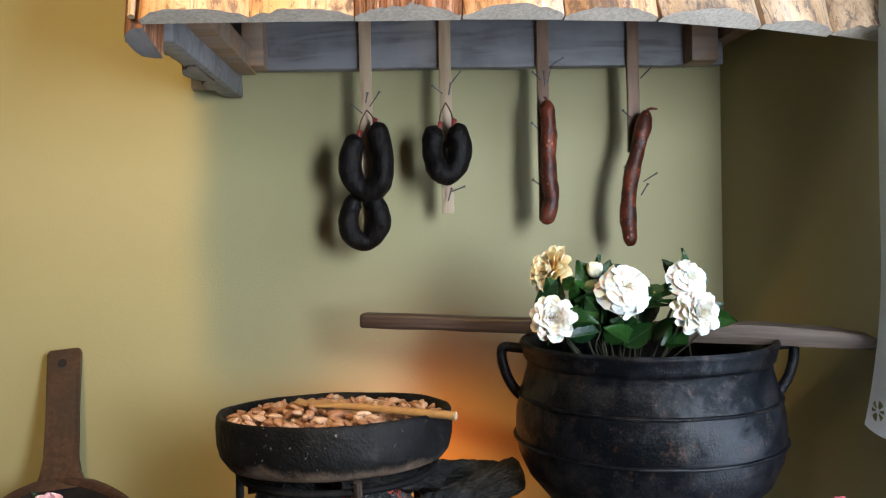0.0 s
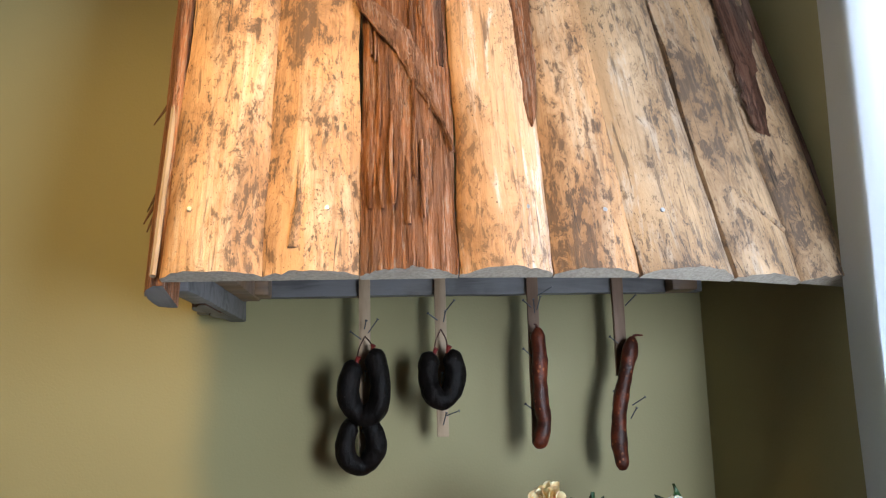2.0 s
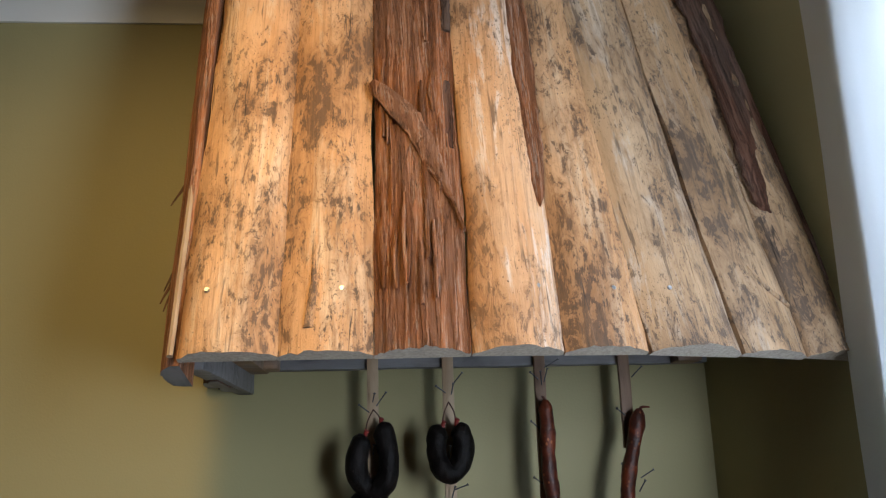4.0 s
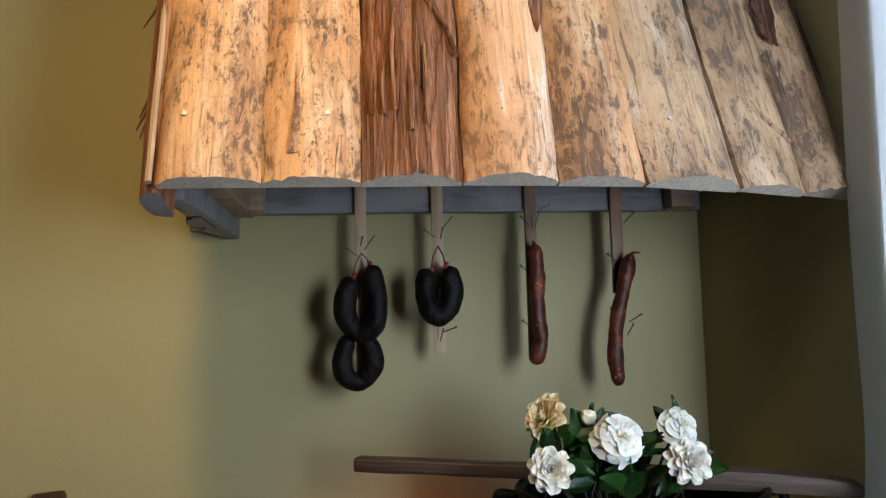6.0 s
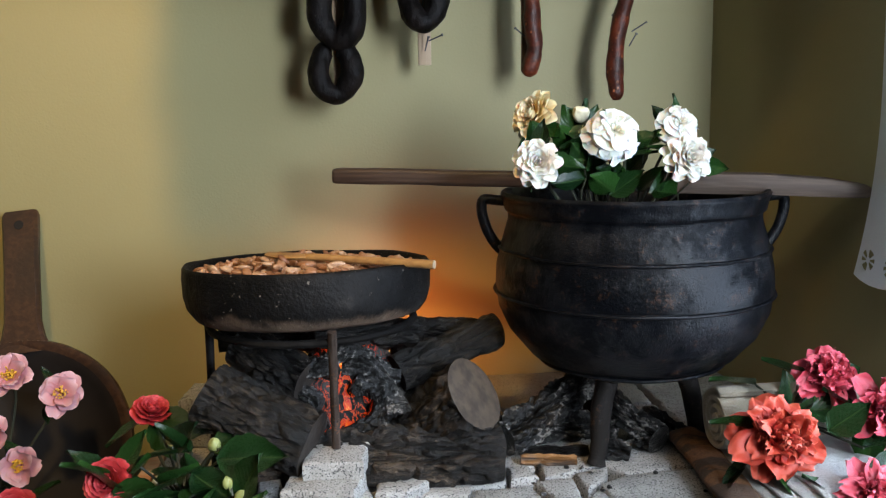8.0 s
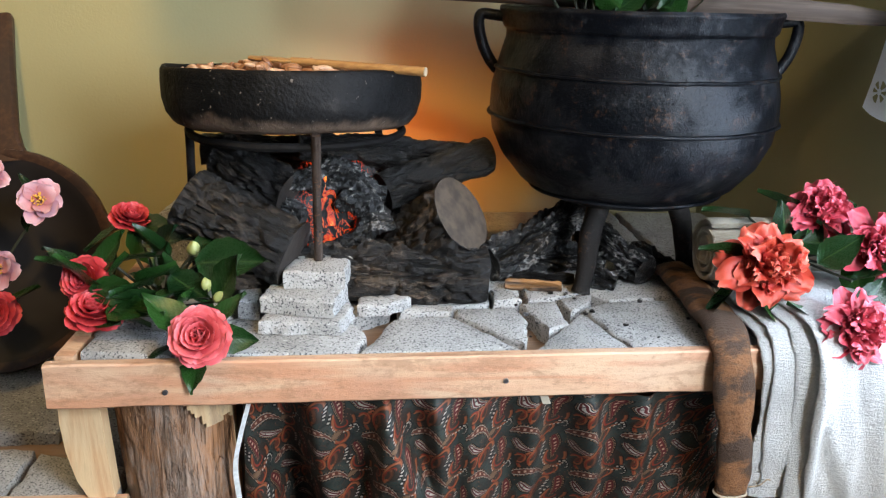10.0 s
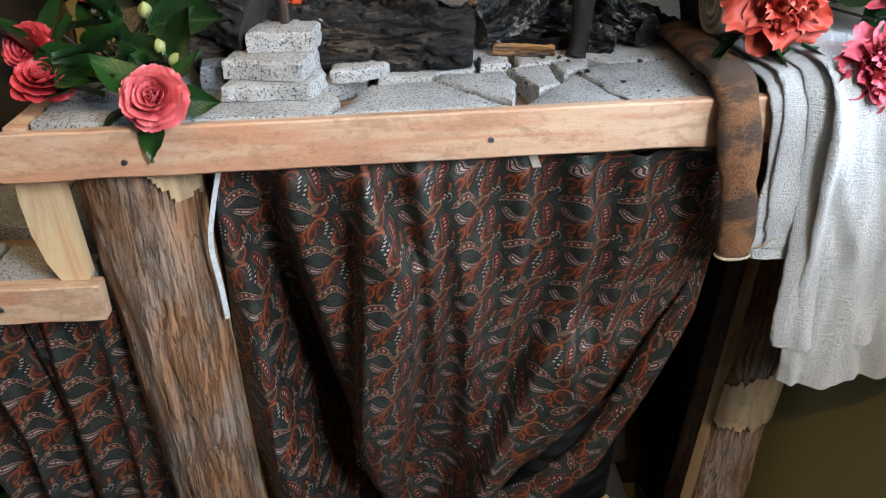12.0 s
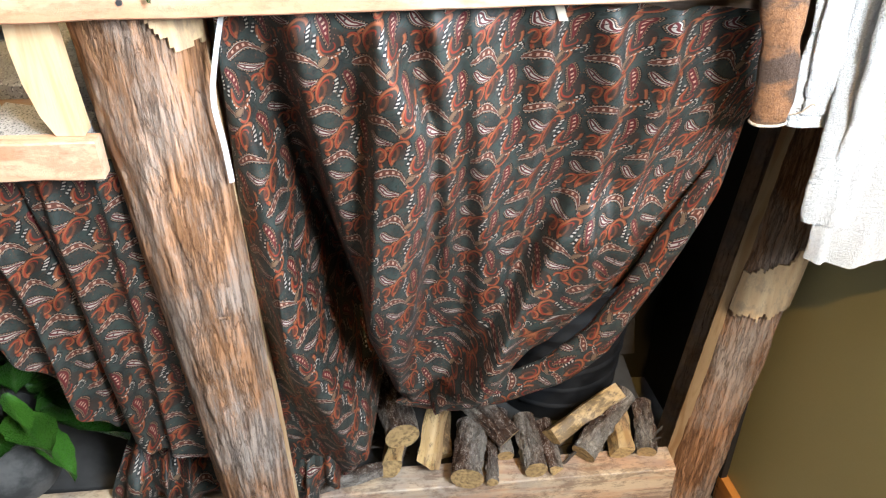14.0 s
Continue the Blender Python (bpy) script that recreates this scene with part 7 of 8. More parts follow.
def flower(name, label, cat, at, face, R, kind, mat, seed, foliage=(), group="", stem=None, roll=0.0, stamens=False):
    """A camellia: petals that face a direction, its leaves (direction, length, tilt), and a stem to where it rests."""
    face = Vector(face).normalized()
    th = thing(name, label, cat, Matrix.Translation(at), group)
    rot = face.to_track_quat("Z", "Y").to_matrix().to_4x4() @ pose(0, 0, 0, 0, 0, roll)
    part("petals", bloom(kind, R, seed), mat, th, "", rot, 180)
    if stamens:
        bm = bmesh.new()
        rnd = random.Random(seed)
        for k in range(40):
            a, r = rnd.uniform(0, 6.28), R * 0.20 * math.sqrt(rnd.random())
            p = Vector((r * math.cos(a), r * math.sin(a), 0.02 * R))
            q = p * 1.35 + Vector((0, 0, R * rnd.uniform(0.28, 0.42)))
            tube([p, (p + q) / 2, q], 0.0006, 5, bm=bm)
            tube([q, q + Vector((0, 0, 0.0016))], 0.0011, 6, bm=bm)
        part("stamens", bm, YELLOW, th, "", rot)
    for k, (d, L, tw) in enumerate(foliage):
        d = Vector(d).normalized()
        ob = part("leaf", leaves[(seed + k) % 4], None, th)
        q = d.to_track_quat("X", "Z").to_matrix().to_4x4()
        ob.matrix_local = Matrix.Translation(-face * R * 0.22 + d * R * 0.25) @ q @ pose(0, 0, 0, tw) @ Matrix.Diagonal((1.12 * L, 1.38 * L, 1.12 * L, 1))
    if stem:
        s = [Vector((0, 0, 0)), -face * R * 0.8 + (Vector(stem) - Vector(at)) * 0.2, Vector(stem) - Vector(at)]
        part("stem", tube(spline(s, 10), lambda t: 0.002, 7), STEM, th)
    return th


def bud(at, up, size, mat, label, group, stem):
    th = thing("camellia_bud", label, "bud", Matrix.Translation(at), group)
    up = Vector(up).normalized()
    bm = bmesh.new()
    bmesh.ops.create_uvsphere(bm, u_segments=16, v_segments=10, radius=1)
    for v in bm.verts:
        z = v.co.z
        v.co = Vector((v.co.x * (1 - 0.25 * max(0, z)), v.co.y * (1 - 0.25 * max(0, z)), z * 1.25)) * size * (1 + 0.08 * math.sin(3 * math.atan2(v.co.y, v.co.x) + 2 * z))
    part("bud", bm, mat, th, "", up.to_track_quat("Z", "Y").to_matrix().to_4x4(), 180)
    part("stem", tube(spline([-up * size, (Vector(stem) - Vector(at)) * 0.5 - up * size, Vector(stem) - Vector(at)], 8), 0.0014, 6), STEM, th)
    return th


# white camellias in the pot
G = "white camellias in the pot"
C = (0.30, 1.06, 1.20)
flower("white_camellia", "ageing cream camellia with browning petals", "camellia", (0.197, 1.05, 1.406), (-0.75, -0.5, 0.45), 0.034, "formal", AGEDP, 1, (((0.3, -0.8, -0.5), 0.042, 30), ((-0.5, 0.2, -0.8), 0.05, 0)), G, C)
flower("white_camellia", "full white camellia with ruffled petals at the pot rim", "camellia", (0.179, 0.950, 1.352), (-0.15, -0.95, 0.25), 0.0292, "formal", BROWNEDP, 2, (((1, -0.1, 0.0), 0.042, -60), ((0.2, 0.1, 1), 0.042, 20), ((-0.3, -0.1, -1), 0.022, 0)), G, C)
flower("white_camellia", "large open white camellia with thick petals", "camellia", (0.275, 0.985, 1.380), (0.05, -0.86, 0.5), 0.0355, "rose", WHITEP, 3, (((0.9, 0.3, 0.35), 0.034, 20), ((-0.8, 0.3, 0.2), 0.045, -40), ((-0.9, 0.1, -0.2), 0.045, 40), ((0.3, 0.2, -0.9), 0.03, 0)), G, C)
flower("white_camellia", "white camellia turned sideways above another", "camellia", (0.372, 1.03, 1.388), (0.1, -0.8, 0.55), 0.031, "rose", WHITEP, 4, (((0.05, 0.1, 1), 0.036, 70), ((-0.7, 0.2, 0.8), 0.032, 70), ((-0.8, 0.1, -0.3), 0.036, -30)), G, C)
flower("white_camellia", "white camellia with brown-edged petals", "camellia", (0.363, 0.970, 1.353), (0.12, -0.95, 0.28), 0.0315, "formal", BROWNEDP, 5, (((1, 0.3, 0.15), 0.034, 40), ((-0.7, 0.2, 0.4), 0.034, 20), ((-0.6, 0, -0.8), 0.034, 20)), G, C)
bud((0.247, 1.02, 1.408), (-0.5, -0.7, 0.3), 0.011, BUDW, "cream camellia bud among dark leaves", G, (0.29, 1.06, 1.30))
for k, (p, d, L, tw) in enumerate((((0.262, 1.03, 1.395), (0.35, 0, 1), 0.024, 80), ((0.250, 1.03, 1.395), (-0.7, -0.2, 0.6), 0.030, 60), ((0.265, 1.03, 1.40), (0.9, -0.2, 0.3), 0.028, 60), ((0.252, 1.02, 1.395), (-0.5, -0.4, -0.6), 0.055, 20), ((0.252, 1.01, 1.385), (-0.1, -0.3, -1), 0.042, 60), ((0.235, 1.02, 1.38), (0.1, -0.2, -0.9), 0.042, 90),
                                     ((0.305, 1.02, 1.365), (0.5, -0.3, 0.3), 0.04, 50), ((0.30, 1.01, 1.355), (0.7, -0.3, 0.1), 0.036, 10), ((0.245, 1.0, 1.35), (-0.9, -0.4, 0.1), 0.045, -30), ((0.248, 1.04, 1.355), (0.4, -0.2, 0.7), 0.05, 75), ((0.225, 1.045, 1.36), (0.1, -0.3, 0.8), 0.045, 85), ((0.235, 1.03, 1.325), (0.7, -0.3, 0.4), 0.05, 50), ((0.30, 1.02, 1.325), (-0.6, -0.4, 0.3), 0.048, 40), ((0.315, 1.05, 1.33), (0.4, -0.3, 0.5), 0.045, 70))):
    sp = thing("camellia_leaf", "glossy dark green camellia leaf above the pot", "leaf", Matrix.Translation(p), "loose leaves over the pot")
    ob = part("leaf", leaves[k % 4], None, sp)
    ob.matrix_local = Vector(d).normalized().to_track_quat("X", "Z").to_matrix().to_4x4() @ pose(0, 0, 0, tw) @ Matrix.Diagonal((1.12 * L, 1.38 * L, 1.12 * L, 1))
    part("stem", tube(spline([Vector((0, 0, 0)), (Vector(C) - Vector(p)) * 0.4 + Vector((0, 0, -0.01)), Vector(C) - Vector(p)], 8), 0.0012, 6), STEM, sp)

FRONDS = (((0.195, 0.997, 1.369), (0.174, 0.973, 1.403)), ((0.242, 0.972, 1.332), (0.199, 0.948, 1.327)), ((0.246, 1.032, 1.350), (0.214, 1.008, 1.400)), ((0.262, 1.042, 1.350), (0.227, 1.018, 1.420)),
          ((0.261, 1.012, 1.340), (0.226, 0.988, 1.376)), ((0.255, 1.042, 1.367), (0.262, 1.018, 1.426)), ((0.292, 1.012, 1.308), (0.248, 0.988, 1.341)), ((0.284, 1.012, 1.308), (0.319, 0.988, 1.340)),
          ((0.311, 1.032, 1.306), (0.296, 1.008, 1.343)), ((0.351, 0.992, 1.339), (0.324, 0.968, 1.311)), ((0.369, 1.012, 1.306), (0.324, 0.988, 1.321)), ((0.387, 1.012, 1.344), (0.425, 0.988, 1.338)),
          ((0.327, 1.022, 1.358), (0.338, 0.998, 1.389)), ((0.277, 1.042, 1.317), (0.234, 1.018, 1.341)), ((0.329, 1.042, 1.308), (0.353, 1.018, 1.345)))
for k, (p, q) in enumerate(FRONDS):
    p, q = Vector(p), Vector(q)
    sp = thing("camellia_leaf", "dark green camellia leaf between the white flowers", "leaf", Matrix.Translation(p), "loose leaves over the pot")
    ob = part("leaf", leaves[k % 4], None, sp)
    L = (q - p).length
    ob.matrix_local = (q - p).to_track_quat("X", "Z").to_matrix().to_4x4() @ pose(0, 0, 0, (62, 75, 50, 85)[k % 4]) @ Matrix.Diagonal((L, 1.15 * L, L, 1))
    part("stem", tube(spline([Vector((0, 0, 0)), Vector((0.0, 0.02, -0.03)), Vector((0.30, 1.10, 1.22)) - p], 8), 0.0011, 6), STEM, sp)

# coral camellias at the left end of the table
G = "coral camellias on the table"
C = (-0.24, 0.93, 0.975)
flower("coral_camellia", "fully open coral pink camellia with a spiral centre", "camellia", (-0.172, 0.802, 0.990), (0.05, -0.9, 0.55), 0.0305, "double", CORAL, 11, (((1, 0.1, -0.1), 0.045, 70), ((-0.2, -0.4, -1), 0.045, 0), ((-0.8, 0.4, 0.35), 0.062, -20), ((-0.9, 0.2, -0.3), 0.05, 10), ((0.7, 0.5, 0.6), 0.05, 0)), G, C)
flower("coral_camellia", "deep coral camellia seen from the side", "camellia", (-0.313, 0.905, 1.014), (-0.15, -0.85, 0.35), 0.027, "double", CORALD, 12, (((-0.8, 0.2, 0.6), 0.05, 0), ((0.6, 0.2, 0.7), 0.055, 30), ((0.8, -0.1, -0.2), 0.05, 0)), G, C)
flower("coral_camellia", "flattened coral camellia facing upward", "camellia", (-0.297, 0.878, 0.985), (0.1, -0.35, 0.9), 0.031, "double", CORALD, 13, (((0.5, -0.5, 0.05), 0.045, 20), ((0.9, -0.2, 0.1), 0.05, -30)), G, C)
flower("coral_camellia", "coral camellia standing at the back of the bunch", "camellia", (-0.298, 1.03, 1.047), (0.35, -0.30, 0.9), 0.026, "double", CORALD, 14, (((0.9, -0.3, 0.0), 0.05, 30), ((0.5, -0.4, -0.7), 0.055, 20), ((-0.8, -0.2, -0.4), 0.05, 0)), G, C)
for p, u, s in (((-0.199, 0.92, 1.045), (0.1, -0.3, 1), 0.0075), ((-0.177, 0.87, 1.021), (-0.1, -0.3, 1), 0.0065), ((-0.162, 0.86, 1.010), (0.4, -0.3, 0.8), 0.0065)):
    bud(p, u, s, BUDG, "small pale green camellia bud", "green buds", C)
rnd = random.Random(8)
for k, (p, d, L, tw) in enumerate((((-0.19, 0.90, 1.035), (0.75, -0.3, 0.15), 0.075, 50), ((-0.165, 0.865, 1.005), (0.45, -0.3, 0.85), 0.062, 75), ((-0.20, 0.92, 1.04), (0.6, 0.2, 0.25), 0.06, 20), ((-0.22, 0.90, 1.02), (0.6, -0.5, -0.2), 0.06, 30), ((-0.24, 0.90, 1.01), (-0.3, -0.7, 0.2), 0.065, 20),
                                     ((-0.25, 0.95, 1.03), (0.5, -0.3, 0.6), 0.05, 60), ((-0.27, 0.98, 1.03), (0.8, -0.2, 0.3), 0.055, 20), ((-0.24, 0.88, 0.99), (0.4, -0.8, 0.1), 0.06, 0), ((-0.28, 0.875, 0.992), (0.55, -0.4, 0.1), 0.055, 30),
                                     ((-0.21, 0.95, 1.02), (0.9, 0.1, 0.0), 0.06, 0), ((-0.23, 0.92, 1.0), (0.8, -0.4, -0.1), 0.06, -20), ((-0.20, 0.88, 1.0), (0.2, -0.9, 0.3), 0.05, 40), ((-0.31, 0.90, 1.02), (-0.7, -0.3, 0.5), 0.05, 30))):
    sp = thing("camellia_leaf", "glossy dark green camellia leaf on the table", "leaf", Matrix.Translation(p), "loose leaves among the coral flowers")
    ob = part("leaf", leaves[(k * 3) % 4], None, sp)
    ob.matrix_local = Vector(d).normalized().to_track_quat("X", "Z").to_matrix().to_4x4() @ pose(0, 0, 0, tw) @ Matrix.Diagonal((1.12 * L, 1.38 * L, 1.12 * L, 1))
    part("stem", tube(spline([Vector((0, 0, 0)), (Vector(C) - Vector(p)) * 0.5 + Vector((0, 0, 0.006)), Vector(C) - Vector(p)], 8), 0.0016, 6), STEM, sp)

for k in range(12):
    p = Vector((-0.245 + rnd.uniform(-0.06, 0.07), 0.91 + rnd.uniform(-0.05, 0.06), 1.0 + rnd.uniform(-0.01, 0.035)))
    d = Vector((rnd.uniform(-1, 1), rnd.uniform(-0.7, 0.4), rnd.uniform(0.0, 0.55)))
    sp = thing("camellia_leaf", "glossy dark green camellia leaf on the table", "leaf", Matrix.Translation(p), "loose leaves among the coral flowers")
    ob = part("leaf", leaves[k % 4], None, sp)
    L = rnd.uniform(0.055, 0.075)
    ob.matrix_local = d.normalized().to_track_quat("X", "Z").to_matrix().to_4x4() @ pose(0, 0, 0, rnd.uniform(-30, 60)) @ Matrix.Diagonal((L, L, L, 1))
    part("stem", tube(spline([Vector((0, 0, 0)), (Vector(C) - p) * 0.5, Vector(C) - p], 8), 0.0016, 6), STEM, sp)

# red camellias on the towels
G = "red camellias on the towels"
C = (0.50, 0.93, 1.032)
flower("red_camellia", "crimson peony-form camellia with ragged petals", "camellia", (0.519, 0.916, 1.092), (0.1, -0.85, 0.55), 0.039, "peony", REDP, 21, (((-0.9, 0.3, 0.2), 0.055, 30), ((0.8, 0.2, -0.6), 0.055, 0), ((-0.6, 0.1, -0.7), 0.06, 20), ((0.9, 0.3, 0.1), 0.05, 40)), G, C)
flower("red_camellia", "orange-red peony-form camellia with fading tips", "camellia", (0.431, 0.856, 1.047), (-0.1, -0.9, 0.45), 0.049, "peony", ORANGEP, 22, (((-0.9, 0.2, 0.35), 0.055, 40), ((-0.8, -0.2, -0.6), 0.06, 20), ((0.3, -0.3, -0.9), 0.06, 0), ((0.9, 0.3, 0.4), 0.055, -20)), G, C)
flower("red_camellia", "bright pink-red peony-form camellia with spreading petals", "camellia", (0.500, 0.785, 1.000), (0.1, -0.9, 0.45), 0.041, "peony", REDP, 23, (((0.6, 0.3, 0.7), 0.055, 60), ((0.9, 0.1, 0.1), 0.05, 20), ((-0.9, 0.4, 0.2), 0.05, 0)), G, C)
flower("red_camellia", "crimson camellia half hidden by its neighbours", "camellia", (0.562, 0.875, 1.062), (0.4, -0.8, 0.4), 0.039, "peony", REDP, 24, (((-0.3, -0.4, -0.8), 0.055, 20), ((-0.8, 0.1, 0.3), 0.05, 0)), G, C)
for k, (p, d, L, tw) in enumerate((((0.48, 0.90, 1.06), (0.8, -0.3, 0.1), 0.06, 40), ((0.47, 0.90, 1.065), (-0.2, -0.3, 0.6), 0.05, 60), ((0.50, 0.87, 1.045), (0.5, -0.5, 0.7), 0.05, 90), ((0.40, 0.86, 1.02), (-0.6, -0.3, -0.6), 0.055, 30), ((0.45, 0.95, 1.075), (-0.8, 0, 0.2), 0.055, 20), ((0.53, 0.85, 1.03), (0.8, -0.2, 0.3), 0.055, 0), ((0.42, 0.84, 1.01), (0.7, -0.4, -0.5), 0.05, 10))):
    sp = thing("camellia_leaf", "glossy bluish-green camellia leaf on the towel", "leaf", Matrix.Translation(p), "loose leaves among the red flowers")
    ob = part("leaf", leaves[(k * 5) % 4], None, sp)
    ob.matrix_local = Vector(d).normalized().to_track_quat("X", "Z").to_matrix().to_4x4() @ pose(0, 0, 0, tw) @ Matrix.Diagonal((1.12 * L, 1.38 * L, 1.12 * L, 1))
    part("stem", tube(spline([Vector((0, 0, 0)), (Vector(C) - Vector(p)) * 0.5, Vector(C) - Vector(p)], 8), 0.0016, 6), STEM, sp)

# wooden dish with a handle, leaning on the wall, with pale flowers in it
n = Nodes("old_dish_wood", 0.45)
gr = n.noise(120, 4, n.at((1, 1, 0.08)))
bl = n.noise(12, 5)
c = n.mix(n.step(gr, 0.35, 0.7), (0.030, 0.013, 0.007), (0.060, 0.028, 0.014))
c = n.mix(n.m("MULTIPLY", n.step(bl, 0.45, 0.62), 0.7), c, (0.019, 0.010, 0.006))
DISHW = n.done(c, n.m("MULTIPLY_ADD", bl, 0.3, 0.3), n.bump(gr, 0.35, 0.0015))
dish = thing("wooden_dish", "round dark wooden dish with a flat handle leaning on the wall", "dish", pose(-0.546, 1.222, 0.932, 65, 0, 0))
R = 0.166
prof = [(0.0005, -0.045), (0.06, -0.045), (0.11, -0.038), (0.145, -0.02), (R, 0.004), (R - 0.002, 0.010), (R - 0.016, 0.009), (0.135, -0.010), (0.10, -0.026), (0.05, -0.033), (0.0005, -0.033)]
bm = flip(turned(prof, 64, rough=0.0015, seed=3))
# faces inside the rim take a darker colour that paints the bowl's shade
for f in bm.faces:
    q = f.calc_center_median()
    f.material_index = 1 if f.normal.z > 0.05 and math.hypot(q.x, q.y) < R - 0.017 else 0
part("bowl", bm, (DISHW, plain("shaded_dish_inside", (0.010, 0.006, 0.0045), 0.6, scale=40)), dish, angle=60)
rows = []
for y, w, h in ((R - 0.02, 0.085, 0.018), (R + 0.005, 0.064, 0.018), (R + 0.03, 0.054, 0.019), (R + 0.12, 0.052, 0.019), (R + 0.205, 0.055, 0.019), (R + 0.212, 0.050, 0.014)):
    rows.append([Vector((sx * w / 2, y, sz * h / 2)) for sx, sz in ((-1, -0.5), (-0.85, -1), (0.85, -1), (1, -0.5), (1, 0.5), (0.85, 1), (-0.85, 1), (-1, 0.5))])
part("handle", flip(loft(rows)), DISHW, dish, "worn flat handle", pose(0.008, 0, 0, 0, 0, 6.0))
# flat dark disc paints the shade of the hanging hole; nothing is cut
bm = turned([(0.0005, 0.0), (0.0075, 0.0), (0.0075, 0.0008), (0.0005, 0.0008)], 16)
part("peg_hole", flip(bm), plain("hole_shade_dark", (0.008, 0.006, 0.005), 0.9), dish, "dark disc for the shade in the hanging hole", pose(0.008, 0, 0, 0, 0, 6.0) @ pose(0, R + 0.187, 0.0096))
G = "pale pink camellias in the dish"
C = (-0.55, 1.16, 0.90)
for k, (p, f, r) in enumerate((((-0.452, 1.15, 1.040), (0.3, -0.85, 0.45), 0.034), ((-0.515, 1.15, 1.068), (0.1, -0.8, 0.6), 0.034), ((-0.525, 1.10, 1.000), (-0.2, -0.9, 0.4), 0.032), ((-0.492, 1.10, 0.960), (0.0, -0.95, 0.3), 0.031))):
    flower("pale_camellia", "pale pink single camellia with yellow stamens", "camellia", p, f, r, "single", PALEP, 31 + k, (((-0.6, 0.4, 0.6), 0.04, 20), ((-0.5, 0.3, -0.7), 0.045, 0)), G, C, stamens=True)
flower("pink_camellia", "deep pink camellia low in the dish", "camellia", (-0.484, 1.05, 0.917), (0.1, -0.9, 0.4), 0.03, "double", CORALD, 36, (((0.7, 0.2, 0.5), 0.05, 0),), "", C)

# potted plant low on the left
n = Nodes("mossy_grey_pot", 0.85)
f1 = n.noise(16, 6, rough=0.65)
POTLEAF = LEAF.copy()
POTLEAF.name = "bright_plant_leaf"
for nd in POTLEAF.node_tree.nodes:
    if nd.type == "MIX" and not nd.inputs[6].is_linked and not nd.inputs[7].is_linked:
        nd.inputs[6].default_value, nd.inputs[7].default_value = (0.018, 0.068, 0.009, 1), (0.04, 0.125, 0.014, 1)
plant_leaves = []
for me in leaves:
    me = me.copy()
    me.materials[0] = POTLEAF
    plant_leaves.append(me)
PLANTPOT = n.done(n.mix(n.step(f1, 0.38, 0.62), (0.10, 0.097, 0.09), (0.035, 0.035, 0.033)), 0.85, n.bump(f1, 0.6, 0.004))
pp = thing("potted_plant", "mottled grey stone pot with glossy green leaves", "plant", pose(-0.590, 0.99, 0.104))
part("pot", flip(turned([(0.0005, 0), (0.05, 0), (0.068, 0.02), (0.078, 0.06), (0.076, 0.10), (0.068, 0.125), (0.072, 0.135), (0.064, 0.137), (0.058, 0.12), (0.0005, 0.115)], 48, rough=0.003, seed=8)), PLANTPOT, pp, angle=60)
rnd = random.Random(21)
for k in range(44):
    a, e = rnd.uniform(-180, 180), rnd.uniform(-40, 75)
    p = Vector((0.022 + 0.045 * math.cos(radians(a)), 0.045 * math.sin(radians(a)), 0.145 + 0.075 * rnd.random()))
    d = Vector((math.cos(radians(a)) * math.cos(radians(e)), math.sin(radians(a)) * math.cos(radians(e)), math.sin(radians(e))))
    ob = part("leaf", plant_leaves[k % 4], None, pp)
    L = rnd.uniform(0.085, 0.145)
    ob.matrix_local = Matrix.Translation(p) @ d.to_track_quat("X", "Z").to_matrix().to_4x4() @ pose(0, 0, 0, rnd.uniform(-50, 50)) @ Matrix.Diagonal((L, L, L, 1))
for k in range(4):
    part("stem", tube(spline([(0.01 * k - 0.015, 0, 0.112), (0.012 * k - 0.02, 0.005, 0.16), (0.02 * k - 0.03, 0.01, 0.215)], 8), 0.003, 7), STEM, pp)

# ---- firewood and bucket under the table ----
BIRCH = bark("mossy_firewood_bark", (0.008, 0.005, 0.004), (0.095, 0.046, 0.026), (0.46, 0.42, 0.36), axis=0, scale=1.6, depth=0.006, grey_amount=0.75, stretch=0.4, twist=0.6, crisp=0.9)
SPLIT = sawn("split_firewood", (0.53, 0.35, 0.145), (0.37, 0.205, 0.072), 0.2, soil=0.7, soiled=(0.035, 0.023, 0.015))
CUTEND = plain("cut_firewood_end", (0.50, 0.33, 0.145), 0.8, vary=0.65, scale=150, bump=0.5)


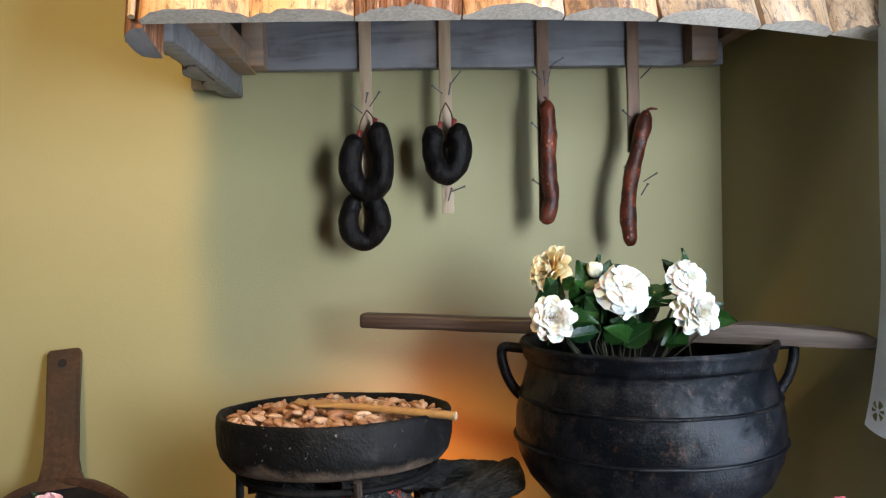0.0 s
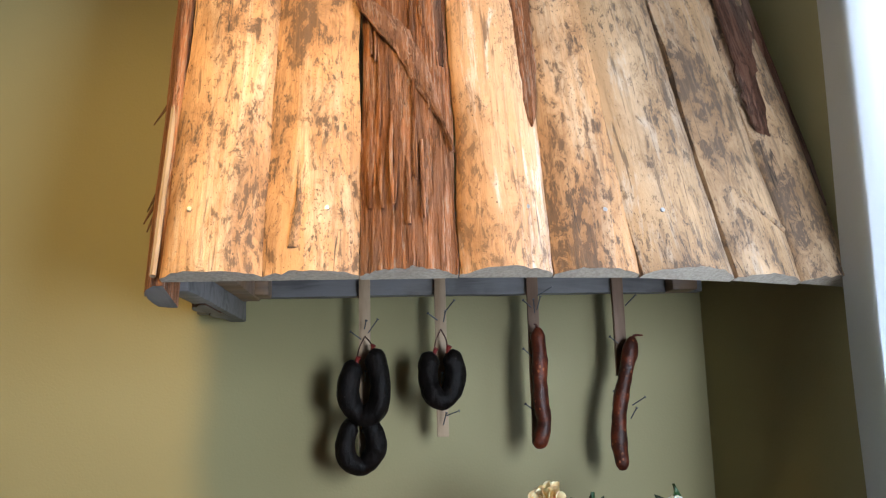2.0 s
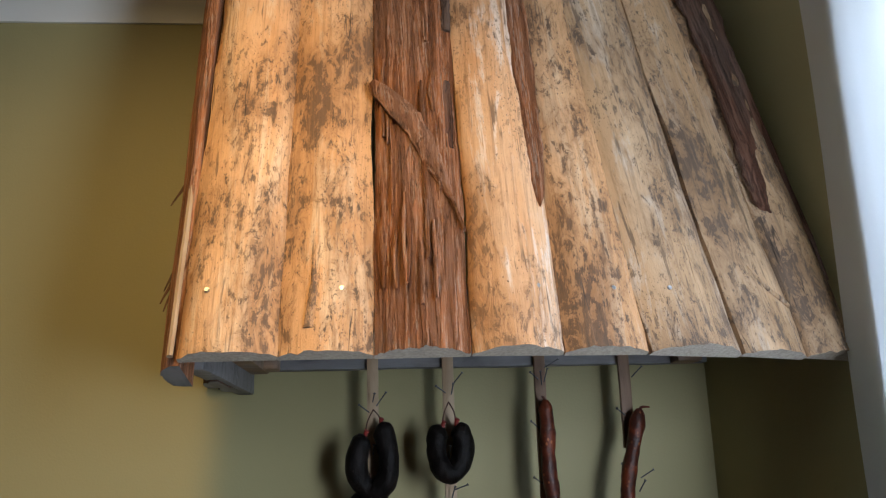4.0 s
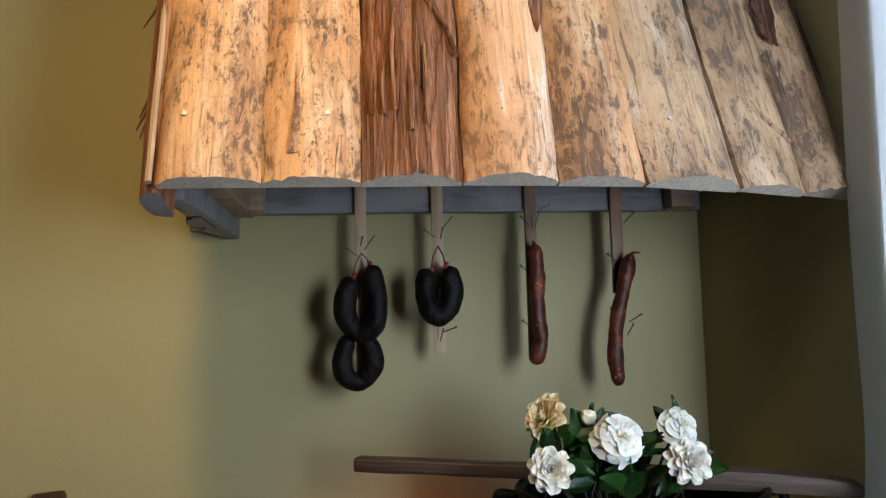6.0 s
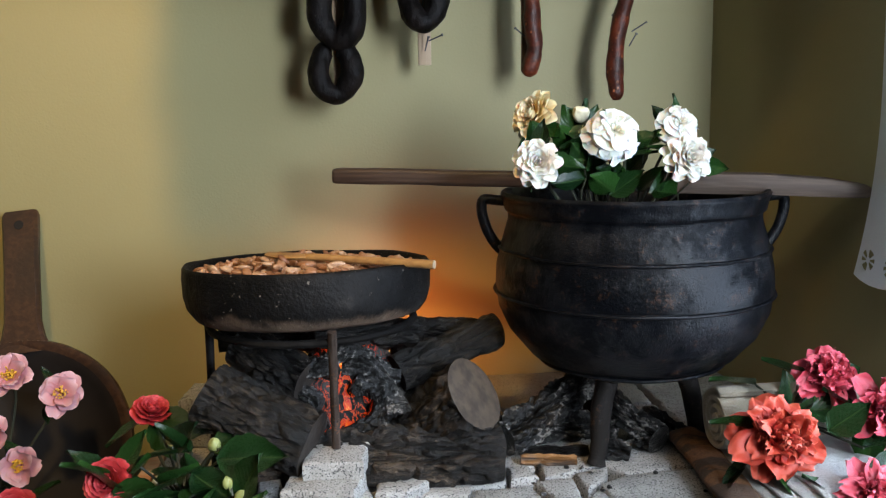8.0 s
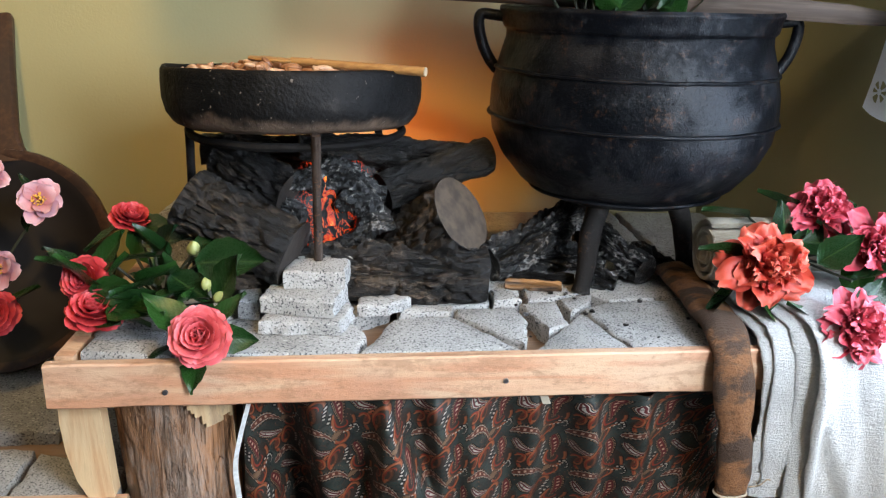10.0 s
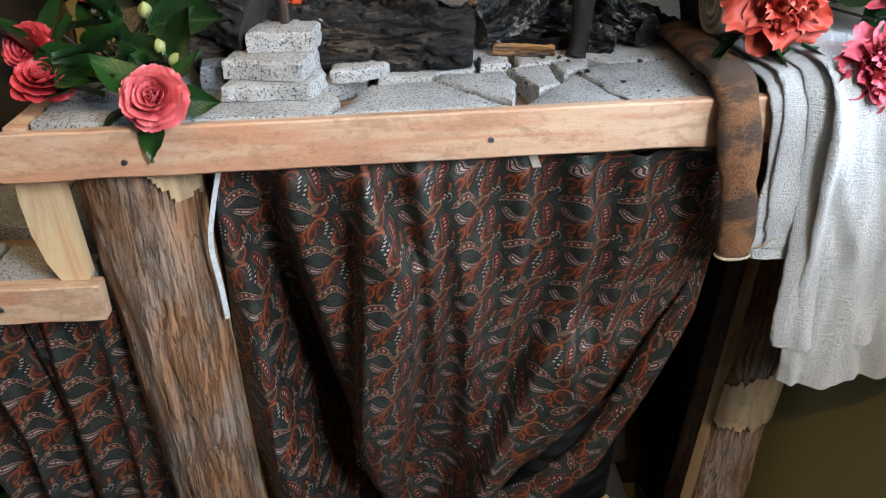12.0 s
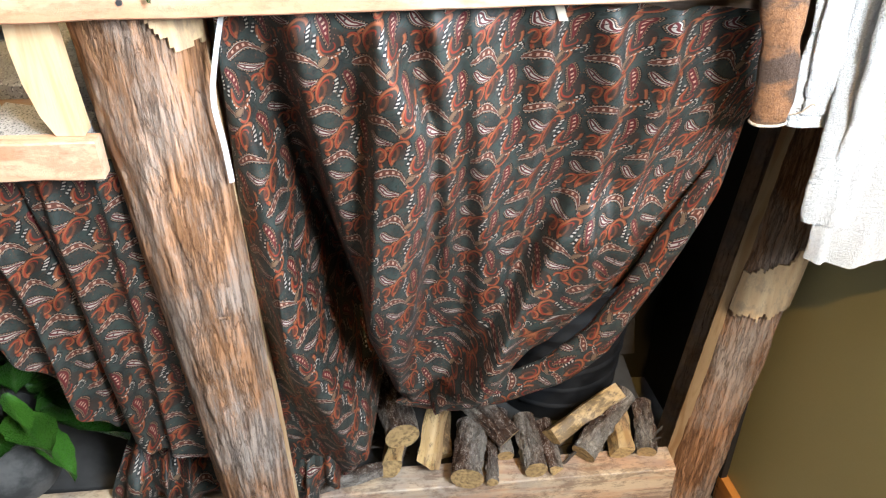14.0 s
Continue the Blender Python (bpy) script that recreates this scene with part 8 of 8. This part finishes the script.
def split_stick(label, a, b, r, seed, group):
    """A split stick: a wedge of a log, two torn faces and one of bark."""
    a, b = Vector(a), Vector(b)
    rnd = random.Random(seed)
    half, far = radians(rnd.uniform(38, 62)), rnd.uniform(1.25, 1.7)
    turn = rnd.uniform(0, 6.28)
    outline = [(0.0, 0.0)] + [(far * math.cos(q), far * math.sin(q)) for q in [half * (k / 4 - 1) for k in range(9)]]
    cx = sum(p[0] for p in outline) / len(outline)
    ring = []
    for p, q in zip(outline, outline[1:] + outline[:1]):
        steps = 5 if (0.0, 0.0) in (p, q) else 1
        ring += [((p[0] + (q[0] - p[0]) * s / steps - cx), p[1] + (q[1] - p[1]) * s / steps, (0.0, 0.0) in (p, q)) for s in range(steps)]
    L = (b - a).length
    N = max(12, int(L / 0.004))
    rows = []
    for i in range(N + 1):
        t = i / N
        row = []
        for u, v, torn in ring:
            p = Vector((t * L, u * r, v * r))
            p += wob((t * L * 0.4, u * r, v * r), 70, r * 0.16, seed) + wob(p, 26, r * 0.10, seed)
            if i in (0, N):
                p.x = t * L + (0.35 * u + 0.25 * v) * r * math.sin(seed * 3)
            row.append(p)
        rows.append(row)
    bm = loft(rows)
    n = len(ring)
    for k, f in enumerate(bm.faces):
        f.material_index = 2 if len(f.verts) > 4 else (0 if ring[k % n][2] else 1)
    flip(bm)
    m = Matrix.Translation(a) @ (b - a).normalized().to_track_quat("X", "Z").to_matrix().to_4x4() @ pose(0, 0, 0, math.degrees(turn))
    return solid("firewood", bm, (SPLIT, BIRCH, CUTEND), label, "firewood", m, group, angle=28)


G = "firewood on the ledge"
for k, (a, b, r, kind) in enumerate((
    ((-0.122, 0.936, 0.120), (0.018, 0.964, 0.132), 0.0165, "split"), ((0.004, 0.955, 0.128), (0.030, 1.09, 0.135), 0.022, "split"), ((0.022, 0.985, 0.172), (-0.005, 1.12, 0.185), 0.028, "round"),
    ((0.060, 0.965, 0.128), (0.088, 1.055, 0.225), 0.019, "split"), ((0.122, 0.935, 0.124), (0.140, 1.06, 0.142), 0.0265, "round"), ((0.163, 0.935, 0.112), (0.166, 1.06, 0.132), 0.0095, "round"),
    ((0.196, 0.998, 0.142), (0.098, 1.10, 0.205), 0.023, "round"), ((0.190, 0.99, 0.110), (0.190, 1.10, 0.122), 0.014, "round"), ((0.236, 0.952, 0.116), (0.224, 1.08, 0.135), 0.0185, "round"),
    ((0.270, 0.958, 0.112), (0.262, 1.08, 0.125), 0.0165, "split"), ((0.268, 1.005, 0.128), (0.42, 1.09, 0.168), 0.0215, "split"), ((0.316, 0.978, 0.120), (0.425, 1.10, 0.165), 0.021, "round"),
    ((0.386, 0.982, 0.110), (0.392, 1.10, 0.130), 0.0175, "split"), ((0.426, 0.985, 0.108), (0.442, 1.10, 0.138), 0.0165, "round"),
    ((0.095, 1.0, 0.105), (0.10, 1.12, 0.12), 0.018, "split"), ((0.345, 1.0, 0.10), (0.35, 1.12, 0.115), 0.016, "split"))):
    b = tuple(p + 0.8 * (q - p) for p, q in zip(a, b)) if k < 14 and k not in (3, 6) else b
    if kind == "split":
        split_stick("split yellow firewood stick on the low ledge", a, b, r, 31.0 + 1.7 * k, G)
        continue
    log("firewood", "short round firewood branch with lichen-grey bark", a, b, r, BIRCH, CUTEND, 31.0 + 1.7 * k, 0.004, "firewood", G, sides=48, chunk=0.9)
n = Nodes("black_rubber", 0.55)
f1 = n.noise(30, 5)
RUBBER = n.done(n.mix(n.step(f1, 0.4, 0.65), (0.0035, 0.0035, 0.004), (0.011, 0.011, 0.012)), n.m("MULTIPLY_ADD", f1, 0.3, 0.45), n.bump(f1, 0.3, 0.002))
bk = thing("ribbed_bucket", "dark ribbed bucket standing behind the firewood", "bucket", pose(0.305, 1.205, 0.0725))
prof = [(0.0005, 0.0), (0.105, 0.0)]
for k in range(7):
    z = 0.01 + 0.04 * k
    prof += [(0.110 + 0.003 * k, z), (0.110 + 0.003 * k, z + 0.026), (0.116 + 0.003 * k, z + 0.030), (0.116 + 0.003 * k, z + 0.036)]
prof += [(0.138, 0.30), (0.128, 0.30), (0.115, 0.05), (0.0005, 0.02)]
part("body", flip(turned(prof, 56)), RUBBER, bk, angle=50)
part("rim", tube([Vector((0.137 * math.cos(2 * math.pi * k / 48), 0.137 * math.sin(2 * math.pi * k / 48), 0.302)) for k in range(49)], 0.006, 8), RUBBER, bk)

# dark sheet added behind the table legs, in place of the deep shade there
part("back_panel", box((0.90, 0.014, 0.92 - FLOOR), (0.15, 1.378, (0.92 + FLOOR) / 2), 0.002), plain("back_shade_dark", (0.014, 0.012, 0.011), 0.8, scale=20), table, "added dark sheet for the shade at the back under the table")
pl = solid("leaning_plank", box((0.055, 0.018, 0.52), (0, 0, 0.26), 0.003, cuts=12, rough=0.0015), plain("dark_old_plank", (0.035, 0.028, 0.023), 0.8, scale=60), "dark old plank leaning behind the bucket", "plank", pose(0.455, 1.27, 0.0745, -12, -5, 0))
# another added dark sheet for shade, along the right wall; it also blocks light
ob = part("side_panel", box((0.012, 0.345, 0.915 - FLOOR), (-0.010, -0.19, (0.915 + FLOOR) / 2), 0.002), plain("side_shade_dark", (0.016, 0.014, 0.013), 0.85, scale=20), table, "added dark sheet for the shade along the wall under the table", RIGHT)
rnd = random.Random(41)
TWIG = plain("dark_twig", (0.045, 0.033, 0.024), 0.8, scale=150)
for k in range(22):
    x, y = rnd.uniform(-0.06, 0.44), rnd.uniform(0.96, 1.07)
    a = Vector((x, y, 0.0785))
    d = Vector((rnd.uniform(-0.07, 0.07), rnd.uniform(-0.03, 0.05), rnd.uniform(0.0, 0.06)))
    solid("twig", tube(spline([a, a + d * 0.5 + Vector((0, 0, 0.006)), a + d], 8), lambda t: 0.0035 * (1 - 0.5 * t), 7, rough=0.0008, seed=k), TWIG, "thin dark kindling twig among the firewood", "twig", group="kindling twigs")
